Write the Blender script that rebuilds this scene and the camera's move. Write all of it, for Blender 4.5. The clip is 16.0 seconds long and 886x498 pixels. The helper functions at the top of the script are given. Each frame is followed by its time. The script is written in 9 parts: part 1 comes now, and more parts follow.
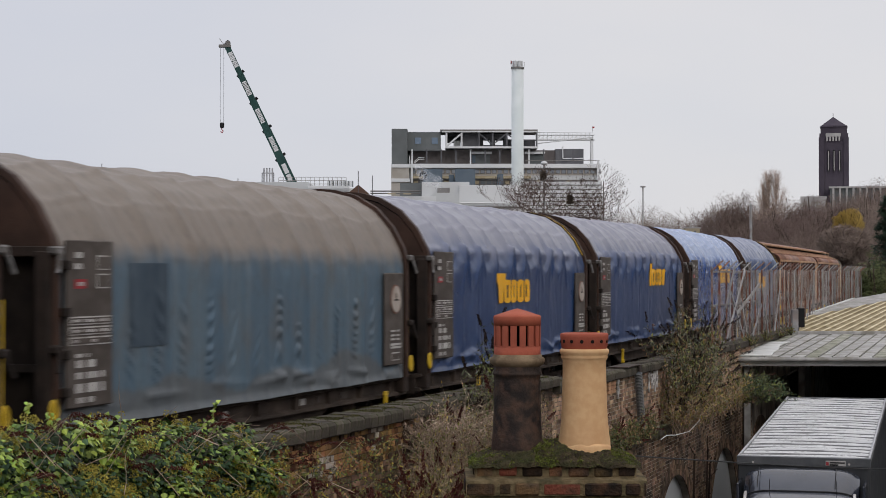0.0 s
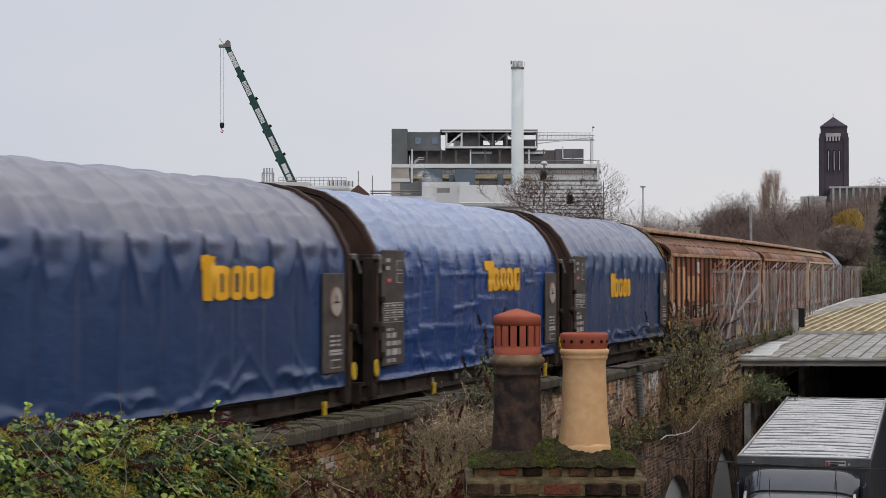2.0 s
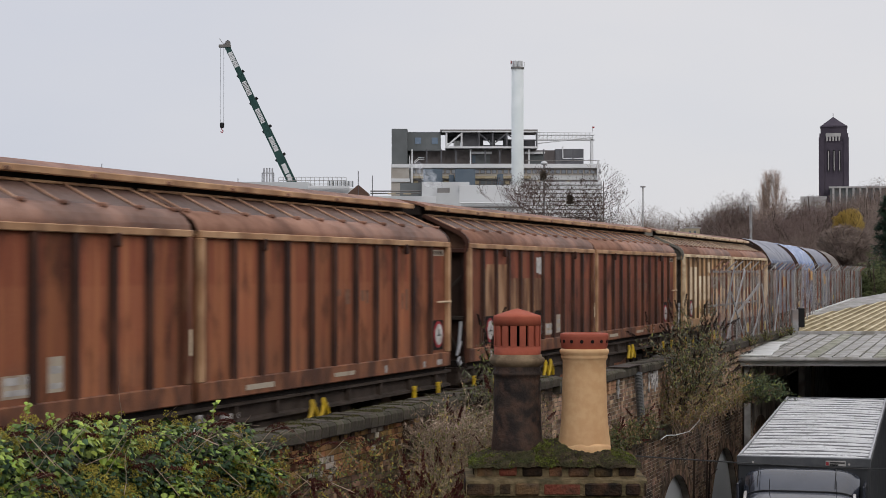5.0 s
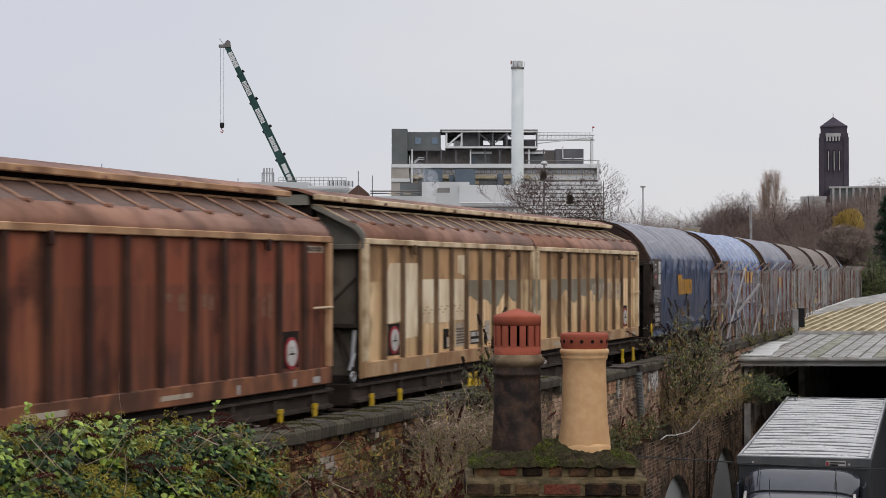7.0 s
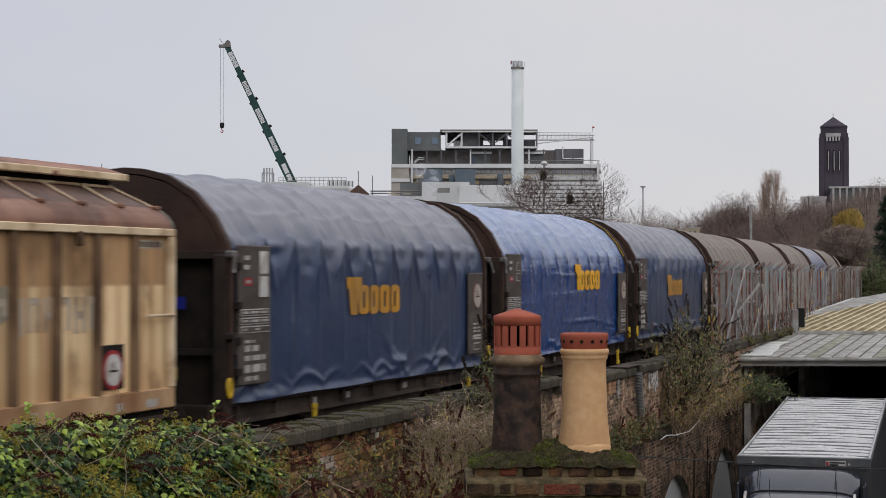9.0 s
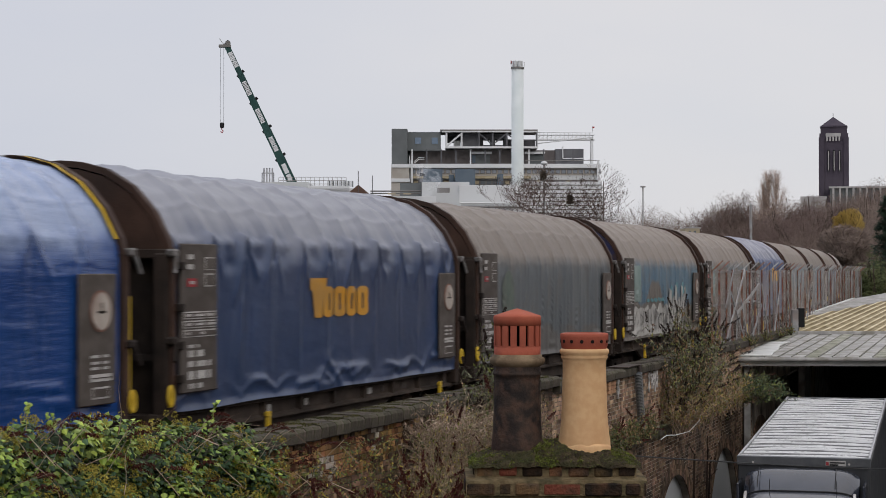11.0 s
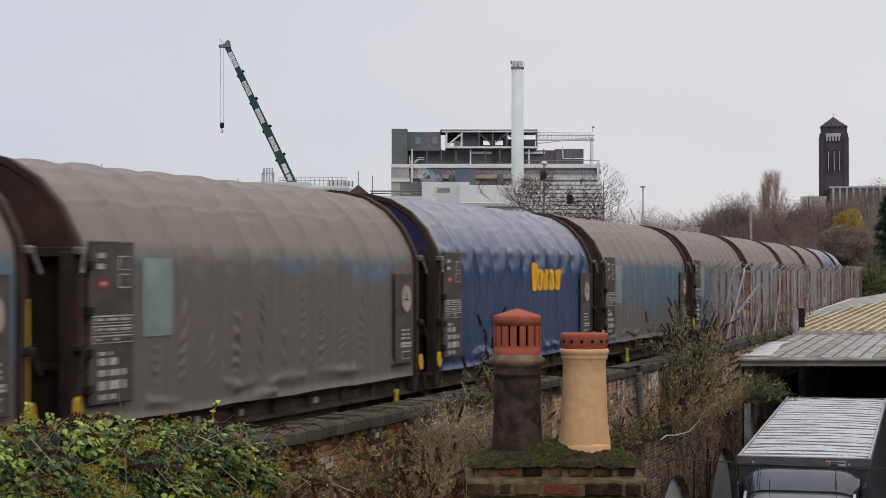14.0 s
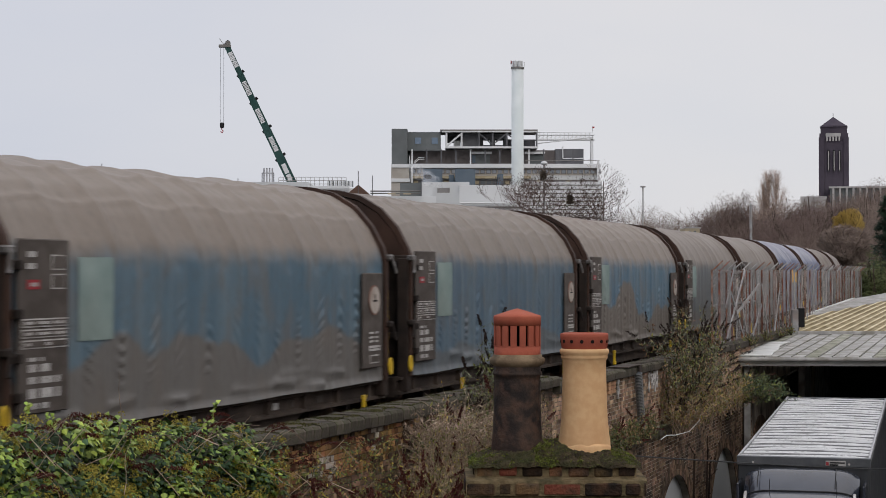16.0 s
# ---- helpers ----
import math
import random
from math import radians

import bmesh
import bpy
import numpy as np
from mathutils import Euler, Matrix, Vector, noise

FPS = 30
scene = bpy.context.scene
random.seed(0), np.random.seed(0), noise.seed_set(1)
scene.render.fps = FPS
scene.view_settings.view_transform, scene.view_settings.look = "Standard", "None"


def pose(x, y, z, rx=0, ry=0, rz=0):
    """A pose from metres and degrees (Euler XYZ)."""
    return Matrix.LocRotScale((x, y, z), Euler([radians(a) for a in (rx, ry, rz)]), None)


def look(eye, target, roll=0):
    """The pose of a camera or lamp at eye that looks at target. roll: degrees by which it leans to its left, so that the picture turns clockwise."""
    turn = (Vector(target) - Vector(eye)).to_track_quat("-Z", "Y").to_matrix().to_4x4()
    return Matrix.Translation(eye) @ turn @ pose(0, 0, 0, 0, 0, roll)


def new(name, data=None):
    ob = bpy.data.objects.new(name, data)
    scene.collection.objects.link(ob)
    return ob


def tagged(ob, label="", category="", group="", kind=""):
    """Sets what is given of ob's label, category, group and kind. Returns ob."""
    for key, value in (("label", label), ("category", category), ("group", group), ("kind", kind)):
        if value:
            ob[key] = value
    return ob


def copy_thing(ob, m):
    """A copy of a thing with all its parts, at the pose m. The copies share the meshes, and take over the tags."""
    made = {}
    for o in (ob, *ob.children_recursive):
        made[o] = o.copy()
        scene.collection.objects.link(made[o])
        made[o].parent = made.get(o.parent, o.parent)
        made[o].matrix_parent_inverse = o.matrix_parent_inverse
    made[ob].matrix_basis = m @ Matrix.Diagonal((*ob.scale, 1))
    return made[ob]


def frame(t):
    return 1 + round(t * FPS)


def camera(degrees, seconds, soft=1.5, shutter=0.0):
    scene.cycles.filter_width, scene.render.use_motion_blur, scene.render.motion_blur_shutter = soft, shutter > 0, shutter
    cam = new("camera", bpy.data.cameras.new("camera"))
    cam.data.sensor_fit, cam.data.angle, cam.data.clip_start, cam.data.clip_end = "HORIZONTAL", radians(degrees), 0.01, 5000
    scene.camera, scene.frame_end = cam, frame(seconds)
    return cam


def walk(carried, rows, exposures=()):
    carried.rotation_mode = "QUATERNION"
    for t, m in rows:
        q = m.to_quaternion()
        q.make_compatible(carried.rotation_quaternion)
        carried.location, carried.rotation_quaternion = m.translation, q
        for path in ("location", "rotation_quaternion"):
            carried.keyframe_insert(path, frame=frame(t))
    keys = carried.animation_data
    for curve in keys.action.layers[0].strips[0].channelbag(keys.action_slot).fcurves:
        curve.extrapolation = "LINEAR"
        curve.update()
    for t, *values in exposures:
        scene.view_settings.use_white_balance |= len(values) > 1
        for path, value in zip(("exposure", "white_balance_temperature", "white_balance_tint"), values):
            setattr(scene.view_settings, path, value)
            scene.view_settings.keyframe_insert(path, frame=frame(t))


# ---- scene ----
# The camera stands still at an upper window, EYE metres over the street.
EYE = 7.6
cam = camera(26.64, 16.0, soft=0.6, shutter=0.3)
aim = look((0, 0, EYE), (0, 100, EYE + 1.22))
walk(cam, [(0.0, aim), (16.0, aim)], exposures=[(0.0, 0.06), (3.0, 0.04), (6.5, 0.07), (7.5, 0.05), (8.3, -0.03), (9.0, -0.03), (10.3, 0.03), (11.5, 0.06), (16.0, 0.07)])

# Overcast winter day: a grey cloud layer over a pale sky, and a broad weak sun.
world = bpy.data.worlds.new("overcast")
scene.world = world
world.use_nodes = True
wn, wl = world.node_tree.nodes, world.node_tree.links
wn.clear()
w_out = wn.new("ShaderNodeOutputWorld")
w_bg = wn.new("ShaderNodeBackground")
w_sky = wn.new("ShaderNodeTexSky")
w_sky.sky_type, w_sky.sun_disc = "NISHITA", False
w_sky.sun_elevation, w_sky.sun_rotation = radians(32), radians(200)
w_co = wn.new("ShaderNodeTexCoord")
w_map = wn.new("ShaderNodeMapping")
w_map.inputs["Scale"].default_value = (1.0, 1.0, 3.0)
w_noise = wn.new("ShaderNodeTexNoise")
w_noise.inputs["Scale"].default_value = 2.2
w_noise.inputs["Detail"].default_value = 5
w_ramp = wn.new("ShaderNodeValToRGB")
w_ramp.color_ramp.elements[0].position, w_ramp.color_ramp.elements[1].position = 0.3, 0.7
w_ramp.color_ramp.elements[0].color = (6.46, 6.5, 6.98, 1)
w_ramp.color_ramp.elements[1].color = (7.48, 7.2, 7.22, 1)
w_mix = wn.new("ShaderNodeMixRGB")
w_mix.inputs[0].default_value = 0.93
wl.new(w_co.outputs["Generated"], w_map.inputs["Vector"])
wl.new(w_map.outputs["Vector"], w_noise.inputs["Vector"])
wl.new(w_noise.outputs["Fac"], w_ramp.inputs["Fac"])
wl.new(w_sky.outputs["Color"], w_mix.inputs[1])
# the cloud is a little thicker and bluer to the west
w_side = wn.new("ShaderNodeSeparateXYZ")
wl.new(w_co.outputs["Generated"], w_side.inputs[0])
w_west = wn.new("ShaderNodeMapRange")
w_west.interpolation_type = "SMOOTHSTEP"
w_west.inputs["From Min"].default_value, w_west.inputs["From Max"].default_value = 0.12, -0.3
wl.new(w_side.outputs["X"], w_west.inputs["Value"])
w_tint = wn.new("ShaderNodeMixRGB")
w_tint.blend_type = "MULTIPLY"
w_tint.inputs[2].default_value = (0.84, 0.88, 0.96, 1)
wl.new(w_west.outputs["Result"], w_tint.inputs[0])
wl.new(w_ramp.outputs["Color"], w_tint.inputs[1])
wl.new(w_tint.outputs["Color"], w_mix.inputs[2])
# cloud brightens towards the zenith, as an overcast sky does
w_sep = wn.new("ShaderNodeSeparateXYZ")
wl.new(w_co.outputs["Generated"], w_sep.inputs[0])
w_rng = wn.new("ShaderNodeMapRange")
w_rng.inputs["From Min"].default_value, w_rng.inputs["From Max"].default_value = 0.2, 1.0
w_rng.inputs["To Min"].default_value, w_rng.inputs["To Max"].default_value = 1.0, 2.2
wl.new(w_sep.outputs["Z"], w_rng.inputs["Value"])
w_vec = wn.new("ShaderNodeVectorMath")
w_vec.operation = "SCALE"
wl.new(w_mix.outputs["Color"], w_vec.inputs[0])
wl.new(w_rng.outputs["Result"], w_vec.inputs["Scale"])
wl.new(w_vec.outputs["Vector"], w_bg.inputs["Color"])
w_bg.inputs["Strength"].default_value = 0.1
wl.new(w_bg.outputs["Background"], w_out.inputs["Surface"])

sun = new("sun", bpy.data.lights.new("sun", "SUN"))
sun.data.energy, sun.data.angle, sun.data.color = 0.62, radians(25), (1.0, 0.96, 0.9)
sun.matrix_world = look((30, -60, 55), (0, 20, 5))


# ---- materials ----
def surf(name, c1, c2, scale=2.0, rough=0.6, metal=0.0, bump=0.2, bscale=30.0, dirt=None, dscale=0.6, damt=0.5,
         top=None, ttop=(0, 1), low=None, tlow=(0, 1), streak=1.0, island=0.0, rand=0.0, spec=0.5, bstretch=None):
    """A procedural surface: two tones in noise, stains, another tone above a height (top) or below one (low),
    fine relief, and a shift of tone from piece to piece."""
    m = bpy.data.materials.new(name)
    m.use_nodes = True
    n, l = m.node_tree.nodes, m.node_tree.links
    b = n["Principled BSDF"]
    b.inputs["Roughness"].default_value, b.inputs["Metallic"].default_value = rough, metal
    b.inputs["Specular IOR Level"].default_value = spec if rough < 0.5 or spec != 0.5 else 0.15
    co = n.new("ShaderNodeTexCoord")
    mp = n.new("ShaderNodeMapping")
    mp.inputs["Scale"].default_value = (1, 1, streak)
    l.new(co.outputs["Object"], mp.inputs["Vector"])

    def nz(sc, detail, src):
        t = n.new("ShaderNodeTexNoise")
        t.inputs["Scale"].default_value, t.inputs["Detail"].default_value = sc, detail
        l.new(src, t.inputs["Vector"])
        return t.outputs["Fac"]

    def ramp(fac, lo, hi):
        r = n.new("ShaderNodeMapRange")
        r.interpolation_type = "SMOOTHSTEP"
        r.inputs["From Min"].default_value, r.inputs["From Max"].default_value = lo, hi
        l.new(fac, r.inputs["Value"])
        return r.outputs["Result"]

    def math_(op, a, c):
        r = n.new("ShaderNodeMath")
        r.operation = op
        for i, v in enumerate((a, c)):
            if isinstance(v, (int, float)):
                r.inputs[i].default_value = v
            else:
                l.new(v, r.inputs[i])
        return r.outputs[0]

    def mix(fac, a, c):
        r = n.new("ShaderNodeMixRGB")
        l.new(fac, r.inputs[0])
        for i, v in ((1, a), (2, c)):
            if isinstance(v, tuple):
                r.inputs[i].default_value = (*v, 1)
            else:
                l.new(v, r.inputs[i])
        return r.outputs[0]

    base = mix(ramp(nz(scale, 6, mp.outputs["Vector"]), 0.35, 0.65), c1, c2)
    sep = n.new("ShaderNodeSeparateXYZ")
    l.new(co.outputs["Object"], sep.inputs[0])
    wob = math_("MULTIPLY", math_("SUBTRACT", nz(1.7, 6, co.outputs["Object"]), 0.5), 0.9)
    zz = math_("ADD", sep.outputs["Z"], wob)
    if dirt:
        base = mix(math_("MULTIPLY", ramp(nz(dscale, 8, mp.outputs["Vector"]), 0.42, 0.68), damt), base, dirt)
    if low:
        base = mix(math_("MULTIPLY", ramp(zz, tlow[1], tlow[0]), low[3]), base, low[:3])
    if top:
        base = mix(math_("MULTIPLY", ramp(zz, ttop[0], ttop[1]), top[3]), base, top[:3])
    if island or rand:
        hsv = n.new("ShaderNodeHueSaturation")
        l.new(base, hsv.inputs["Color"])
        if island:
            g = n.new("ShaderNodeNewGeometry")
            src, amt = g.outputs["Random Per Island"], island
        else:
            g = n.new("ShaderNodeObjectInfo")
            src, amt = g.outputs["Random"], rand
        l.new(math_("ADD", math_("MULTIPLY", src, amt * 2), 1 - amt), hsv.inputs["Value"])
        l.new(math_("ADD", math_("MULTIPLY", math_("FRACT", math_("MULTIPLY", src, 7.3), 0), 0.06 * amt), 0.5 - 0.03 * amt), hsv.inputs["Hue"])
        base = hsv.outputs["Color"]
    l.new(base, b.inputs["Base Color"])
    rr = math_("ADD", math_("MULTIPLY", nz(scale * 3, 4, mp.outputs["Vector"]), 0.3), rough - 0.15)
    l.new(rr, b.inputs["Roughness"])
    if bump:
        bp = n.new("ShaderNodeBump")
        bp.inputs["Strength"].default_value, bp.inputs["Distance"].default_value = bump, 0.02
        src = co.outputs["Object"]
        if bstretch:
            bm_ = n.new("ShaderNodeMapping")
            bm_.inputs["Scale"].default_value = bstretch
            l.new(src, bm_.inputs["Vector"])
            src = bm_.outputs["Vector"]
        l.new(nz(bscale, 5, src), bp.inputs["Height"])
        l.new(bp.outputs["Normal"], b.inputs["Normal"])
    return m


def leafy(name, c1, c2, rough=0.5, island=0.45):
    """Leaf or twig colour, shifting from leaf to leaf."""
    m = surf(name, c1, c2, scale=1.2, rough=rough, bump=0.0, island=island)
    return m


M = dict(
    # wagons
    # top: roof dust and the sky's sheen, both put into the colour
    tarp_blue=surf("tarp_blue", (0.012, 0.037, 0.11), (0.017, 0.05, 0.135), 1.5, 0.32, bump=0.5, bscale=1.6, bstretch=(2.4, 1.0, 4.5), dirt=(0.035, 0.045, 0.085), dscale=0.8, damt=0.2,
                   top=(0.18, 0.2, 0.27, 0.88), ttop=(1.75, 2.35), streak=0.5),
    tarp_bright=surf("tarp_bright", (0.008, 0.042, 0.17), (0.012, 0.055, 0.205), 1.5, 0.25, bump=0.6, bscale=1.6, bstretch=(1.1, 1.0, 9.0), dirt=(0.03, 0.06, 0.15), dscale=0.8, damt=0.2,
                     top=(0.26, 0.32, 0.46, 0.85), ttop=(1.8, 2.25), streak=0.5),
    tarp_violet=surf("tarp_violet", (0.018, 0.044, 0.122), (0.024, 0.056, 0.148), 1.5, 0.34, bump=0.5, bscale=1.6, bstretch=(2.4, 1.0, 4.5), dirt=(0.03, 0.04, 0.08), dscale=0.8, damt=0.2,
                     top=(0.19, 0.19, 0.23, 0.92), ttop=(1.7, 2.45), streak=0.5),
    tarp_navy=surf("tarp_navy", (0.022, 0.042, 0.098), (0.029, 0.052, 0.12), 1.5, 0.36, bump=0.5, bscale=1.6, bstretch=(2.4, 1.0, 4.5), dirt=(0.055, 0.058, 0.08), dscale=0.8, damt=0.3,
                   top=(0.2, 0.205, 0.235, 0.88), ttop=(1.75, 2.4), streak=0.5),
    end_brown=surf("end_brown", (0.04, 0.022, 0.016), (0.062, 0.034, 0.024), 3, 0.6, bump=0.3, dirt=(0.025, 0.018, 0.015), damt=0.6),
    end_blue=surf("end_blue", (0.012, 0.018, 0.055), (0.018, 0.026, 0.085), 5, 0.6, bump=0.3, dirt=(0.05, 0.032, 0.026), dscale=2.6, damt=1.0),
    dial_face=surf("dial_face", (0.36, 0.31, 0.27), (0.46, 0.41, 0.36), 8, 0.6, bump=0.1, dirt=(0.2, 0.14, 0.11), dscale=4, damt=0.6),
    dial_rim=surf("dial_rim", (0.16, 0.08, 0.06), (0.22, 0.12, 0.09), 8, 0.6, bump=0.1),
    frame_dark=surf("frame_dark", (0.014, 0.011, 0.01), (0.028, 0.021, 0.017), 3, 0.75, bump=0.3, dirt=(0.05, 0.032, 0.024), damt=0.5),
    # near-black, for shaded recesses and other black parts
    recess=surf("recess", (0.012, 0.009, 0.008), (0.02, 0.015, 0.012), 3, 0.8, bump=0.2),
    plate=surf("plate", (0.07, 0.058, 0.05), (0.1, 0.085, 0.075), 5, 0.7, bump=0.2, dirt=(0.05, 0.04, 0.035), damt=0.5),
    white=surf("white", (0.36, 0.345, 0.33), (0.5, 0.48, 0.46), 8, 0.6, bump=0.1, dirt=(0.25, 0.22, 0.2), dscale=5, damt=0.6),
    red=surf("red", (0.3, 0.02, 0.03), (0.38, 0.04, 0.05), 6, 0.5, bump=0.1, dirt=(0.15, 0.05, 0.05), damt=0.4),
    yellow=surf("yellow", (0.55, 0.36, 0.02), (0.65, 0.44, 0.04), 6, 0.5, bump=0.1, dirt=(0.3, 0.2, 0.04), dscale=3, damt=0.5),
    logo=surf("logo", (0.8, 0.4, 0.02), (0.86, 0.45, 0.03), 3, 0.5, bump=0.05, dirt=(0.6, 0.3, 0.03), dscale=1.5, damt=0.5),
    logo_dim=surf("logo_dim", (0.5, 0.24, 0.03), (0.58, 0.3, 0.05), 3, 0.5, bump=0.05, dirt=(0.25, 0.15, 0.06), dscale=1.5, damt=0.6),
    lock_steel=surf("lock_steel", (0.13, 0.125, 0.12), (0.2, 0.19, 0.185), 8, 0.5, 0.3, bump=0.2, dirt=(0.06, 0.045, 0.035), dscale=5, damt=0.7),
    graffiti_shade=surf("graffiti_shade", (0.17, 0.16, 0.15), (0.23, 0.22, 0.205), 4, 0.6, bump=0.05),
    graffiti_dark=surf("graffiti_dark", (0.035, 0.034, 0.033), (0.06, 0.058, 0.055), 4, 0.6, bump=0.05),
    steel=surf("steel", (0.3, 0.3, 0.31), (0.42, 0.42, 0.43), 5, 0.45, 0.6, bump=0.1),
    blue_sign=surf("blue_sign", (0.01, 0.015, 0.16), (0.015, 0.02, 0.2), 5, 0.5, bump=0.05),
    patch_green=surf("patch_green", (0.19, 0.255, 0.24), (0.24, 0.3, 0.28), 2, 0.6, bump=0.1, dirt=(0.12, 0.14, 0.12), damt=0.5),
    patch_faint=surf("patch_faint", (0.1, 0.125, 0.105), (0.13, 0.15, 0.125), 3, 0.6, bump=0.1, dirt=(0.09, 0.1, 0.09), dscale=2, damt=0.7),
    patch_dark=surf("patch_dark", (0.045, 0.065, 0.088), (0.06, 0.082, 0.105), 2, 0.6, bump=0.1),
    graffiti=surf("graffiti", (0.4, 0.385, 0.355), (0.52, 0.5, 0.465), 4, 0.6, bump=0.05, dirt=(0.1, 0.1, 0.1), dscale=2, damt=0.6),
    graffiti_teal=surf("graffiti_teal", (0.1, 0.22, 0.24), (0.14, 0.28, 0.3), 4, 0.6, bump=0.05),
    van_rib=surf("van_rib", (0.036, 0.016, 0.011), (0.075, 0.032, 0.02), 1.5, 0.6, bump=0.3, dirt=(0.03, 0.015, 0.013), damt=0.7),
    van_rib_beige=surf("van_rib_beige", (0.1, 0.06, 0.033), (0.2, 0.125, 0.07), 1.5, 0.65, bump=0.3, dirt=(0.07, 0.04, 0.025), damt=0.8),
    van_stay=surf("van_stay", (0.5, 0.38, 0.25), (0.62, 0.48, 0.33), 2, 0.65, bump=0.1, dirt=(0.2, 0.11, 0.07), damt=0.6),
    frame_brown=surf("frame_brown", (0.04, 0.03, 0.024), (0.075, 0.056, 0.045), 3, 0.75, bump=0.3, dirt=(0.02, 0.016, 0.014), dscale=1.5, damt=0.7),
    overpaint=surf("overpaint", (0.2, 0.175, 0.13), (0.27, 0.24, 0.18), 2, 0.65, bump=0.2, dirt=(0.2, 0.15, 0.09), dscale=1.2, damt=0.5),
    pale_mark=surf("pale_mark", (0.42, 0.36, 0.28), (0.5, 0.44, 0.35), 3, 0.65, bump=0.1, dirt=(0.2, 0.12, 0.08), dscale=3, damt=0.8),
    van_end=surf("van_end", (0.15, 0.14, 0.115), (0.22, 0.205, 0.17), 1.5, 0.7, bump=0.3, dirt=(0.04, 0.03, 0.024), damt=0.8),
    van_roof=surf("van_roof", (0.22, 0.11, 0.073), (0.32, 0.172, 0.118), 2.5, 0.58, bump=0.3, dirt=(0.06, 0.03, 0.022), damt=0.7),
    van_beam=surf("van_beam", (0.38, 0.21, 0.11), (0.52, 0.32, 0.18), 2, 0.6, bump=0.2, dirt=(0.14, 0.07, 0.04), damt=0.7, dscale=1.5),
    # place
    brick=surf("brick", (0.112, 0.073, 0.049), (0.24, 0.154, 0.1), 4.0, 0.9, bump=0.6, bscale=60, dirt=(0.05, 0.04, 0.033), dscale=1.3, damt=0.85, island=0.6),
    brick_tan=surf("brick_tan", (0.215, 0.135, 0.087), (0.41, 0.275, 0.185), 4.0, 0.9, bump=0.6, bscale=60, dirt=(0.075, 0.055, 0.042), dscale=1.6, damt=0.75, island=0.6),
    brick_orange=surf("brick_orange", (0.36, 0.2, 0.11), (0.46, 0.27, 0.16), 6, 0.9, bump=0.4, bscale=60, dirt=(0.25, 0.14, 0.08), dscale=4, damt=0.6, rand=0.3),
    duct_ring=surf("duct_ring", (0.16, 0.165, 0.165), (0.24, 0.24, 0.235), 6, 0.5, bump=0.1, dirt=(0.1, 0.09, 0.08), damt=0.5),
    brick_piece=surf("brick_piece", (0.17, 0.085, 0.036), (0.36, 0.2, 0.085), 5.0, 0.9, bump=0.8, bscale=60, dirt=(0.03, 0.024, 0.02), dscale=5, damt=0.95, rand=0.7),
    brick_pale=surf("brick_pale", (0.3, 0.25, 0.2), (0.5, 0.46, 0.42), 9.0, 0.95, bump=0.8, bscale=60, dirt=(0.1, 0.06, 0.035), dscale=9, damt=0.95, rand=0.4),
    brick_soot=surf("brick_soot", (0.03, 0.022, 0.017), (0.07, 0.045, 0.03), 5.0, 0.9, bump=0.8, bscale=60, dirt=(0.16, 0.08, 0.035), dscale=7, damt=0.6, rand=0.5),
    mortar_dark=surf("mortar_dark", (0.025, 0.021, 0.018), (0.07, 0.058, 0.047), 6, 0.95, bump=0.5, bscale=50, dirt=(0.2, 0.18, 0.15), dscale=5, damt=0.6),
    mortar_soot=surf("mortar_soot", (0.27, 0.235, 0.19), (0.44, 0.385, 0.32), 3, 0.95, bump=0.5, bscale=50, dirt=(0.04, 0.034, 0.03), dscale=1.1, damt=0.85),
    mortar=surf("mortar", (0.34, 0.3, 0.24), (0.52, 0.46, 0.38), 3, 0.95, bump=0.5, bscale=50, dirt=(0.045, 0.038, 0.032), dscale=1.1, damt=0.8),
    stone=surf("stone", (0.05, 0.041, 0.034), (0.1, 0.082, 0.067), 5, 0.9, bump=0.7, bscale=40, dirt=(0.036, 0.038, 0.016), dscale=4, damt=0.85, rand=0.3),
    ground=surf("ground", (0.05, 0.05, 0.05), (0.07, 0.068, 0.065), 0.4, 0.85, bump=0.3, bscale=15, dirt=(0.035, 0.034, 0.032), dscale=0.2, damt=0.6),
    ballast=surf("ballast", (0.07, 0.06, 0.052), (0.12, 0.105, 0.09), 8, 0.95, bump=1.0, bscale=25),
    rail=surf("rail", (0.08, 0.045, 0.03), (0.13, 0.08, 0.055), 4, 0.5, 0.5, bump=0.2),
)

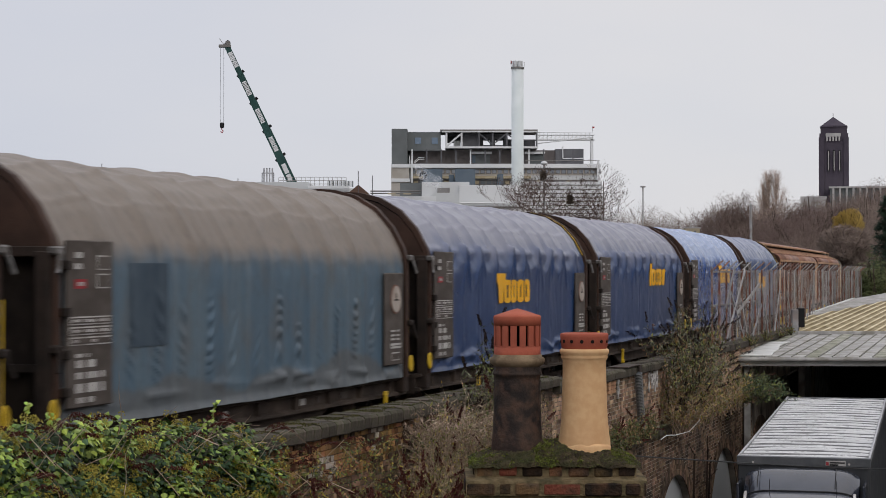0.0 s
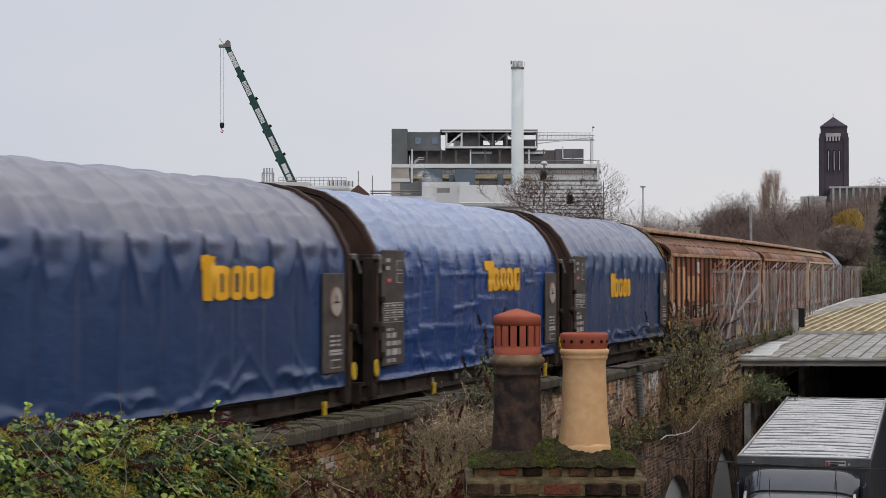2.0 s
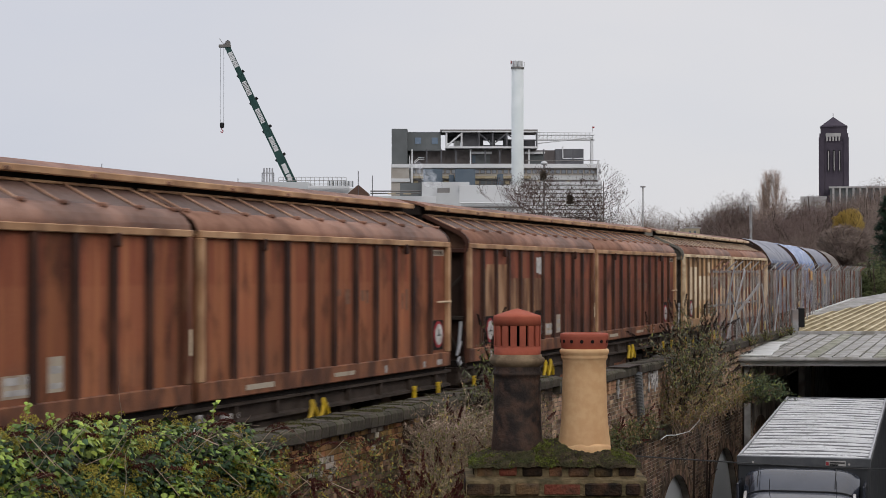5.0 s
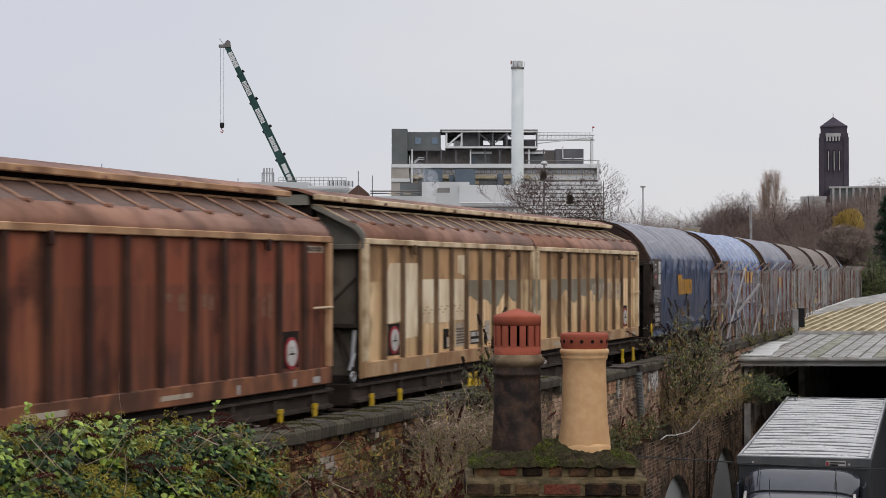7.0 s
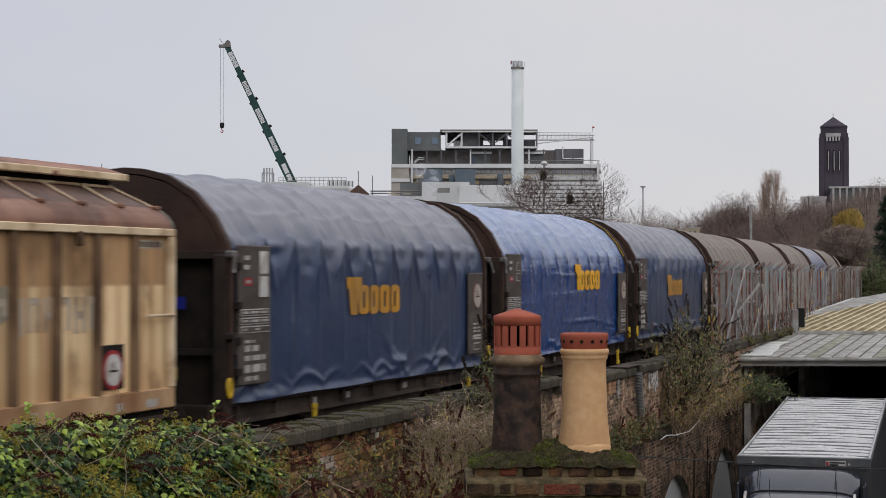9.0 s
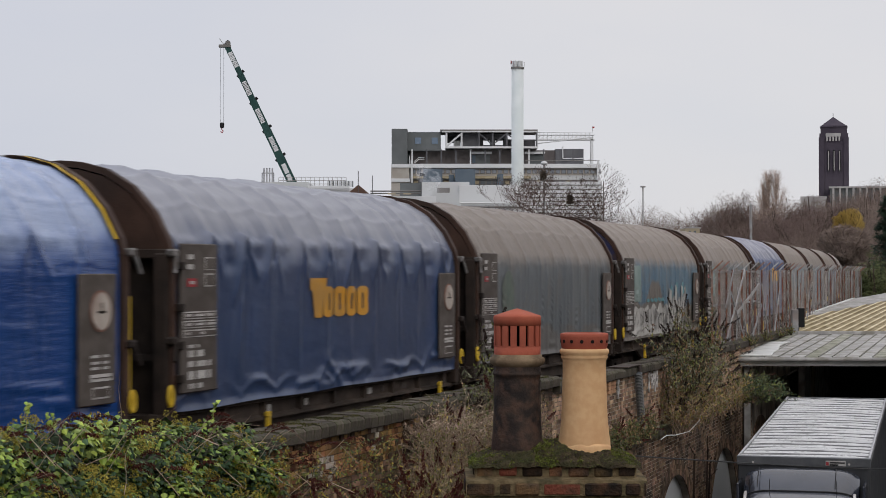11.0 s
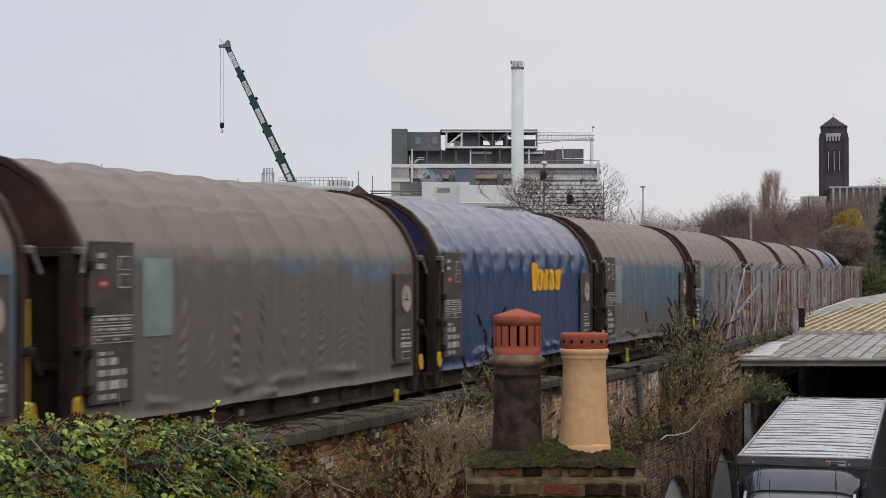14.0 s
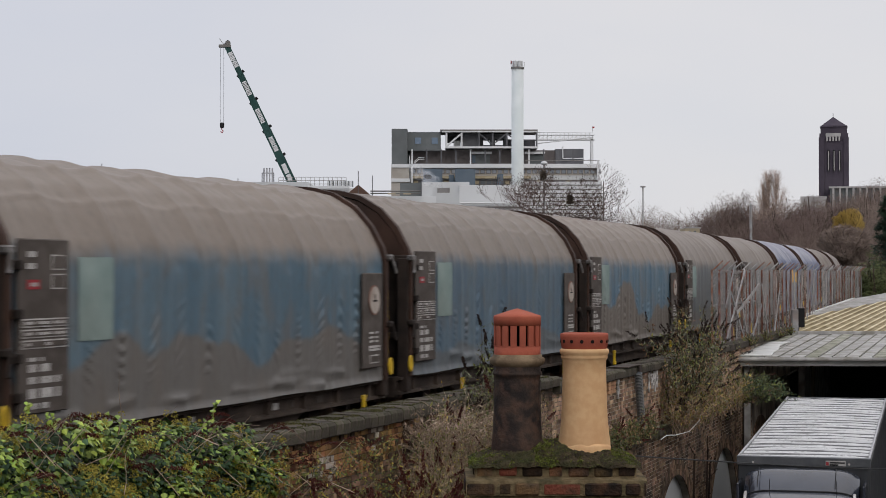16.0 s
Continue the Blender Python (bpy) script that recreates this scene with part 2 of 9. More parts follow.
M.update(
    rust=surf("rust", (0.1, 0.047, 0.034), (0.2, 0.086, 0.055), 6, 0.85, bump=0.4, dirt=(0.24, 0.21, 0.195), dscale=3.2, damt=0.85, rand=0.3),
    galv=surf("galv", (0.22, 0.22, 0.22), (0.34, 0.335, 0.33), 4, 0.6, 0.2, bump=0.1, dirt=(0.15, 0.1, 0.08), dscale=2, damt=0.6, rand=0.25),
    wire=surf("wire", (0.46, 0.43, 0.42), (0.56, 0.53, 0.515), 1.5, 0.7, 0.0, bump=0.0, dirt=(0.32, 0.21, 0.16), dscale=0.6, damt=0.6),
    plastic=surf("plastic", (0.05, 0.055, 0.06), (0.08, 0.085, 0.09), 6, 0.5, bump=0.1, dirt=(0.12, 0.11, 0.1), damt=0.5),
    moss=surf("moss", (0.024, 0.019, 0.011), (0.062, 0.046, 0.027), 22, 0.95, bump=1.0, bscale=70, dirt=(0.03, 0.036, 0.011), dscale=9, damt=0.55),
    lime=surf("lime", (0.11, 0.08, 0.041), (0.19, 0.142, 0.078), 14, 0.95, bump=0.8, bscale=40, dirt=(0.04, 0.038, 0.02), dscale=8, damt=0.85),
    brick_red=surf("brick_red", (0.13, 0.035, 0.022), (0.22, 0.07, 0.04), 9, 0.9, bump=0.8, bscale=50, dirt=(0.03, 0.022, 0.017), dscale=9, damt=0.8),
    brick_stack=surf("brick_stack", (0.028, 0.022, 0.017), (0.12, 0.065, 0.034), 9, 0.95, bump=0.9, bscale=50, dirt=(0.018, 0.016, 0.013), dscale=6, damt=0.9, rand=0.75),
    terracotta=surf("terracotta", (0.29, 0.07, 0.042), (0.35, 0.095, 0.055), 6, 0.75, bump=0.15, bscale=60, dirt=(0.24, 0.07, 0.045), dscale=5, damt=0.5),
    pot_cream=surf("pot_cream", (0.56, 0.335, 0.165), (0.61, 0.385, 0.2), 20, 0.7, bump=0.06, bscale=60, dirt=(0.46, 0.25, 0.12), dscale=3, damt=0.4),
    pot_black=surf("pot_black", (0.018, 0.014, 0.013), (0.04, 0.029, 0.023), 8, 0.7, bump=0.35, bscale=45, dirt=(0.12, 0.062, 0.04), dscale=16, damt=0.38,
                   low=(0.13, 0.06, 0.036, 0.55), tlow=(-0.3, 0.2), streak=0.9),
    pot_collar=surf("pot_collar", (0.15, 0.105, 0.065), (0.25, 0.18, 0.11), 8, 0.85, bump=0.3, bscale=50, dirt=(0.06, 0.05, 0.035), dscale=5, damt=0.7),
    hole=surf("hole", (0.008, 0.006, 0.005), (0.014, 0.01, 0.008), 5, 0.9, bump=0),
    truck_roof=surf("truck_roof", (0.4, 0.4, 0.4), (0.5, 0.5, 0.49), 3, 0.3, 0.0, bump=0.1, bscale=8, dirt=(0.24, 0.24, 0.23), dscale=1.5, damt=0.5),
    # truck_roof holds the lit ribs, this tone the shade between them
    truck_roof_shade=surf("truck_roof_shade", (0.05, 0.05, 0.05), (0.09, 0.09, 0.088), 3, 0.5, 0.0, bump=0.1, bscale=8, dirt=(0.13, 0.13, 0.125), dscale=1.5, damt=0.5),
    truck_frame=surf("truck_frame", (0.07, 0.073, 0.078), (0.1, 0.103, 0.108), 4, 0.4, 0.2, bump=0.05),
    truck_side=surf("truck_side", (0.025, 0.027, 0.03), (0.035, 0.037, 0.04), 2, 0.4, bump=0.05),
    cab_paint=surf("cab_paint", (0.022, 0.026, 0.036), (0.03, 0.034, 0.046), 2, 0.16, 0.0, bump=0.0, dirt=(0.045, 0.046, 0.055), damt=0.3, spec=0.8),
    black=surf("black", (0.012, 0.012, 0.013), (0.02, 0.02, 0.02), 4, 0.5, bump=0.1),
    glass=surf("glass", (0.02, 0.025, 0.03), (0.025, 0.03, 0.035), 1, 0.18, bump=0.0, spec=0.8),
    shed_grey=surf("shed_grey", (0.27, 0.262, 0.25), (0.4, 0.385, 0.365), 3, 0.8, bump=0.3, dirt=(0.18, 0.165, 0.135), dscale=2.2, damt=0.8, rand=0.08),
    shed_seam=surf("shed_seam", (0.15, 0.145, 0.13), (0.22, 0.215, 0.195), 3, 0.85, bump=0.3, dirt=(0.1, 0.1, 0.07), dscale=2.2, damt=0.85),
    shed_mossy=surf("shed_mossy", (0.2, 0.195, 0.15), (0.33, 0.32, 0.27), 3, 0.85, bump=0.3, dirt=(0.12, 0.125, 0.075), dscale=2.2, damt=0.85),
    shed_white=surf("shed_white", (0.5, 0.5, 0.48), (0.58, 0.58, 0.56), 2, 0.7, bump=0.1, dirt=(0.3, 0.29, 0.27), dscale=1.2, damt=0.5),
    # darker ochre: grime and shade between the ribs and on their sides
    shed_ochre_shade=surf("shed_ochre_shade", (0.2, 0.155, 0.085), (0.3, 0.245, 0.145), 1.2, 0.9, bump=0.1, dirt=(0.13, 0.1, 0.05), dscale=0.8, damt=0.6),
    shed_ochre=surf("shed_ochre", (0.48, 0.4, 0.25), (0.6, 0.52, 0.36), 1.2, 0.85, bump=0.1, dirt=(0.3, 0.235, 0.125), dscale=0.8, damt=0.6),
    # near-black, mainly holding the shade inside the open shed
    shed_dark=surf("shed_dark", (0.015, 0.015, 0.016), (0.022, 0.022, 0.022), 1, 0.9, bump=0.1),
    # distance: dark_clad, wall_brown and tower_brick are lightened to hold haze
    pale_clad=surf("pale_clad", (0.5, 0.51, 0.51), (0.56, 0.57, 0.57), 0.3, 0.7, bump=0, dirt=(0.42, 0.42, 0.41), dscale=0.15, damt=0.5),
    white_clad=surf("white_clad", (0.6, 0.61, 0.61), (0.66, 0.66, 0.66), 0.3, 0.7, bump=0, dirt=(0.5, 0.5, 0.49), dscale=0.15, damt=0.5),
    grey_clad=surf("grey_clad", (0.11, 0.12, 0.12), (0.14, 0.15, 0.15), 0.3, 0.6, bump=0, dirt=(0.1, 0.1, 0.1), dscale=0.2, damt=0.4),
    dark_clad=surf("dark_clad", (0.095, 0.095, 0.102), (0.125, 0.125, 0.132), 0.4, 0.7, bump=0),
    slate_clad=surf("slate_clad", (0.1, 0.13, 0.16), (0.12, 0.15, 0.18), 0.4, 0.6, bump=0),
    beige_wall=surf("beige_wall", (0.33, 0.3, 0.26), (0.4, 0.37, 0.33), 0.4, 0.8, bump=0),
    wall_brown=surf("wall_brown", (0.1, 0.088, 0.086), (0.13, 0.115, 0.11), 0.4, 0.8, bump=0),
    pane_mid=surf("pane_mid", (0.2, 0.22, 0.25), (0.27, 0.29, 0.32), 0.8, 0.3, bump=0),
    shadow_gap=surf("shadow_gap", (0.16, 0.15, 0.14), (0.2, 0.19, 0.18), 0.4, 0.8, bump=0),
    ochre_band=surf("ochre_band", (0.36, 0.3, 0.2), (0.42, 0.36, 0.25), 0.4, 0.7, bump=0),
    pane_blue=surf("pane_blue", (0.12, 0.17, 0.23), (0.15, 0.2, 0.27), 0.5, 0.25, bump=0),
    pane_dark=surf("pane_dark", (0.11, 0.12, 0.13), (0.15, 0.16, 0.17), 0.5, 0.3, bump=0),
    flue=surf("flue", (0.55, 0.59, 0.58), (0.6, 0.63, 0.62), 0.4, 0.5, bump=0, dirt=(0.5, 0.53, 0.52), dscale=0.3, damt=0.4),
    crane_green=surf("crane_green", (0.018, 0.05, 0.045), (0.028, 0.068, 0.06), 0.5, 0.5, bump=0),
    tower_brick=surf("tower_brick", (0.055, 0.046, 0.06), (0.068, 0.057, 0.071), 0.15, 0.9, bump=0),
    tower_stone=surf("tower_stone", (0.32, 0.31, 0.3), (0.4, 0.385, 0.37), 0.2, 0.9, bump=0),
    tile_brown=surf("tile_brown", (0.1, 0.06, 0.045), (0.13, 0.08, 0.06), 1, 0.9, bump=0.1),
)


def graph(name, rough=0.6, spec=0.2):
    """A blank material with short hands for its nodes."""
    m = bpy.data.materials.new(name)
    m.use_nodes = True
    n, l = m.node_tree.nodes, m.node_tree.links
    b = n["Principled BSDF"]
    b.inputs["Roughness"].default_value, b.inputs["Specular IOR Level"].default_value = rough, spec
    co = n.new("ShaderNodeTexCoord")

    def put(socket, v):
        if isinstance(v, tuple):
            socket.default_value = (*v, 1) if len(v) == 3 else v
        elif isinstance(v, (int, float)):
            socket.default_value = v
        else:
            l.new(v, socket)

    def nz(size, detail=5, stretch=(1, 1, 1), shift=0.0):
        mp, t = n.new("ShaderNodeMapping"), n.new("ShaderNodeTexNoise")
        mp.inputs["Scale"].default_value, mp.inputs["Location"].default_value = stretch, (shift, shift, shift)
        l.new(co.outputs["Object"], mp.inputs["Vector"])
        l.new(mp.outputs["Vector"], t.inputs["Vector"])
        t.inputs["Scale"].default_value, t.inputs["Detail"].default_value = size, detail
        return t.outputs["Fac"]

    def ramp(v, lo, hi):
        r = n.new("ShaderNodeMapRange")
        r.interpolation_type = "SMOOTHSTEP"
        put(r.inputs["Value"], v)
        r.inputs["From Min"].default_value, r.inputs["From Max"].default_value = lo, hi
        return r.outputs["Result"]

    def op(kind, a, c=0.0):
        r = n.new("ShaderNodeMath")
        r.operation = kind
        put(r.inputs[0], a)
        put(r.inputs[1], c)
        return r.outputs[0]

    def mix(f, a, c):
        r = n.new("ShaderNodeMixRGB")
        put(r.inputs[0], f)
        put(r.inputs[1], a)
        put(r.inputs[2], c)
        return r.outputs[0]

    def done(colour, bump=0.2, bsize=30, rvar=None):
        put(b.inputs["Base Color"], colour)
        if rvar is not None:
            put(b.inputs["Roughness"], rvar)
        if bump:
            bp = n.new("ShaderNodeBump")
            bp.inputs["Strength"].default_value, bp.inputs["Distance"].default_value = bump, 0.02
            l.new(nz(bsize), bp.inputs["Height"])
            l.new(bp.outputs["Normal"], b.inputs["Normal"])
        return m

    xyz = n.new("ShaderNodeSeparateXYZ")
    l.new(co.outputs["Object"], xyz.inputs[0])
    return n, l, xyz.outputs, put, nz, ramp, op, mix, done


def van_wall(name, high, mid, low, dark_tone, rust, line=1.53, sharp=0.02, seed=0.0, floor=1.15):
    """Side sheets of a van: a band of tone above a dust line, streaks, rust, each bay a little different, darker along
    the ribs.
    """
    n, l, xyz, put, nz, ramp, op, mix, done = graph(name, 0.6, 0.12)
    z = op("SUBTRACT", xyz["Z"], floor)
    zw = op("ADD", z, op("MULTIPLY", op("SUBTRACT", nz(1.4), 0.5), 0.35))
    bay = op("DIVIDE", op("SUBTRACT", op("ABSOLUTE", xyz["X"]), 1.155), 0.857)
    edge = op("MULTIPLY", op("ABSOLUTE", op("SUBTRACT", op("FRACT", bay), 0.5)), 2.0)
    wn_ = n.new("ShaderNodeTexWhiteNoise")
    wn_.noise_dimensions = "1D"
    put(wn_.inputs["W"], op("ADD", op("FLOOR", bay), op("ADD", op("MULTIPLY", op("GREATER_THAN", xyz["X"], 0.0), 41.0), seed)))
    lot = wn_.outputs["Value"]
    streak = nz(1.0, 6, (7.0, 1.0, 0.5), seed)
    blot = nz(1.6, 7, (1, 1, 0.7), seed)
    col = mix(ramp(op("ADD", z, op("MULTIPLY", streak, 0.03)), line - sharp, line + sharp + 0.015), mid, high)
    col = mix(op("MULTIPLY", ramp(zw, 0.85, 0.5), 0.85), col, low)
    col = mix(op("MULTIPLY", ramp(streak, 0.4, 0.64), 0.8), col, rust)
    # grime in blotches, then the same tone darker towards the ribs
    col = mix(op("MULTIPLY", ramp(blot, 0.49, 0.68), 0.65), col, dark_tone)
    near = op("ADD", edge, op("MULTIPLY", op("SUBTRACT", streak, 0.5), 0.5))
    col = mix(op("MULTIPLY", ramp(near, 0.5, 0.98), 0.8), col, dark_tone)
    col = mix(op("MULTIPLY", ramp(nz(26, 3, (1, 1, 1), seed), 0.62, 0.7), 0.35), col, rust)
    hsv = n.new("ShaderNodeHueSaturation")
    put(hsv.inputs["Color"], col)
    put(hsv.inputs["Value"], op("ADD", op("MULTIPLY", lot, 0.5), 0.78))
    return done(hsv.outputs["Color"], 0.25, 18)


def old_tarp(name, blue, blue2, mud, dust, level, swing, share, seed=0.0):
    """Weathered hood: faded cloth, dust on the roof, and road dirt whose upper edge runs in lobes."""
    n, l, xyz, put, nz, ramp, op, mix, done = graph(name, 0.5, 0.25)
    streak = nz(1.0, 6, (3.2, 1.0, 0.3), seed)
    col = mix(ramp(streak, 0.36, 0.66), blue, blue2)
    lobe = nz(0.5, 1, (1.0, 0.0, 0.3), seed + 3.0)
    rag = nz(5.0, 5, (1, 1, 0.8), seed)
    edge = op("ADD", op("ADD", level, op("MULTIPLY", op("SUBTRACT", lobe, 0.5), swing)), op("MULTIPLY", op("SUBTRACT", rag, 0.5), 0.16))
    col = mix(op("MULTIPLY", ramp(nz(2.2, 7, (1.3, 1, 0.6), seed), 0.46, 0.72), 0.55), col, mud)
    col = mix(op("MULTIPLY", ramp(op("SUBTRACT", edge, xyz["Z"]), -0.04, 0.07), share), col, mud)
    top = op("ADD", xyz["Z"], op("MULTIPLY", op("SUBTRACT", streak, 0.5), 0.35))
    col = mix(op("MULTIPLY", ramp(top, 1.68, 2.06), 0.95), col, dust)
    col = mix(op("MULTIPLY", ramp(nz(7.0, 6, (2.5, 1, 1), seed), 0.45, 0.75), 0.35), col, tuple(c * 0.55 for c in mud))
    return done(col, 0.2, 14)


M.update(
    van_red=van_wall("van_red", (0.22, 0.068, 0.037), (0.26, 0.09, 0.047), (0.19, 0.082, 0.049), (0.026, 0.012, 0.009), (0.36, 0.14, 0.064), seed=2.0),
    van_dark=van_wall("van_dark", (0.21, 0.06, 0.034), (0.15, 0.05, 0.031), (0.09, 0.042, 0.031), (0.018, 0.009, 0.008), (0.26, 0.095, 0.05), seed=9.0),
    van_beige=van_wall("van_beige", (0.4, 0.25, 0.13), (0.78, 0.58, 0.34), (0.68, 0.47, 0.25), (0.14, 0.075, 0.036), (0.52, 0.31, 0.15), seed=5.0),
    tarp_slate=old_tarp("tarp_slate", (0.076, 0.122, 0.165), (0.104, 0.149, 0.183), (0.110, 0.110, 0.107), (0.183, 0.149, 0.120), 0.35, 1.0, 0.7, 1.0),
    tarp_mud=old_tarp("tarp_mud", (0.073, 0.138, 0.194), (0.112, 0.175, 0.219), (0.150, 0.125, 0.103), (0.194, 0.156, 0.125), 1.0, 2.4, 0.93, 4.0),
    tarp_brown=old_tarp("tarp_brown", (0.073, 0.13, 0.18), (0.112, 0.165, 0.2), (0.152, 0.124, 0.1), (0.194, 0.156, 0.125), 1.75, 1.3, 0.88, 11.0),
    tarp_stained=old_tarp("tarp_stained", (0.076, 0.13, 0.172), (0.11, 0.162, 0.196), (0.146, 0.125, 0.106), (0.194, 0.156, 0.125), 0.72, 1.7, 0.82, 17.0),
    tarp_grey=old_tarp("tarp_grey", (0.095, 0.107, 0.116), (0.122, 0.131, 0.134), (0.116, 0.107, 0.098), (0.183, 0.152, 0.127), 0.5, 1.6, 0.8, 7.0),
    van_sill=surf("van_sill", (0.16, 0.07, 0.042), (0.27, 0.115, 0.06), 4, 0.6, bump=0.3, dirt=(0.06, 0.032, 0.024), dscale=2.5, damt=0.8, streak=0.5),
    van_sill_beige=surf("van_sill_beige", (0.36, 0.22, 0.115), (0.54, 0.37, 0.21), 4, 0.6, bump=0.3, dirt=(0.2, 0.085, 0.04), dscale=2.0, damt=0.85, streak=0.5),
    van_stile=surf("van_stile", (0.12, 0.048, 0.03), (0.2, 0.085, 0.05), 4, 0.6, bump=0.3, dirt=(0.3, 0.2, 0.12), dscale=3.5, damt=0.6, streak=0.3),
    van_slope=surf("van_slope", (0.1, 0.058, 0.044), (0.15, 0.088, 0.068), 3, 0.55, bump=0.2, dirt=(0.045, 0.03, 0.026), dscale=1.5, damt=0.7),
    van_stay_red=surf("van_stay_red", (0.38, 0.22, 0.14), (0.5, 0.31, 0.2), 3, 0.65, bump=0.1, dirt=(0.16, 0.08, 0.05), dscale=2, damt=0.6),
    van_gable=surf("van_gable", (0.1, 0.05, 0.032), (0.17, 0.09, 0.055), 2.5, 0.65, bump=0.2, dirt=(0.035, 0.022, 0.017), dscale=1.4, damt=0.85),
    end_lower_grey=surf("end_lower_grey", (0.085, 0.07, 0.055), (0.14, 0.115, 0.09), 2.5, 0.7, bump=0.2, dirt=(0.02, 0.015, 0.012), dscale=1.4, damt=0.9),
    bleached_dark=surf("bleached_dark", (0.26, 0.13, 0.065), (0.48, 0.29, 0.165), 3.5, 0.65, bump=0.2, dirt=(0.1, 0.04, 0.023), dscale=3.0, damt=0.9, streak=0.2),
    bleached=surf("bleached", (0.5, 0.25, 0.13), (0.68, 0.4, 0.22), 3.0, 0.65, bump=0.2, dirt=(0.32, 0.13, 0.06), dscale=2.2, damt=0.85, streak=0.3),
    cream=surf("cream", (0.8, 0.66, 0.46), (0.85, 0.74, 0.54), 2, 0.65, bump=0.2, dirt=(0.44, 0.29, 0.165), dscale=1.6, damt=0.7, streak=0.5),
    cream_beam=surf("cream_beam", (0.6, 0.46, 0.29), (0.74, 0.6, 0.41), 2, 0.65, bump=0.2, dirt=(0.28, 0.17, 0.09), dscale=2.4, damt=0.8),
    van_ghost=surf("van_ghost", (0.17, 0.08, 0.05), (0.3, 0.18, 0.12), 8, 0.65, bump=0.1, dirt=(0.1, 0.04, 0.025), dscale=8, damt=0.9),
    rust_line=surf("rust_line", (0.22, 0.12, 0.065), (0.3, 0.18, 0.1), 6, 0.7, bump=0.0),
    paper=surf("paper", (0.5, 0.5, 0.49), (0.62, 0.61, 0.59), 6, 0.7, bump=0.0, dirt=(0.3, 0.25, 0.2), dscale=5, damt=0.6),
)


# ---- building helpers ----
def part(name, bm, material, parent=None, label="", smooth=False):
    """Links a bmesh as one mesh object, under a thing or a part."""
    me = bpy.data.meshes.new(name)
    bmesh.ops.recalc_face_normals(bm, faces=bm.faces)
    bm.to_mesh(me)
    bm.free()
    if smooth:
        me.polygons.foreach_set("use_smooth", [True] * len(me.polygons))
    me.materials.append(M[material] if isinstance(material, str) else material)
    ob = new(name, me)
    if parent is not None:
        ob.parent = parent
    if label:
        ob["label"] = label
    return ob


def raw(name, verts, faces, material, parent=None, label="", smooth=False):
    """The same from plain lists of corners and faces."""
    me = bpy.data.meshes.new(name)
    me.from_pydata([tuple(v) for v in verts], [], faces)
    me.update()
    if smooth:
        me.polygons.foreach_set("use_smooth", [True] * len(me.polygons))
    me.materials.append(M[material] if isinstance(material, str) else material)
    ob = new(name, me)
    if parent is not None:
        ob.parent = parent
    if label:
        ob["label"] = label
    return ob


def empty(name, m=None):
    ob = new(name)
    ob.empty_display_size = 0.2
    if m is not None:
        ob.matrix_world = m
    return ob


def box(bm, x0, x1, y0, y1, z0, z1, m=None, bevel=0.0):
    """Adds a box, turned by m and with its edges broken by bevel."""
    vs = [bm.verts.new((x, y, z)) for x in (x0, x1) for y in (y0, y1) for z in (z0, z1)]
    fs = [bm.faces.new([vs[i] for i in q]) for q in ((0, 1, 3, 2), (4, 6, 7, 5), (0, 4, 5, 1), (2, 3, 7, 6), (0, 2, 6, 4), (1, 5, 7, 3))]
    if bevel:
        es = list({e for f in fs for e in f.edges})
        out = bmesh.ops.bevel(bm, geom=es, offset=bevel, segments=1, affect="EDGES", profile=0.5)
        vs = list({v for f in out["faces"] for v in f.verts} | {v for v in vs if v.is_valid})
    if m is not None:
        bmesh.ops.transform(bm, matrix=m, verts=vs)
    return vs


def boxes(rows, bevel=0.0):
    bm = bmesh.new()
    for r in rows:
        box(bm, *r, bevel=bevel)
    return bm


def rod(bm, a, b, r0, r1=None, n=8):
    """A round bar from a to b."""
    a, b = Vector(a), Vector(b)
    r1 = r0 if r1 is None else r1
    q = (b - a).to_track_quat("Z", "Y").to_matrix()
    ring = []
    for p, r in ((a, r0), (b, r1)):
        ring.append([bm.verts.new(p + q @ Vector((r * math.cos(2 * math.pi * i / n), r * math.sin(2 * math.pi * i / n), 0))) for i in range(n)])
    for i in range(n):
        bm.faces.new((ring[0][i], ring[0][(i + 1) % n], ring[1][(i + 1) % n], ring[1][i]))
    bm.faces.new(ring[0][::-1])
    bm.faces.new(ring[1])


def rods(rows, n=8):
    bm = bmesh.new()
    for a, b, *r in rows:
        rod(bm, a, b, *r, n=n)
    return bm


def pipe(points, r, n=8):
    """One bent round bar through the points."""
    bm = bmesh.new()
    pts = [Vector(p) for p in points]
    rings = []
    for i, p in enumerate(pts):
        t = (pts[min(i + 1, len(pts) - 1)] - pts[max(i - 1, 0)]).normalized()
        q = t.to_track_quat("Z", "Y").to_matrix()
        rings.append([bm.verts.new(p + q @ Vector((r * math.cos(2 * math.pi * k / n), r * math.sin(2 * math.pi * k / n), 0))) for k in range(n)])
    for a, b in zip(rings, rings[1:]):
        off = min(range(n), key=lambda o: sum((a[k].co - b[(k + o) % n].co).length for k in range(n)))
        for k in range(n):
            bm.faces.new((a[k], a[(k + 1) % n], b[(k + 1 + off) % n], b[(k + off) % n]))
    bm.faces.new(rings[0][::-1])
    bm.faces.new(rings[-1])
    return bm


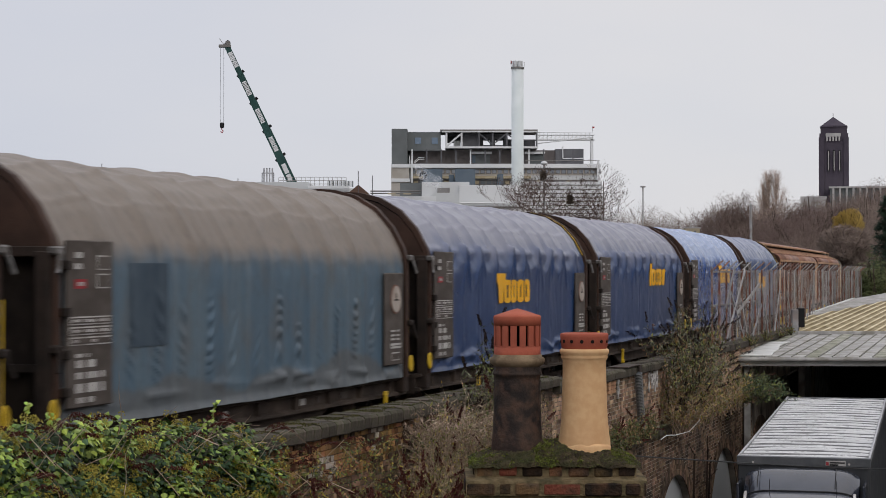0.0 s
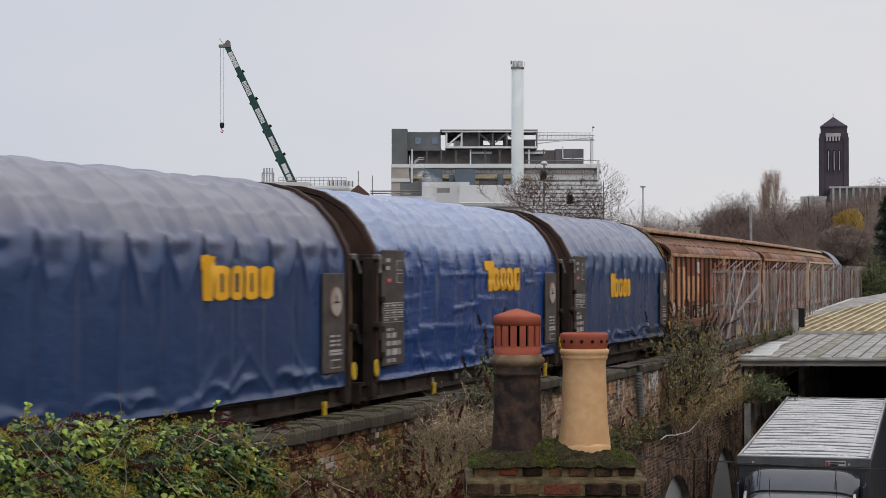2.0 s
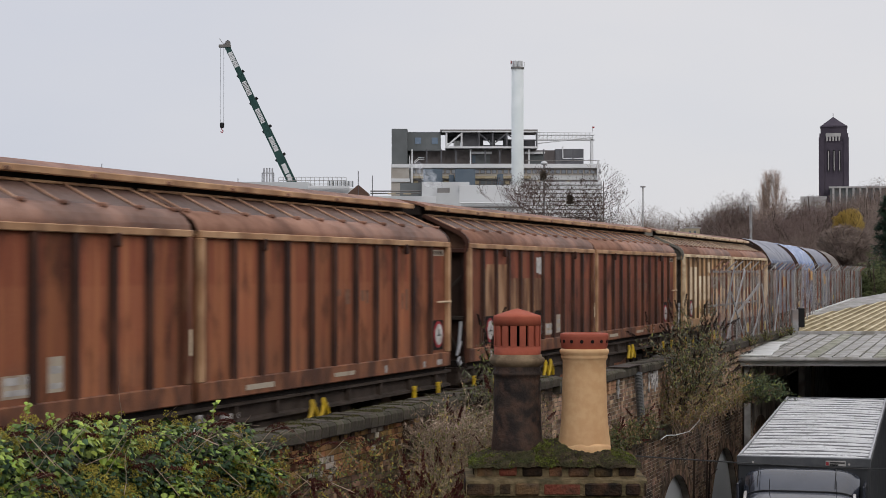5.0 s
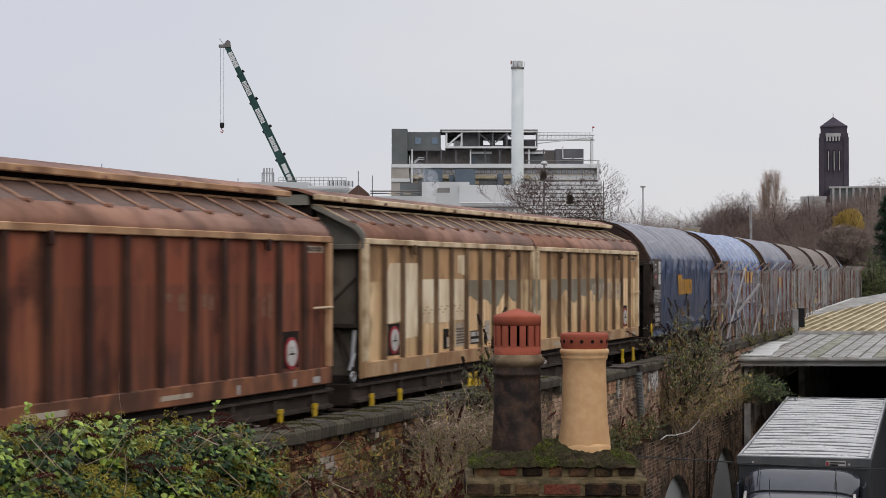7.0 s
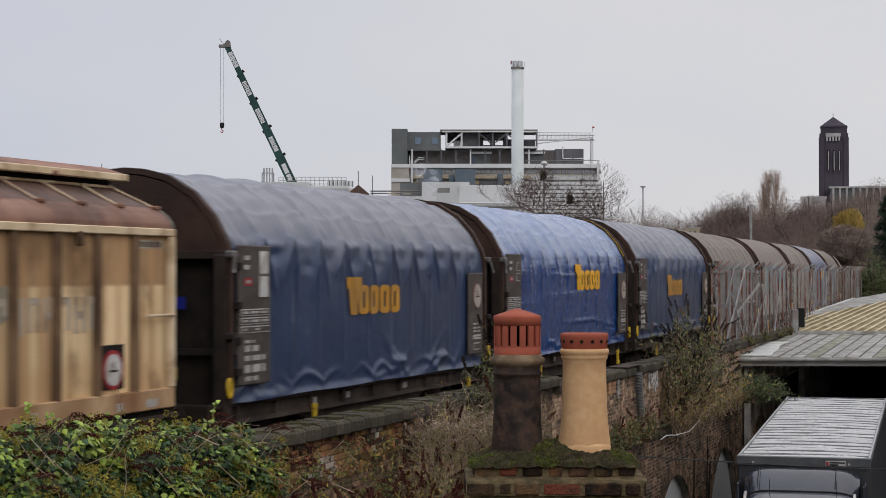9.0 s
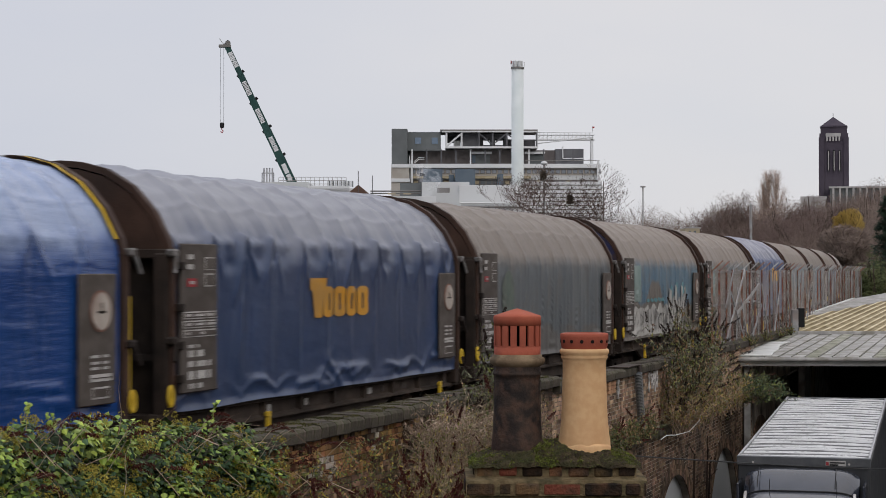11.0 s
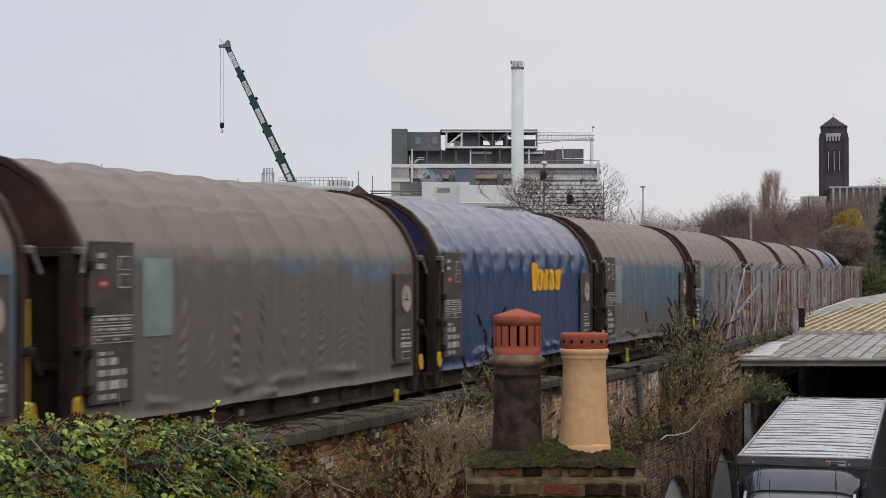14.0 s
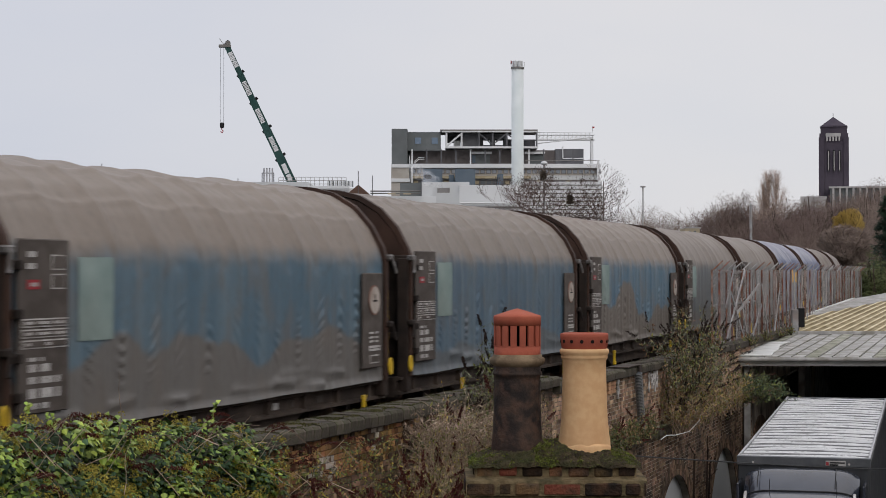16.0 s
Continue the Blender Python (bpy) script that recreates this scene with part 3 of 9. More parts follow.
def lathe(profile, n=32):
    """A turned body from (radius, height) pairs, open or closed by radius 0."""
    verts, faces = [], []
    for r, z in profile:
        for i in range(n):
            a = 2 * math.pi * i / n
            verts.append((r * math.cos(a), r * math.sin(a), z))
    for j in range(len(profile) - 1):
        for i in range(n):
            k = (i + 1) % n
            faces.append((j * n + i, j * n + k, (j + 1) * n + k, (j + 1) * n + i))
    return verts, faces


def prism(bm, outline, axis, lo, hi):
    """Pushes a flat outline of (a, b) pairs along axis ("x", "y" or "z") from lo to hi."""
    def at(a, b, t):
        return {"x": (t, a, b), "y": (a, t, b), "z": (a, b, t)}[axis]
    p0 = [bm.verts.new(at(a, b, lo)) for a, b in outline]
    p1 = [bm.verts.new(at(a, b, hi)) for a, b in outline]
    k = len(outline)
    for i in range(k):
        bm.faces.new((p0[i], p0[(i + 1) % k], p1[(i + 1) % k], p1[i]))
    bm.faces.new(p0[::-1])
    bm.faces.new(p1)


# ---- the railway's line ----
# Heading from the view axis falls along the line; beyond 84 m the line bends away in a steady curve.
_S = np.arange(-60.0, 520.0, 0.5)


def _bend(s):
    inner = 0.0006395 + 2.2842e-05 * s - 3.7403e-07 * s * s
    return np.where(s < -25, 0.0, np.where(s > 84, np.minimum(0.0042, 0.0042 * (s - 84) / 14), inner))


_K = _bend(_S)
_H = -np.concatenate([[0], np.cumsum((_K[1:] + _K[:-1]) * 0.25)])
_H += 0.32654 - np.interp(0, _S, _H)
_CX = np.concatenate([[0], np.cumsum(np.sin((_H[1:] + _H[:-1]) / 2) * 0.5)])
_CY = np.concatenate([[0], np.cumsum(np.cos((_H[1:] + _H[:-1]) / 2) * 0.5)])
_CX += -2.6363 - np.interp(0, _S, _CX)
_CY += 24.0391 - np.interp(0, _S, _CY)
HALF = 1.45          # half a wagon's width
RAIL = EYE - 2.83    # top of the rails


def track(s, lat=0.0, z=0.0):
    """The place s metres along the line, lat metres to its near side from the middle, at height z."""
    h = np.interp(s, _S, _H)
    w = lat - HALF
    return Vector((float(np.interp(s, _S, _CX) + w * np.cos(h)), float(np.interp(s, _S, _CY) - w * np.sin(h)), z))


def heading(s):
    return float(np.interp(s, _S, _H))


def travel(t):
    """How far the train has gone at t seconds, from 14.5 s."""
    u = t - 14.5
    return TRAVEL[0] * u + TRAVEL[1] * u * u / 2 + TRAVEL[2] * u ** 3 / 100 + TRAVEL[3] * u ** 4 / 1000


def on_track(u, half, t):
    """The pose of a wagon with its middle u along the train and its bogies half a wheelbase away; x runs to its rear, y to the far side."""
    s = u - travel(t)
    a, b = track(s - half, 0, RAIL), track(s + half, 0, RAIL)
    d = b - a
    return Matrix.Translation((a + b) / 2) @ Matrix.Rotation(math.atan2(d.y, d.x), 4, "Z")


# ---- the train ----
TRAVEL = (12.7475, 0.01236, 0.32072, 0.10483)
FLOOR = 1.15     # lower edge of the hoods over the rail
WAGONS = []      # thing, place along the train, half wheelbase
SIGN = 1.0


def _profile(points, n):
    """n points spread evenly along a polyline, corners eased, with outward normals."""
    p = np.array(points, float)
    d = np.concatenate([[0], np.cumsum(np.hypot(*np.diff(p, axis=0).T))])
    q = np.linspace(0, d[-1], n)
    y, z = np.interp(q, d, p[:, 0]), np.interp(q, d, p[:, 1])
    for _ in range(2):
        y[1:-1], z[1:-1] = (y[:-2] + 2 * y[1:-1] + y[2:]) / 4, (z[:-2] + 2 * z[1:-1] + z[2:]) / 4
    ty, tz = np.gradient(y), np.gradient(z)
    l = np.hypot(ty, tz)
    return y, z, -tz / l, ty / l


HOOD = [(-1.45, 0), (-1.45, 1.82), (-1.4, 2.02), (-1.22, 2.36), (-0.95, 2.66), (-0.6, 2.87), (-0.25, 2.96), (0, 2.98),
        (0.25, 2.96), (0.6, 2.87), (0.95, 2.66), (1.22, 2.36), (1.4, 2.02), (1.45, 1.82), (1.45, 0)]


def waves(a, b, rnd, n, lo, hi):
    """Soft uneven swell over two coordinates, about -1 to 1."""
    out = 0.0
    for _ in range(n):
        f = rnd.uniform(lo, hi)
        out = out + np.sin(f * a + rnd.uniform(-0.25, 0.25) * f * b + rnd.uniform(0, 6.28)) / n ** 0.5
    return out


def crease(X, Q, x0, q0, x1, q1, width, height):
    """A sharp fold from (x0, q0), where it is strongest, to (x1, q1), where it dies away."""
    ux, uq = x1 - x0, q1 - q0
    t = np.clip(((X - x0) * ux + (Q - q0) * uq) / (ux * ux + uq * uq), 0, 1)
    dist = np.hypot(X - x0 - t * ux, Q - q0 - t * uq)
    return height * (1 - t) ** 0.7 * np.exp(-(dist / width) ** 1.3)


def tarpaulin(parent, material, seed, new_cloth, label, near=True):
    """A wagon's sliding hood: a sheet over bows and two long stays. New cloth hangs in folds from the shoulder; old cloth is tight and wrinkled in columns."""
    rnd = random.Random(seed)
    nx, nq = (330, 200) if near else (130, 80)
    y, z, ny, nz = _profile(HOOD, nq)
    keep = [j for j in range(nq) if j < nq * 0.6 or j % 4 == 0 or j == nq - 1]
    y, z, ny, nz = y[keep], z[keep], ny[keep], nz[keep]
    nq = len(keep)
    arc = np.concatenate([[0], np.cumsum(np.hypot(np.diff(y), np.diff(z)))])
    X, Q = np.meshgrid(np.linspace(-5.4, 5.4, nx), arc, indexing="ij")
    pitch = 0.98 if new_cloth else 1.08
    bows = [-5.3 + pitch * k + rnd.uniform(-0.05, 0.05) for k in range(12)]
    roof = np.clip((Q - 1.85) / 0.25, 0, 1)
    d = 0.014 * waves(X, Q * 0.6, rnd, 6, 1.5, 5.5) * (0.4 + 0.6 * roof)
    sag = np.zeros_like(d)
    for x in bows:
        lean = x + rnd.uniform(-0.12, 0.04) * (Q - 1.9)
        sag = np.maximum(sag, np.exp(-np.abs(X - lean) / 0.14))
    d += (0.065 if new_cloth else 0.05) * (sag - 0.35) * roof
    for q in (2.55, 3.2):
        d += 0.018 * np.exp(-((Q - q + 0.04 * np.sin(X * 3.2)) / 0.05) ** 2) * roof
    flat = 0.4 if material == "tarp_bright" else 0.8
    if new_cloth:
        d += 0.02 * np.abs(waves(X * 1.3, Q * 1.8, rnd, 7, 3, 9)) * roof
        for x in bows:
            deep = rnd.uniform(0.5, 1.2) * flat
            for side in (-1, 1):
                run = rnd.uniform(0.18, 0.5)
                d += crease(X, Q, x + 0.04 * side, 2.1, x + side * run, rnd.uniform(1.2, 1.6), 0.05, 0.1 * deep)
                d += crease(X, Q, x + 0.1 * side, 2.0, x + side * run * 0.35, rnd.uniform(0.9, 1.4), 0.035, 0.03 * deep)
            d -= 0.05 * deep * np.exp(-((X - x - rnd.uniform(0.35, 0.65) * pitch) / 0.22) ** 2 - ((Q - rnd.uniform(1.78, 1.9)) / 0.1) ** 2)
            d += 0.05 * deep * np.exp(-((X - x - 0.5 * pitch) / 0.3) ** 2 - ((Q - 2.06) / 0.07) ** 2)
            if rnd.random() < 0.6:
                d += crease(X, Q, x + rnd.uniform(-0.1, 0.1), 1.75, x + rnd.uniform(-0.12, 0.12), 0.4, 0.06, 0.026)
        step = ((X - bows[0]) / pitch) % 1
        ramp = np.where(step < 0.88, step / 0.88, (1 - step) / 0.12) - 0.5
        d += rnd.uniform(0.02, 0.045) * flat * ramp * (1 - roof) * np.clip((Q - 0.25) / 0.3, 0, 1)
        swag = 0.1 + 0.16 * np.abs(np.sin(math.pi * (X - bows[0]) / pitch + 0.4 * np.sin(X * 1.3)))
        d += (0.012 if material == "tarp_bright" else 0.03) * np.exp(-((Q - swag) / 0.05) ** 2) * (0.55 + 0.45 * np.sin(X * 2.3 + seed))
        if material == "tarp_bright":
            for _ in range(9):
                x, q = rnd.uniform(-5, 4.5), rnd.uniform(0.25, 1.6)
                d += crease(X, Q, x, q, x + rnd.choice((-1, 1)) * rnd.uniform(2.0, 4.5), q + rnd.uniform(-0.12, 0.2), 0.035, rnd.uniform(0.015, 0.032))
            for q in (1.62, 0.62):
                d += 0.024 * np.exp(-((Q - q - 0.02 * np.sin(X * 0.9 + seed)) / 0.03) ** 2) * (0.6 + 0.4 * np.sin(X * 1.1 + q))
            for _ in range(40):
                x, q = rnd.uniform(-4.2, 4.0), rnd.uniform(0.8, 1.75)
                d += crease(X, Q, x, q, x + rnd.uniform(0.2, 0.5), q + rnd.uniform(-0.02, 0.02), 0.022, 0.008)
        for _ in range(9):
            x = rnd.uniform(-5, 5)
            d += crease(X, Q, x, rnd.uniform(0.7, 1.4), x + rnd.uniform(-0.3, 0.3), rnd.uniform(0.2, 0.5), 0.045, rnd.uniform(-0.022, 0.026))
        for _ in range(5):
            x = rnd.uniform(-4.6, 4.2)
            d += crease(X, Q, x, 0.1, x + rnd.choice((-1, 1)) * rnd.uniform(0.5, 1.1), rnd.uniform(0.5, 0.9), 0.06, 0.024)
    else:
        d += 0.008 * np.abs(waves(X * 1.3, Q * 1.4, rnd, 7, 3, 9)) * roof
        k = -5.1
        while k < 5.3:
            strong = rnd.uniform(0.3, 1.0)
            tall = rnd.uniform(1.0, 1.6)
            col = np.exp(-((X - k + 0.03 * np.sin(Q * 4)) / 0.09) ** 2) * np.clip((Q - 0.3) / 0.2, 0, 1) * np.clip((tall - Q) / 0.2, 0, 1)
            d += strong * 0.026 * col * (np.sin(Q * rnd.uniform(30, 48) + 4 * np.sin(X * 9 + k) + 3 * np.sin(Q * 5 + k)) + 0.4)
            d += 0.022 * np.exp(-((X - k - 0.36) / 0.1) ** 2) * (1 - roof) * strong
            k += rnd.uniform(0.62, 0.8)
        for x in bows:
            d += crease(X, Q, x, 1.95, x + rnd.uniform(-0.1, 0.1), 1.2, 0.07, 0.02)
            d -= 0.018 * np.exp(-((X - x - 0.5 * pitch) / 0.2) ** 2 - ((Q - 1.78) / 0.1) ** 2)
    for _ in range(12):
        x, q = rnd.uniform(-5.2, 5), rnd.uniform(0.06, 0.3)
        d += crease(X, Q, x, q, x + rnd.choice((-1, 1)) * rnd.uniform(0.5, 1.3), q + rnd.uniform(-0.08, 0.1), 0.045, rnd.uniform(0.02, 0.055))
    d += 0.03 * np.exp(-(Q / 0.05) ** 2)
    d *= np.minimum(1, (5.4 - np.abs(X)) / 0.3)
    zz = z + nz * d * SIGN
    zz[:, 0] += 0.007 * np.sin(X[:, 0] * 2.1 + seed)
    verts = np.stack([X, y + ny * d * SIGN, zz], axis=-1).reshape(-1, 3).tolist()
    faces = [(i * nq + j, (i + 1) * nq + j, (i + 1) * nq + j + 1, i * nq + j + 1) for i in range(nx - 1) for j in range(nq - 1)]
    ob = raw("tarpaulin", verts, faces, material, parent, label, smooth=True)
    ob.location.z = FLOOR
    return X[:, 0], arc, np.array(verts).reshape(nx, nq, 3)


def on_cloth(cloth, x, q, lift):
    """The place on a hood's side x along it and q up it, lift metres off the cloth."""
    xs, arc, P = cloth
    i = min(len(xs) - 2, max(0, int(np.searchsorted(xs, x)) - 1))
    j = min(len(arc) - 2, max(0, int(np.searchsorted(arc, q)) - 1))
    a, b = (x - xs[i]) / (xs[i + 1] - xs[i]), (q - arc[j]) / (arc[j + 1] - arc[j])
    p = (P[i, j] * (1 - a) + P[i + 1, j] * a) * (1 - b) + (P[i, j + 1] * (1 - a) + P[i + 1, j + 1] * a) * b
    return (float(p[0]), float(p[1]) - lift, float(p[2]) + FLOOR)


def paint(w, cloth, name, material, x0, x1, low, high, label="", lift=0.012, step=0.04):
    """A coat of paint or a sewn patch that follows the cloth, between two edges given as functions of x."""
    n = max(2, int((x1 - x0) / step))
    m = max(2, int((high((x0 + x1) / 2) - low((x0 + x1) / 2)) / 0.045))
    verts, faces = [], []
    for i in range(n + 1):
        x = x0 + (x1 - x0) * i / n
        for j in range(m + 1):
            verts.append(on_cloth(cloth, x, low(x) + (high(x) - low(x)) * j / m, lift))
    faces = [(i * (m + 1) + j, (i + 1) * (m + 1) + j, (i + 1) * (m + 1) + j + 1, i * (m + 1) + j + 1) for i in range(n) for j in range(m)]
    return raw(name, verts, faces, material, w, label, True)


def ring(bm, x, y, z, rx, rz, r, n=20, m=6):
    """A closed upright loop of round bar."""
    rows = []
    for i in range(n):
        a = 2 * math.pi * i / n
        c, s = math.cos(a), math.sin(a)
        rows.append([bm.verts.new((x + (rx + r * math.cos(b)) * c, y + r * math.sin(b), z + (rz + r * math.cos(b)) * s)) for b in (2 * math.pi * q / m for q in range(m))])
    for i in range(n):
        for q in range(m):
            bm.faces.new((rows[i][q], rows[(i + 1) % n][q], rows[(i + 1) % n][(q + 1) % m], rows[i][(q + 1) % m]))


def marks(rows, y, material, name, parent, depth=0.006, label=""):
    """Flat painted marks (x0, x1, z0, z1) proud of the near side at y."""
    ob = part(name, boxes([(x0, x1, y - depth, y, z0, z1) for x0, x1, z0, z1 in rows]), material, parent, label)
    return tagged(ob, kind="stuff") if len(rows) > 2 else ob


def words(rows):
    """Each row (x0, x1, z0, z1) of unreadable writing as a run of short bars."""
    out = []
    for x0, x1, z0, z1 in rows:
        x, k = x0, 0
        while x < x1 - 0.02:
            wide = (0.045, 0.06, 0.035, 0.055)[k % 4]
            if k % 5 != 3:
                out.append((x, min(x1, x + wide), z0, z1))
            x += wide + 0.014
            k += 1
    return out


def disc(bm, x, z, r, y0, y1, n=20):
    ring = [(x + r * math.cos(2 * math.pi * i / n), z + r * math.sin(2 * math.pi * i / n)) for i in range(n)]
    prism(bm, ring, "y", y0, y1)


def dial(x, z, r, y, parent, rim="red", face="white"):
    """A round white sign with a red rim and a small dark mark."""
    bm = bmesh.new()
    disc(bm, x, z, r, y - 0.012, y)
    s = part("round_sign", bm, rim, parent, "round white sign with a red rim" if rim == "red" else "round off-white dial")
    bm = bmesh.new()
    disc(bm, x, z, r * (0.8 if rim == "red" else 0.9), y - 0.02, y - 0.012)
    part("sign_face", bm, face, s)
    part("sign_mark", boxes([(x - 0.009, x + 0.009, y - 0.026, y - 0.02, z, z + r * 0.4), (x - r * 0.42, x + r * 0.35, y - 0.026, y - 0.02, z - 0.022, z)]), "frame_dark", s)


def bogie(parent, x, wheelbase=1.8):
    """A two-axle bogie: side frames, axle boxes, springs and wheels."""
    b = part("bogie", boxes([(x - 1.3, x + 1.3, -1.08, -0.96, 0.5, 0.68), (x - 1.3, x + 1.3, 0.96, 1.08, 0.5, 0.68), (x - 0.2, x + 0.2, -1.1, 1.1, 0.45, 0.8)], 0.02), "frame_dark", parent)
    for dx in (-wheelbase / 2, wheelbase / 2):
        for sy in (-1, 1):
            part("axle_box", boxes([(x + dx - 0.14, x + dx + 0.14, sy * 1.03 - 0.1, sy * 1.03 + 0.1, 0.32, 0.6)], 0.02), "frame_dark", b)
        bm = bmesh.new()
        for sy in (-1, 1):
            rod(bm, (x + dx, sy * 0.72, 0.46), (x + dx, sy * 0.85, 0.46), 0.46, n=24)
            rod(bm, (x + dx, sy * 0.72 - sy * 0.05, 0.46), (x + dx, sy * 0.72, 0.46), 0.48, n=24)
        rod(bm, (x + dx, -0.75, 0.46), (x + dx, 0.75, 0.46), 0.08)
        part("wheelset", bm, "rail", b)
    bm = bmesh.new()
    for dx in (-0.45, -0.3, 0.3, 0.45):
        for sy in (-1, 1):
            rod(bm, (x + dx, sy * 1.02, 0.42), (x + dx, sy * 1.02, 0.52), 0.06)
    tagged(part("springs", bm, "recess", b), kind="stuff")
    return b


def running_gear(w, half, centres):
    """Solebars, headstocks, buffers, couplings and bogies of a wagon half its frame long."""
    for sy in (-1, 1):
        bm = bmesh.new()
        prism(bm, [(sy * 1.25, 0.86), (sy * 1.39, 0.86), (sy * 1.39, 0.9), (sy * 1.31, 0.92), (sy * 1.31, 1.08), (sy * 1.4, 1.1), (sy * 1.4, 1.14), (sy * 1.25, 1.14)], "x", -half, half)
        part("solebar", bm, "frame_brown", w, "grimy brown solebar")
        for c in np.linspace(-half + 0.7, half - 0.7, 9 if half < 7 else 15):
            part("frame_rib", boxes([(c - 0.03, c + 0.03, *sorted((sy * 1.31, sy * 1.385)), 0.9, 1.1)]), "frame_brown", w)
        belly = half * 0.5
        bm = bmesh.new()
        prism(bm, [(-belly, 0.88), (-belly * 0.72, 0.62), (belly * 0.72, 0.62), (belly, 0.88)], "y", *sorted((sy * 1.2, sy * 1.26)))
        part("side_truss", bm, "frame_brown", w)
    part("deck", boxes([(-half, half, -1.28, 1.28, 1.02, 1.13)]), "frame_dark", w)
    for e in (-1, 1):
        part("headstock", boxes([(min(e * half, e * (half - 0.25)), max(e * half, e * (half - 0.25)), -1.3, 1.3, 0.8, 1.12)], 0.02), "frame_dark", w)
        for sy in (-0.88, 0.88):
            bm = bmesh.new()
            rod(bm, (e * half, sy, 1.0), (e * (half + 0.3), sy, 1.0), 0.1, n=12)
            rod(bm, (e * (half + 0.28), sy, 1.0), (e * (half + 0.34), sy, 1.0), 0.22, n=16)
            part("buffer", bm, "frame_dark", w)
    for e in (-1, 1):
        part("coupling", rods([((e * half, 0, 0.95), (e * (half + 0.33), 0, 0.85), 0.05)]), "frame_dark", w)
    for c in centres:
        bogie(w, c)
    rows = []
    k = max(2, int((centres[1] - centres[0] - 3) / 0.9))
    for i in range(k):
        x = centres[0] + 1.7 + (centres[1] - centres[0] - 3.4) * i / max(1, k - 1)
        rows.append((x - 0.14 - 0.05 * (i % 2), x + 0.16, -1.22, -1.0, 0.45 + 0.1 * (i % 3), 0.9))
    rows.append((centres[0] + 1.5, centres[1] - 1.5, -0.3, 0.3, 0.5, 0.86))
    part("brake_gear", boxes(rows, 0.02), "frame_dark", w)


def handles(w, xs, name="brake_handle"):
    """Yellow pulls under the solebar."""
    for x in xs:
        part(name, boxes([(x - 0.025, x + 0.025, -1.47, -1.41, 0.66, 0.96), (x - 0.08, x + 0.06, -1.48, -1.42, 0.63, 0.72), (x - 0.045, x + 0.045, -1.47, -1.41, 0.9, 0.97)], 0.01), "yellow", w, "yellow painted pull")


def coil_wagon_base():
    """A four-axle coil wagon without its hood: frame, two arched ends, locks, rails and the two data boards."""
    w = empty("coil_wagon")
    running_gear(w, 5.68, (-3.5, 3.5))
    arch = [(y, FLOOR + z + (0.05 if z > 1 else 0)) for y, z in [(-1.5, 0)] + [(y * 1.035, z) for y, z in HOOD[1:-1]] + [(1.5, 0)]]
    inner = [(y * 0.985, FLOOR + z * 0.992 - 0.02) for y, z in [(-1.42, 1.9)] + HOOD[2:-2] + [(1.42, 1.9)]]
    for e in (-1, 1):
        a, b = sorted((e * 5.38, e * 5.5))
        bm = bmesh.new()
        k = len(arch)
        ins = [(y * 0.95, FLOOR + (z - FLOOR) * 0.975) for y, z in arch]
        rings = [[bm.verts.new((x, y, z)) for y, z in q] for x, q in ((a, arch), (b, arch), (b, ins), (a, ins))]
        for r in range(4):
            for i in range(k - 1):
                bm.faces.new((rings[r][i], rings[r][i + 1], rings[(r + 1) % 4][i + 1], rings[(r + 1) % 4][i]))
        rim = part("end_arch", bm, "end_brown", w, "dark brown steel arch rim")
        bm = bmesh.new()
        xo = e * 5.485
        prism(bm, inner, "x", *sorted((xo - e * 0.03, xo)))
        part("end_panel", bm, "end_brown", w)
        part("end_beam", boxes([(*sorted((e * 5.42, e * 5.56)), -1.46, 1.46, FLOOR + 1.84, FLOOR + 1.95)], 0.01), "frame_dark", w)
        # near-black panel: the shade of the recessed end is in its colour
        part("end_wall", boxes([(*sorted((e * 5.3, e * 5.36)), -1.34, 1.34, 1.1, FLOOR + 1.9)]), "recess", w)
        for sy in (-1, 1):
            part("corner_post", boxes([(*sorted((e * 5.36, e * 5.58)), *sorted((sy * 1.3, sy * 1.47)), 0.9, FLOOR + 1.9)], 0.015), "frame_dark", w)
        part("step_rail", boxes([(*sorted((e * 5.42, e * 5.5)), -1.3, 1.3, FLOOR + 0.62, FLOOR + 0.7), (*sorted((e * 5.42, e * 5.48)), 0.3, 0.38, 1.1, FLOOR + 1.9)]), "frame_dark", w)
        bm = bmesh.new()
        ring(bm, e * 5.55, -1.52, 1.36, 0.055, 0.115, 0.022)
        part("hand_loop", bm, "yellow", w, "yellow hand loop")
        for z in (1.9, 0.86):
            bm = bmesh.new()
            box(bm, e * 5.5 - 0.08, e * 5.5 + 0.08, -1.57, -1.46, FLOOR + z - 0.045, FLOOR + z + 0.05, bevel=0.02)
            rod(bm, (e * 5.5, -1.56, FLOOR + z), (e * 5.5 + 0.1 * e, -1.6, FLOOR + z - 0.24), 0.025)
            part("lock", bm, "lock_steel" if z > 1 else "frame_dark", w, "worn steel hood lock" if z > 1 else "")
    part("grab_rail", rods([((5.6, -1.44, FLOOR + 0.25), (5.6, -1.44, FLOOR + 1.4), 0.025)]), "yellow", w, "yellow vertical grab rail")
    part("end_sign", boxes([(-5.47, -5.45, -0.85, -0.6, FLOOR + 1.2, FLOOR + 1.36)]), "blue_sign", w, "small blue plate")
    part("end_tag", boxes([(-5.47, -5.45, -0.73, -0.68, FLOOR + 0.3, FLOOR + 0.46)]), "yellow", w)
    p = part("data_board", boxes([(-5.3, -4.3, -1.53, -1.49, FLOOR + 0.22, FLOOR + 2.02)], 0.012), "plate", w, "grimy brown steel board with white lettering")
    F = FLOOR
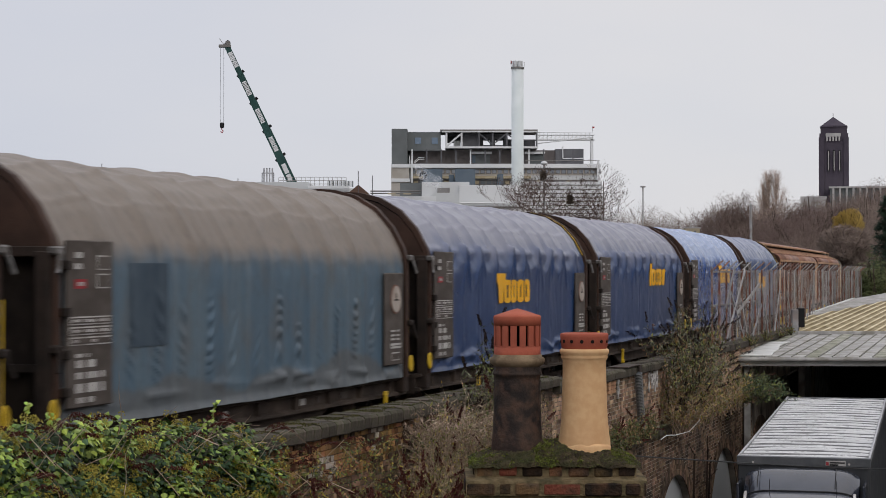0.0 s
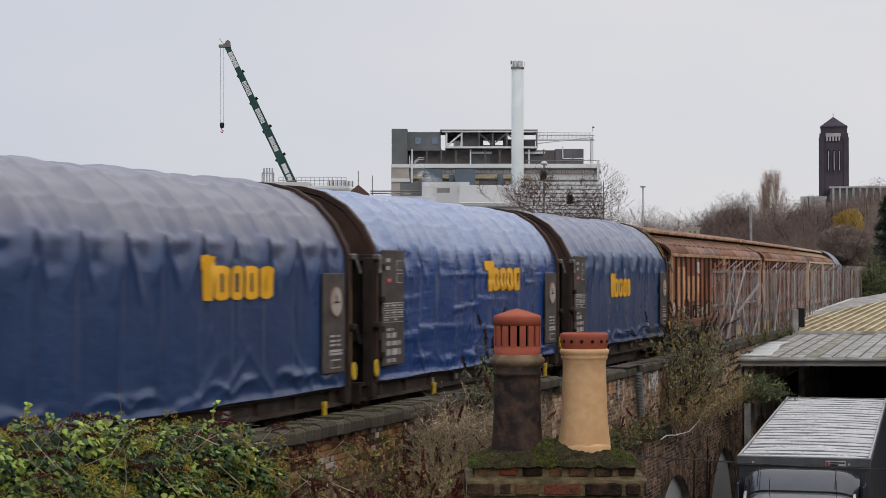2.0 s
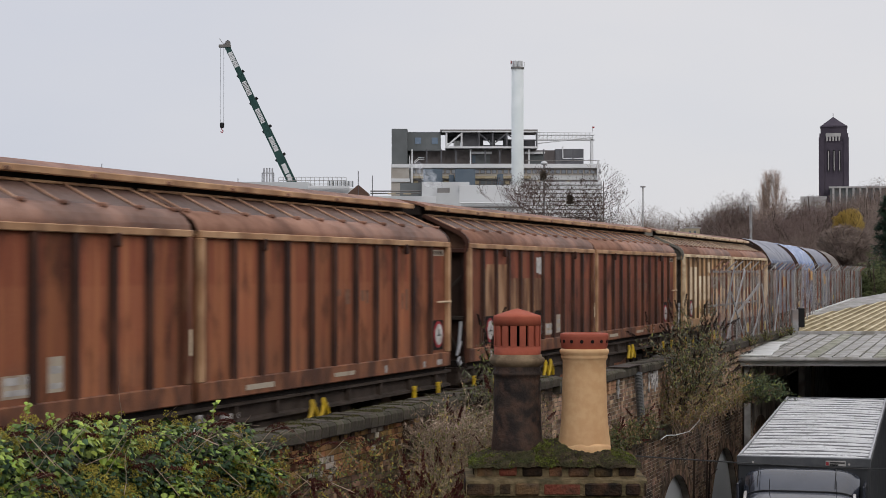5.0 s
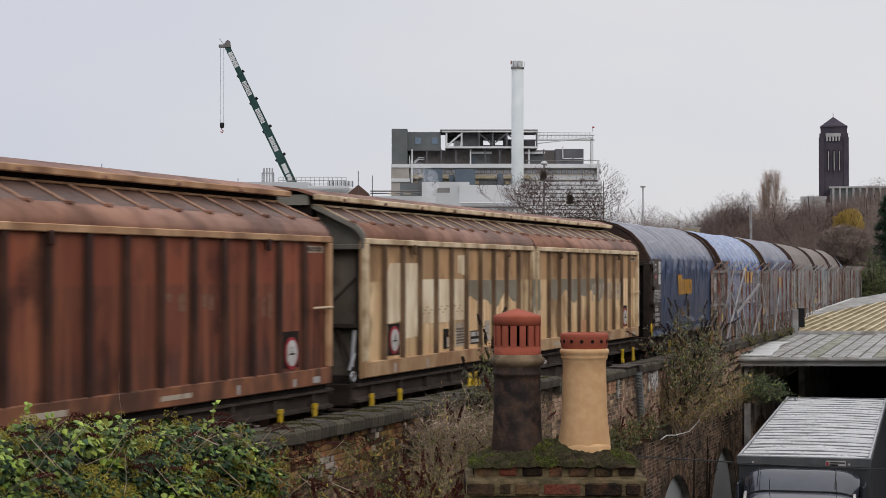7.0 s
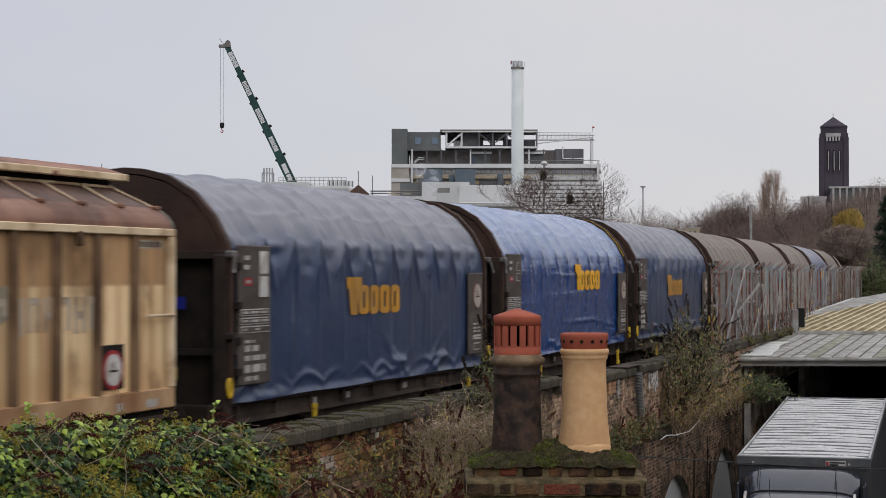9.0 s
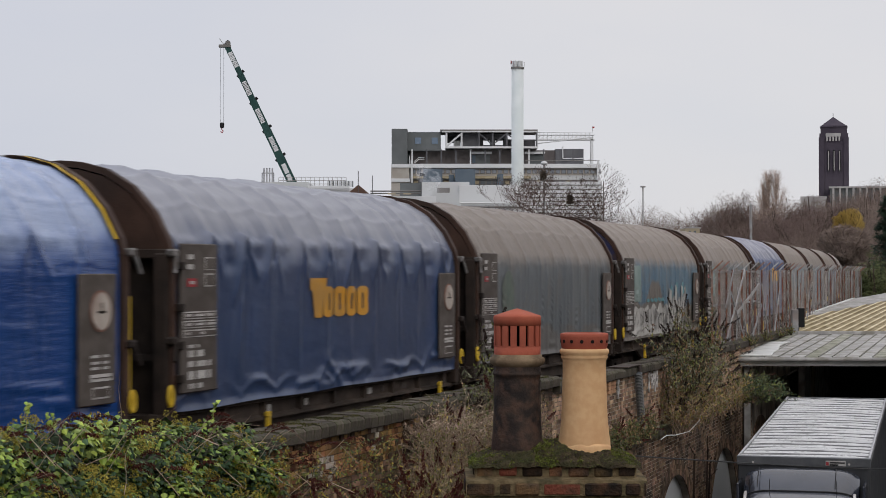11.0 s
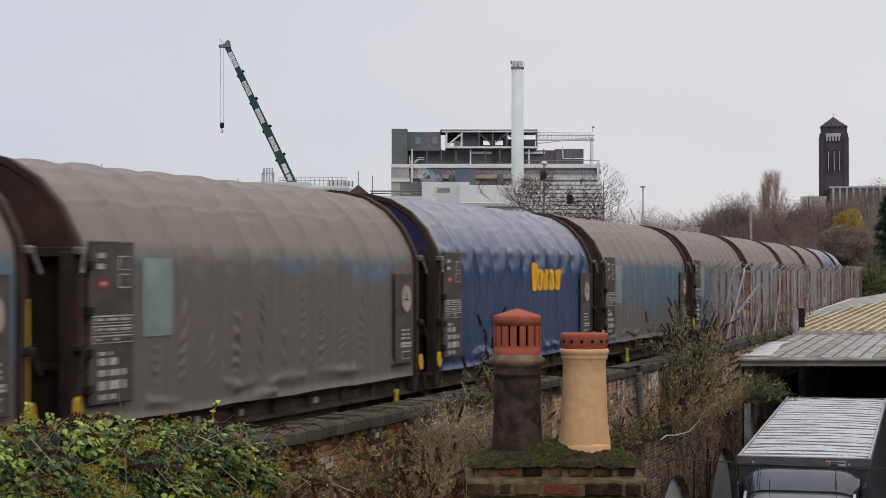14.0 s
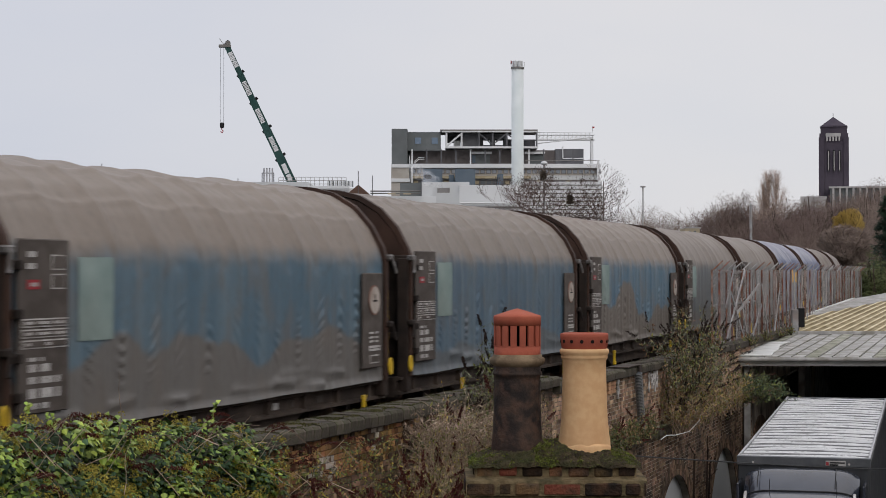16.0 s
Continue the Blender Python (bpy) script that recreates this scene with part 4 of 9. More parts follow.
    marks([(-4.66, -4.4, F + 1.7, F + 1.86), (-4.66, -4.4, F + 1.5, F + 1.66), (-5.25, -4.35, F + 1.11, F + 1.2), (-5.25, -4.35, F + 1.0, F + 1.09), (-5.25, -4.35, F + 0.89, F + 0.98)]
          + words([(-5.15, -4.88, F + 1.83, F + 1.89), (-5.15, -4.92, F + 1.71, F + 1.77), (-5.12, -4.82, F + 0.76, F + 0.8), (-5.12, -4.7, F + 0.65, F + 0.73), (-5.12, -4.5, F + 0.53, F + 0.6),
                   (-5.12, -4.5, F + 0.38, F + 0.48), (-5.1, -4.72, F + 0.27, F + 0.33)]), -1.53, "white", "lettering", p)
    marks([(-4.645, -4.415, F + 1.715, F + 1.845), (-4.645, -4.415, F + 1.515, F + 1.645), (-5.235, -4.365, F + 1.125, F + 1.185), (-5.235, -4.365, F + 1.015, F + 1.075), (-5.235, -4.365, F + 0.905, F + 0.965)], -1.536, "plate", "lettering_line", p)
    marks(words([(-5.2, -4.4, F + 1.14, F + 1.17), (-5.2, -4.4, F + 1.03, F + 1.06), (-5.2, -5.05, F + 0.92, F + 0.95), (-4.8, -4.65, F + 0.92, F + 0.95)]), -1.538, "white", "small_lettering", p)
    marks([(-5.14, -4.9, F + 1.5, F + 1.6)], -1.53, "red", "red_label", p, label="small red label")
    marks([(-5.08, -4.96, F + 1.53, F + 1.57)], -1.536, "white", "label_text", p)
    for z in (1.75, 1.25, 0.8, 0.4):
        part("hinge", boxes([(-5.4, -5.28, -1.57, -1.5, F + z - 0.05, F + z + 0.05)], 0.01), "recess", w)
    q = part("dial_board", boxes([(4.36, 5.16, -1.53, -1.49, F + 0.22, F + 1.66)], 0.012), "plate", w, "brown steel board with a round dial")
    dial(4.8, F + 1.25, 0.23, -1.53, q, "dial_rim", "dial_face")
    marks(words([(4.6, 5.0, F + 0.74, F + 0.77), (4.6, 5.0, F + 0.67, F + 0.7), (4.6, 5.0, F + 0.61, F + 0.64)]) + [(4.58, 5.05, F + 0.48, F + 0.56), (4.62, 4.98, F + 0.29, F + 0.42)], -1.53, "white", "lettering", q)
    marks([(4.64, 4.96, F + 0.31, F + 0.4), (4.6, 5.03, F + 0.515, F + 0.525)], -1.536, "plate", "lettering_line", q)
    handles(w, (-2.55, 4.6))
    part("hose", pipe([(-5.7, -0.5, 0.9), (-5.85, -0.55, 0.55), (-6.0, -0.5, 0.45), (-6.1, -0.4, 0.6)], 0.03), "recess", w)
    for a, b, m in ((-2.3, -2.2, "white"), (-1.0, -0.9, "white"), (1.5, 1.66, "white"), (2.1, 2.2, "plate"), (3.0, 3.25, "plate")):
        part("frame_label", boxes([(a, b, -1.325, -1.31, 0.95, 1.04)]), m, w)
    return w


def emblem(w, cloth, x, z, material, label):
    """The owner's emblem as plain blocks painted on the cloth: a tall tapered one at the head and four lower rounded ones, each with a slit."""
    lo, hi = z - 0.28, z + 0.28
    e = paint(w, cloth, "emblem", material, x - 1.16, x - 0.6, lambda q: max(lo, hi - 0.17 - 9.0 * max(0.0, 0.2 - abs(q - x + 0.88)) ** 1.2), lambda q: hi, label, 0.02, 0.025)
    t = hi - 0.12
    for a, b in ((-0.7, -0.29), (-0.24, 0.17), (0.22, 0.63), (0.68, 1.12)):
        c, r = x + (a + b) / 2, (b - a) / 2

        def drop(q, c=c, r=r):
            return 0.09 * max(0.0, abs(q - c) / r - 0.4) ** 1.4
        paint(e, cloth, "emblem_block", material, c - r, c - 0.035, lambda q: lo + drop(q), lambda q: t - drop(q), "", 0.02)
        for p0, p1, z0, z1 in ((c + 0.035, c + r, None, None), (c - 0.035, c + 0.035, lo, lo + 0.1), (c - 0.035, c + 0.035, t - 0.1, t)):
            if z0 is None:
                paint(e, cloth, "emblem_block", material, p0, p1, lambda q: lo + drop(q), lambda q: t - drop(q), "", 0.02)
            else:
                paint(e, cloth, "emblem_block", material, p0, p1, lambda q: z0, lambda q: z1, "", 0.02)
    return e


def spray(w, cloth):
    """Sprayed shapes along the lower side: a pale band of fat rounded forms with dark loops, and tall slanting forms tipped in turquoise."""
    rnd = random.Random(15)

    def stroke(pts, r, lift, material, name):
        verts, faces = [], []
        for i, (x, z) in enumerate(pts):
            a, b = pts[max(0, i - 1)], pts[min(len(pts) - 1, i + 1)]
            t = Vector((b[0] - a[0], b[1] - a[1])).normalized()
            half = r * (0.55 + 0.45 * math.sin(math.pi * (i + 0.6) / (len(pts) + 0.2)))
            for k in range(5):
                o = half * (k / 2 - 1)
                verts.append(on_cloth(cloth, x - t.y * o, max(0.03, z + t.x * o), lift))
        for i in range(len(pts) - 1):
            faces += [(i * 5 + k, i * 5 + 5 + k, i * 5 + 6 + k, i * 5 + 1 + k) for k in range(4)]
        raw(name, verts, faces, material, w, "", True)

    def curve(x0, z0, x1, z1, bow, n=12):
        return [(x0 + (x1 - x0) * q / n + bow * math.sin(math.pi * q / n), z0 + (z1 - z0) * q / n) for q in range(n + 1)]

    def loop(x, z, rx, rz, a0=0.0, a1=6.28, n=16):
        return [(x + rx * math.cos(a0 + (a1 - a0) * q / n), z + rz * math.sin(a0 + (a1 - a0) * q / n)) for q in range(n + 1)]

    paint(w, cloth, "pale_spray", "graffiti", -4.3, 1.0, lambda x: 0.06, lambda x: 0.72 + 0.09 * abs(math.sin(x * 3.1)) + 0.05 * math.sin(x * 7.7), "pale grey sprayed band", 0.012)
    for k, x in enumerate((-3.1, -2.35, -1.75, -1.15, -0.5, 0.1, 0.65)):
        wide, high = rnd.uniform(0.13, 0.24), rnd.uniform(0.2, 0.34)
        a = rnd.uniform(0, 6.28)
        stroke(loop(x, rnd.uniform(0.36, 0.5), wide, high, a, a + rnd.uniform(1.8, 4.2)), 0.024, 0.018, "graffiti_dark" if k > 1 else "graffiti_shade", "dark_outline")
        stroke(loop(x + rnd.uniform(-0.1, 0.1), rnd.uniform(0.3, 0.6), 0.05, rnd.uniform(0.06, 0.14)), 0.05, 0.018, "graffiti_shade", "grey_fill")
        stroke(curve(x + 0.22, 0.08, x + rnd.uniform(0.0, 0.5), rnd.uniform(0.55, 0.85), rnd.uniform(-0.15, 0.15)), 0.03, 0.02, "graffiti_shade", "grey_outline")
    for k in range(6):
        x = rnd.uniform(-4.2, -2.6)
        stroke(curve(x, rnd.uniform(0.1, 0.4), x + rnd.uniform(0.1, 0.5), rnd.uniform(0.45, 0.7), rnd.uniform(-0.1, 0.1)), 0.02, 0.018, "graffiti_shade", "grey_outline")
    for k, (x, top) in enumerate(((0.75, 1.2), (1.25, 0.95), (1.6, 1.3), (2.15, 0.9), (2.5, 1.28), (3.05, 1.22))):
        if k in (0, 2, 4, 5):
            stroke(curve(x + 0.14, top - 0.25, x + 0.38, top + 0.1, 0.04), 0.17, 0.013, "graffiti_teal", "turquoise_spray")
        stroke(curve(x - 0.42, 0.1, x + 0.2, top, 0.1 * (-1) ** k), 0.2, 0.016, "graffiti", "pale_spray")
        stroke(curve(x - 0.58, 0.1, x + 0.02, top - 0.03, 0.1 * (-1) ** k), 0.03, 0.022, "graffiti_dark", "dark_outline")
        stroke(curve(x - 0.2, 0.1, x + 0.36, top - 0.2, 0.1 * (-1) ** k), 0.025, 0.022, "graffiti_shade", "grey_outline")
    for k in range(5):
        stroke(curve(-2.4 + 0.5 * k, 0.95 + 0.02 * (k % 2), -2.0 + 0.5 * k, 0.93, 0.02), 0.05, 0.013, "graffiti_teal", "turquoise_spray")


EMBLEM_AT = {-181.14: (-0.28, 1.37), -169.1: (1.62, 1.6), -157.06: (1.48, 1.6), -145.02: (-0.36, 1.36), -70.58: (-0.2, 1.32), -58.54: (1.42, 1.56), -46.5: (0.0, 1.31), 1.66: (1.58, 1.58)}
BASE = coil_wagon_base()
# place in the train, cloth, is it new cloth, emblem (or none), edge stripe, patch, what the label says
LIST = [
    (-205.22, "tarp_slate", 0, None, 0, None, "weathered blue-grey tarpaulin hood, dusty on top"),
    (-193.18, "tarp_slate", 0, None, 0, "patch_dark", "weathered blue-grey tarpaulin hood with a darker square patch"),
    (-181.14, "tarp_violet", 1, "logo", 1, None, "blue tarpaulin hood, paler violet-grey on top"),
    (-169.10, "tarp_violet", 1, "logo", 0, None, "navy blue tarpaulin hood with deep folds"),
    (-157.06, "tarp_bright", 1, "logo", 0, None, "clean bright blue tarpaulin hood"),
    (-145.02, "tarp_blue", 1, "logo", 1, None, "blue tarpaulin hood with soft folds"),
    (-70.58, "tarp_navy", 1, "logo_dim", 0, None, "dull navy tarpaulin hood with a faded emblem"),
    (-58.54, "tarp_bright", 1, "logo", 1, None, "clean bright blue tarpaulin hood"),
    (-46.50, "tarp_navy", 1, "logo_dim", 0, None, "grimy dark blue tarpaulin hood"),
    (-34.46, "tarp_grey", 0, None, 0, None, "plain dirty grey tarpaulin hood"),
    (-22.42, "tarp_mud", 0, None, 0, "graffiti", "blue-grey tarpaulin hood with pale spray painting"),
    (-10.38, "tarp_brown", 0, None, 0, "patch_green", "muddy blue-grey tarpaulin hood with a pale green patch"),
    (1.66, "tarp_violet", 1, "logo", 0, None, "violet-blue tarpaulin hood with a yellow emblem"),
    (13.70, "tarp_stained", 0, None, 0, "patch_green", "muddy blue-grey tarpaulin hood with a pale green patch"),
    (25.74, "tarp_slate", 0, None, 0, "patch_green", "blue-grey tarpaulin hood with a pale green patch"),
    (37.78, "tarp_mud", 0, None, 0, "patch_green", "dirty grey-blue tarpaulin hood"),
    (49.82, "tarp_grey", 0, None, 0, "patch_green", "dirty grey tarpaulin hood"),
    (61.86, "tarp_grey", 0, None, 0, None, "dirty grey tarpaulin hood"),
    (73.90, "tarp_violet", 1, "logo", 0, None, "violet-grey tarpaulin hood"),
    (85.94, "tarp_violet", 1, None, 0, None, "pale violet-grey tarpaulin hood"),
    (97.98, "tarp_grey", 0, None, 0, None, "dirty grey tarpaulin hood"),
    (110.02, "tarp_grey", 0, None, 0, None, "dirty grey tarpaulin hood"),
    (122.06, "tarp_grey", 0, None, 0, None, "dirty grey tarpaulin hood"),
    (134.10, "tarp_grey", 0, None, 0, None, "dirty grey tarpaulin hood"),
]
for k, (u, cloth, fresh, mark, stripe, patch, text) in enumerate(LIST):
    w = BASE if k == len(LIST) - 1 else copy_thing(BASE, Matrix())
    tagged(w, "coil wagon with " + text.replace(" tarpaulin", ""), "wagon", "wagons of the train")
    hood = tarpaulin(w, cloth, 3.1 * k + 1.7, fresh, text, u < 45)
    if mark:
        ex, ez = EMBLEM_AT.get(u, (1.3, 1.5))
        emblem(w, hood, ex, ez, mark, "faded orange block emblem" if mark == "logo_dim" else "yellow block emblem")
    if stripe:
        bm = bmesh.new()
        for (y0, z0), (y1, z1) in zip(HOOD[2:7], HOOD[3:8]):
            vs = [bm.verts.new((x, y * 1.02, FLOOR + z * 1.015)) for x, y, z in ((5.3, y0, z0), (5.37, y0, z0), (5.37, y1, z1), (5.3, y1, z1))]
            bm.faces.new(vs)
        part("edge_strip", bm, "yellow", w, "yellow edge strip")
    if patch == "patch_dark":
        paint(w, hood, "cloth_patch", "patch_dark", -3.75, -2.85, lambda x: 0.82, lambda x: 1.78, "darker square repair patch")
    elif patch:
        paint(w, hood, "cloth_patch", "patch_green", -4.0, -3.22, lambda x: 0.93, lambda x: 1.84, "pale green square repair patch")
    if patch == "graffiti":
        spray(w, hood)
    if u == -34.46:
        paint(w, hood, "faint_patch", "patch_faint", -3.75, -2.95, lambda x: 1.0 - 0.2 * math.sin((x + 3.75) * 3.9), lambda x: 1.45 + 0.25 * math.sin((x + 3.75) * 3.9), "faint pale green smear")
    if u == -70.58:
        for z0, z1 in ((1.35, 1.62), (1.66, 1.95)):
            part("paper_label", boxes([(-4.68, -4.42, -1.548, -1.536, FLOOR + z0, FLOOR + z1)]), "paper", w, "clean white paper label")
    if u in (-22.42, 1.66, -205.22):
        bm = bmesh.new()
        prism(bm, [(-1.36, FLOOR + 1.97), (-1.3, FLOOR + 2.15), (-1.1, FLOOR + 2.46), (-0.7, FLOOR + 2.76), (-0.6, FLOOR + 1.97)], "x", -5.497, -5.489)
        part("end_paint", bm, "end_blue", w, "remains of blue paint")
    WAGONS.append((w, u + 5.37, 3.5))


# ---- sliding-wall vans ----
SHOULDER = [(-1.44, 2.16), (-1.425, 2.25), (-1.37, 2.33), (-1.28, 2.4), (-1.17, 2.445)]
CANOPY = [(-0.72, 2.86), (-0.42, 2.95), (0, 3.0), (0.42, 2.95), (0.72, 2.86)]
RIB = {"van_red": "van_rib", "van_dark": "van_rib", "van_beige": "van_rib_beige"}
BAY = 0.857
RIBS = [-1.155 - BAY * i for i in range(9, -1, -1)] + [1.155 + BAY * i for i in range(10)]


def shell(bm, line, thick, x0, x1):
    """A bent sheet along x: the line of (y, z) pairs and the same a little lower and further in."""
    prism(bm, line + [(y * (1 - thick / 1.4), z - thick) for y, z in line[::-1]], "x", x0, x1)


def mark(w, name, material, rows, y=-1.4, depth=0.004, label=""):
    for x0, x1, z0, z1 in rows:
        part(name, boxes([(x0, x1, y - depth, y, FLOOR + z0, FLOOR + z1)]), material, w, label)


def van(u, wall, roof, beam, seed, faded, signs, label):
    """A long sliding-wall van: two ribbed sliding sides that carry the shoulder and the stayed slope of the roof, under a fixed canopy with a pale beam."""
    rnd = random.Random(seed)
    w = tagged(empty("van_wagon"), label, "wagon", "wagons of the train")
    h, F = 9.8, FLOOR
    beige = wall == "van_beige"
    rim = "van_end" if beige else "van_rib"
    running_gear(w, 10.0, (-7.2, 7.2))
    # near-black box closing the gap between sill and solebar
    part("floor_rail", boxes([(-h, h, -1.36, 1.36, F - 0.03, F + 0.1)]), "recess", w)
    for e in (-1, 1):
        def span(a, b):
            return sorted((e * a, e * b))
        bm = bmesh.new()
        side = [(-1.36, 2.06)] + [(y * 0.97, z - 0.02) for y, z in SHOULDER] + [(-0.6, 2.67)]
        prism(bm, [(y, F + z) for y, z in side + [(-y, z) for y, z in side[::-1]]], "x", *span(h - 0.3, h - 0.22))
        part("gable", bm, "van_end" if beige else "van_gable", w, "stained sheet-steel gable")
        part("end_wall", boxes([(*span(h - 0.34, h - 0.26), -1.34, 1.34, F, F + 2.08)]), "end_lower_grey" if beige else "end_brown", w)
        part("gable_beam", boxes([(*span(h - 0.24, h - 0.06), -1.36, 1.36, F + 2.02, F + 2.1)], 0.01), rim, w)
        for y in (-1.3, -0.45, 0.45, 1.3):
            part("end_post", boxes([(*span(h - 0.27, h - 0.14), y - 0.06, y + 0.06, F, F + 2.03)], 0.01), "frame_brown" if beige else "end_brown", w)
        part("end_rail", boxes([(*span(h - 0.25, h - 0.1), -1.3, 1.3, F + 0.82, F + 0.89)], 0.01), "frame_brown", w)
        part("end_brace", rods([((e * (h - 0.16), -1.25, F + 1.6), (e * (h - 0.16), -0.5, F + 0.9), 0.025), ((e * (h - 0.16), -0.9, F + 0.85), (e * (h - 0.16), -1.2, F + 0.2), 0.025)]), "frame_brown", w)
        for sy in (-1, 1):
            line = [(sy * 1.42, 2.05)] + [(sy * -y, z + 0.006) for y, z in SHOULDER] + [(sy * 0.6, 2.71)]
            bm = bmesh.new()
            shell(bm, [(y, F + z) for y, z in line], 0.055, *span(h + 0.012, h - 0.06))
            part("end_rim", bm, rim, w)
        part("footstep", boxes([(*span(h + 0.02, h + 0.28), -1.3, -0.95, F - 0.42, F - 0.38)], 0.01), "frame_dark", w)
        # open canopy end: near-black for its shade, except on the beige van
        part("canopy_end", boxes([(*span(h + 0.06, h + 0.1), -0.55, 0.55, F + 2.7, F + 2.86)]), "van_end" if beige else "recess", w)
    # fixed canopy over the ridge, with a beam along either edge
    bm = bmesh.new()
    shell(bm, [(y, F + z) for y, z in CANOPY], 0.04, -h - 0.15, h + 0.15)
    part("canopy", bm, roof, w, "rusty brown steel canopy along the ridge")
    # near-black box painting the shade of the gap under the canopy
    part("ridge_core", boxes([(-h, h, -0.56, 0.56, F + 2.5, F + 2.84)]), "recess", w)
    for sy in (-1, 1):
        part("gutter_beam", boxes([(-h - 0.16, h + 0.16, *sorted((sy * 0.66, sy * 0.74)), F + 2.775, F + 2.863)], 0.012), beam, w, "pale painted gutter beam")
        for x in [-h + 0.9 + 1.9 * i for i in range(10)]:
            part("beam_stop", boxes([(x, x + 0.09, *sorted((sy * 0.72, sy * 0.765)), F + 2.78, F + 2.83)], 0.01), roof, w)
    # the two sliding sides, either side
    for a, b in ((-h, -0.11), (0.11, h)):
        for sy in (-1, 1):
            d = part("sliding_side", boxes([(a, b, *sorted((sy * 1.35, sy * 1.4)), F + 0.06, F + 2.14)]), wall, w)
            part("top_rail", boxes([(a, b, *sorted((sy * 1.37, sy * 1.465)), F + 2.1, F + 2.19)], 0.01), beam, d)
            part("sill", boxes([(a, b, *sorted((sy * 1.37, sy * 1.455)), F + 0.07, F + 0.31)], 0.012), "van_sill_beige" if beige else "van_sill", d)
            for x in (a, b - 0.13):
                part("end_stile", boxes([(x, x + 0.13, *sorted((sy * 1.37, sy * 1.468)), F + 0.31, F + 2.1)], 0.012), beam if abs(x) > 9 or beige or sy * x < 0 else "van_stile", d)
            bm = bmesh.new()
            shell(bm, [(-sy * y, F + z) for y, z in SHOULDER], 0.03, a, b)
            part("shoulder", bm, roof, d, "rusty rounded shoulder of the roof", True)
            bm = bmesh.new()
            shell(bm, [(sy * 1.19, F + 2.436), (sy * 0.56, F + 2.7)], 0.03, a, b)
            part("roof_slope", bm, "van_slope", d, "sooty brown sloping roof sheet")
            part("slope_rail", boxes([(a, b, *sorted((sy * 0.575, sy * 0.625)), F + 2.685, F + 2.72)], 0.008), beam, d)
            n = 11
            for i in range(n + 1):
                x = a + 0.06 + (b - a - 0.12) * i / n
                lean = 0.15 if i < n else 0.0
                part("roof_stay", rods([((x + lean, sy * 0.62, F + 2.7), (x, sy * 1.19, F + 2.447), 0.014)], 6), "van_stay" if beige else "van_stay_red", d)
                part("roof_catch", boxes([(x - 0.05, x + 0.05, *sorted((sy * 1.17, sy * 1.27)), F + 2.415, F + 2.468)], 0.014), roof, d)
            for x in RIBS:
                if a < x < b:
                    bm = bmesh.new()
                    prism(bm, [(x - 0.075, sy * 1.395), (x - 0.045, sy * 1.452), (x + 0.045, sy * 1.452), (x + 0.075, sy * 1.395)], "z", F + 0.3, F + 2.11)
                    part("rib", bm, RIB[wall], d)
            for x in (2.0, 7.55):
                x = x if a > 0 else -x
                part("latch", boxes([(x - 0.05, x + 0.05, *sorted((sy * 1.44, sy * 1.5)), F + 1.96, F + 2.12)], 0.015), RIB[wall], d)
    # where the owner's old panels have kept the paint from the weather
    bm = bmesh.new()
    for x0, x1, cl, cr in ((-8.76, -8.08, 0.2, 0), (-7.92, -7.12, 0, 0.1)):
        base = 0.6 if x0 > -8.5 or not beige else 0.86
        prism(bm, [(x0, F + base), (x1, F + base + 0.03), (x1, F + 1.82 - (0.26 if cr else 0)), (x1 - cr, F + 1.82), (x0 + cl, F + 1.82), (x0, F + 1.82 - (0.26 if cl else 0))], "y", -1.404, -1.4)
    part("faded_panel", bm, faded, w, "pale ghost of a removed panel")
    for i in (2, 3, 4):
        mark(w, "faded_panel", faded, [(RIBS[i] + 0.085, RIBS[i + 1] - 0.085, 0.83 + rnd.uniform(-0.02, 0.02), 1.555)], label="pale ghost of a removed panel")
    if beige:
        low = lambda x: 1.14 + 0.09 * math.sin(2.9 * x + 0.6) + 0.07 * math.sin(5.3 * x)
        for i in (5, 6, 7, 8, 10, 11, 12, 13, 14, 15, 16):
            x0, x1 = RIBS[i] + 0.08, RIBS[i + 1] - 0.08
            xs = [x1 + (x0 - x1) * q / 12 for q in range(13)]
            if i > 15:
                xs = [x for x in xs if x < 6.0]
                x1 = xs[0] if xs else x1
            if len(xs) < 3:
                continue
            bm = bmesh.new()
            prism(bm, [(x0, F + 1.53), (x1, F + 1.53)] + [(x, F + low(x) + 0.01 * math.sin(31 * x)) for x in xs], "y", -1.404, -1.4)
            part("grey_overpaint", bm, "overpaint", w, "band of grey overpaint with a brushed lower edge")
        for x0, x1 in ((-0.28, -0.11), (0.11, 0.28)):
            mark(w, "grey_overpaint", "overpaint", [(x0, x1, 0.9, 1.53)], -1.468)
        for k in range(10):
            x = 5.02 + 0.315 * k
            tall = 0.36 if k % 4 else 0.4
            rows = [(x, x + 0.075, 1.41 - tall, 1.41), (x + 0.16, x + 0.235, 1.41 - tall * (0.5 if k % 3 == 0 else 1), 1.41)]
            rows.append((x + 0.075, x + 0.16, *((1.33, 1.41) if k % 2 else (1.17, 1.25))))
            for x0, x1, z0, z1 in rows:
                if min(abs(x0 - q) for q in RIBS) > 0.075:
                    mark(w, "faded_lettering", "pale_mark", [(x0, x1, z0, z1)], -1.404, 0.003)
        mark(w, "rust_panel", "bleached", [(3.74, 4.46, 0.33, 0.6)], label="rust-orange repainted panel")
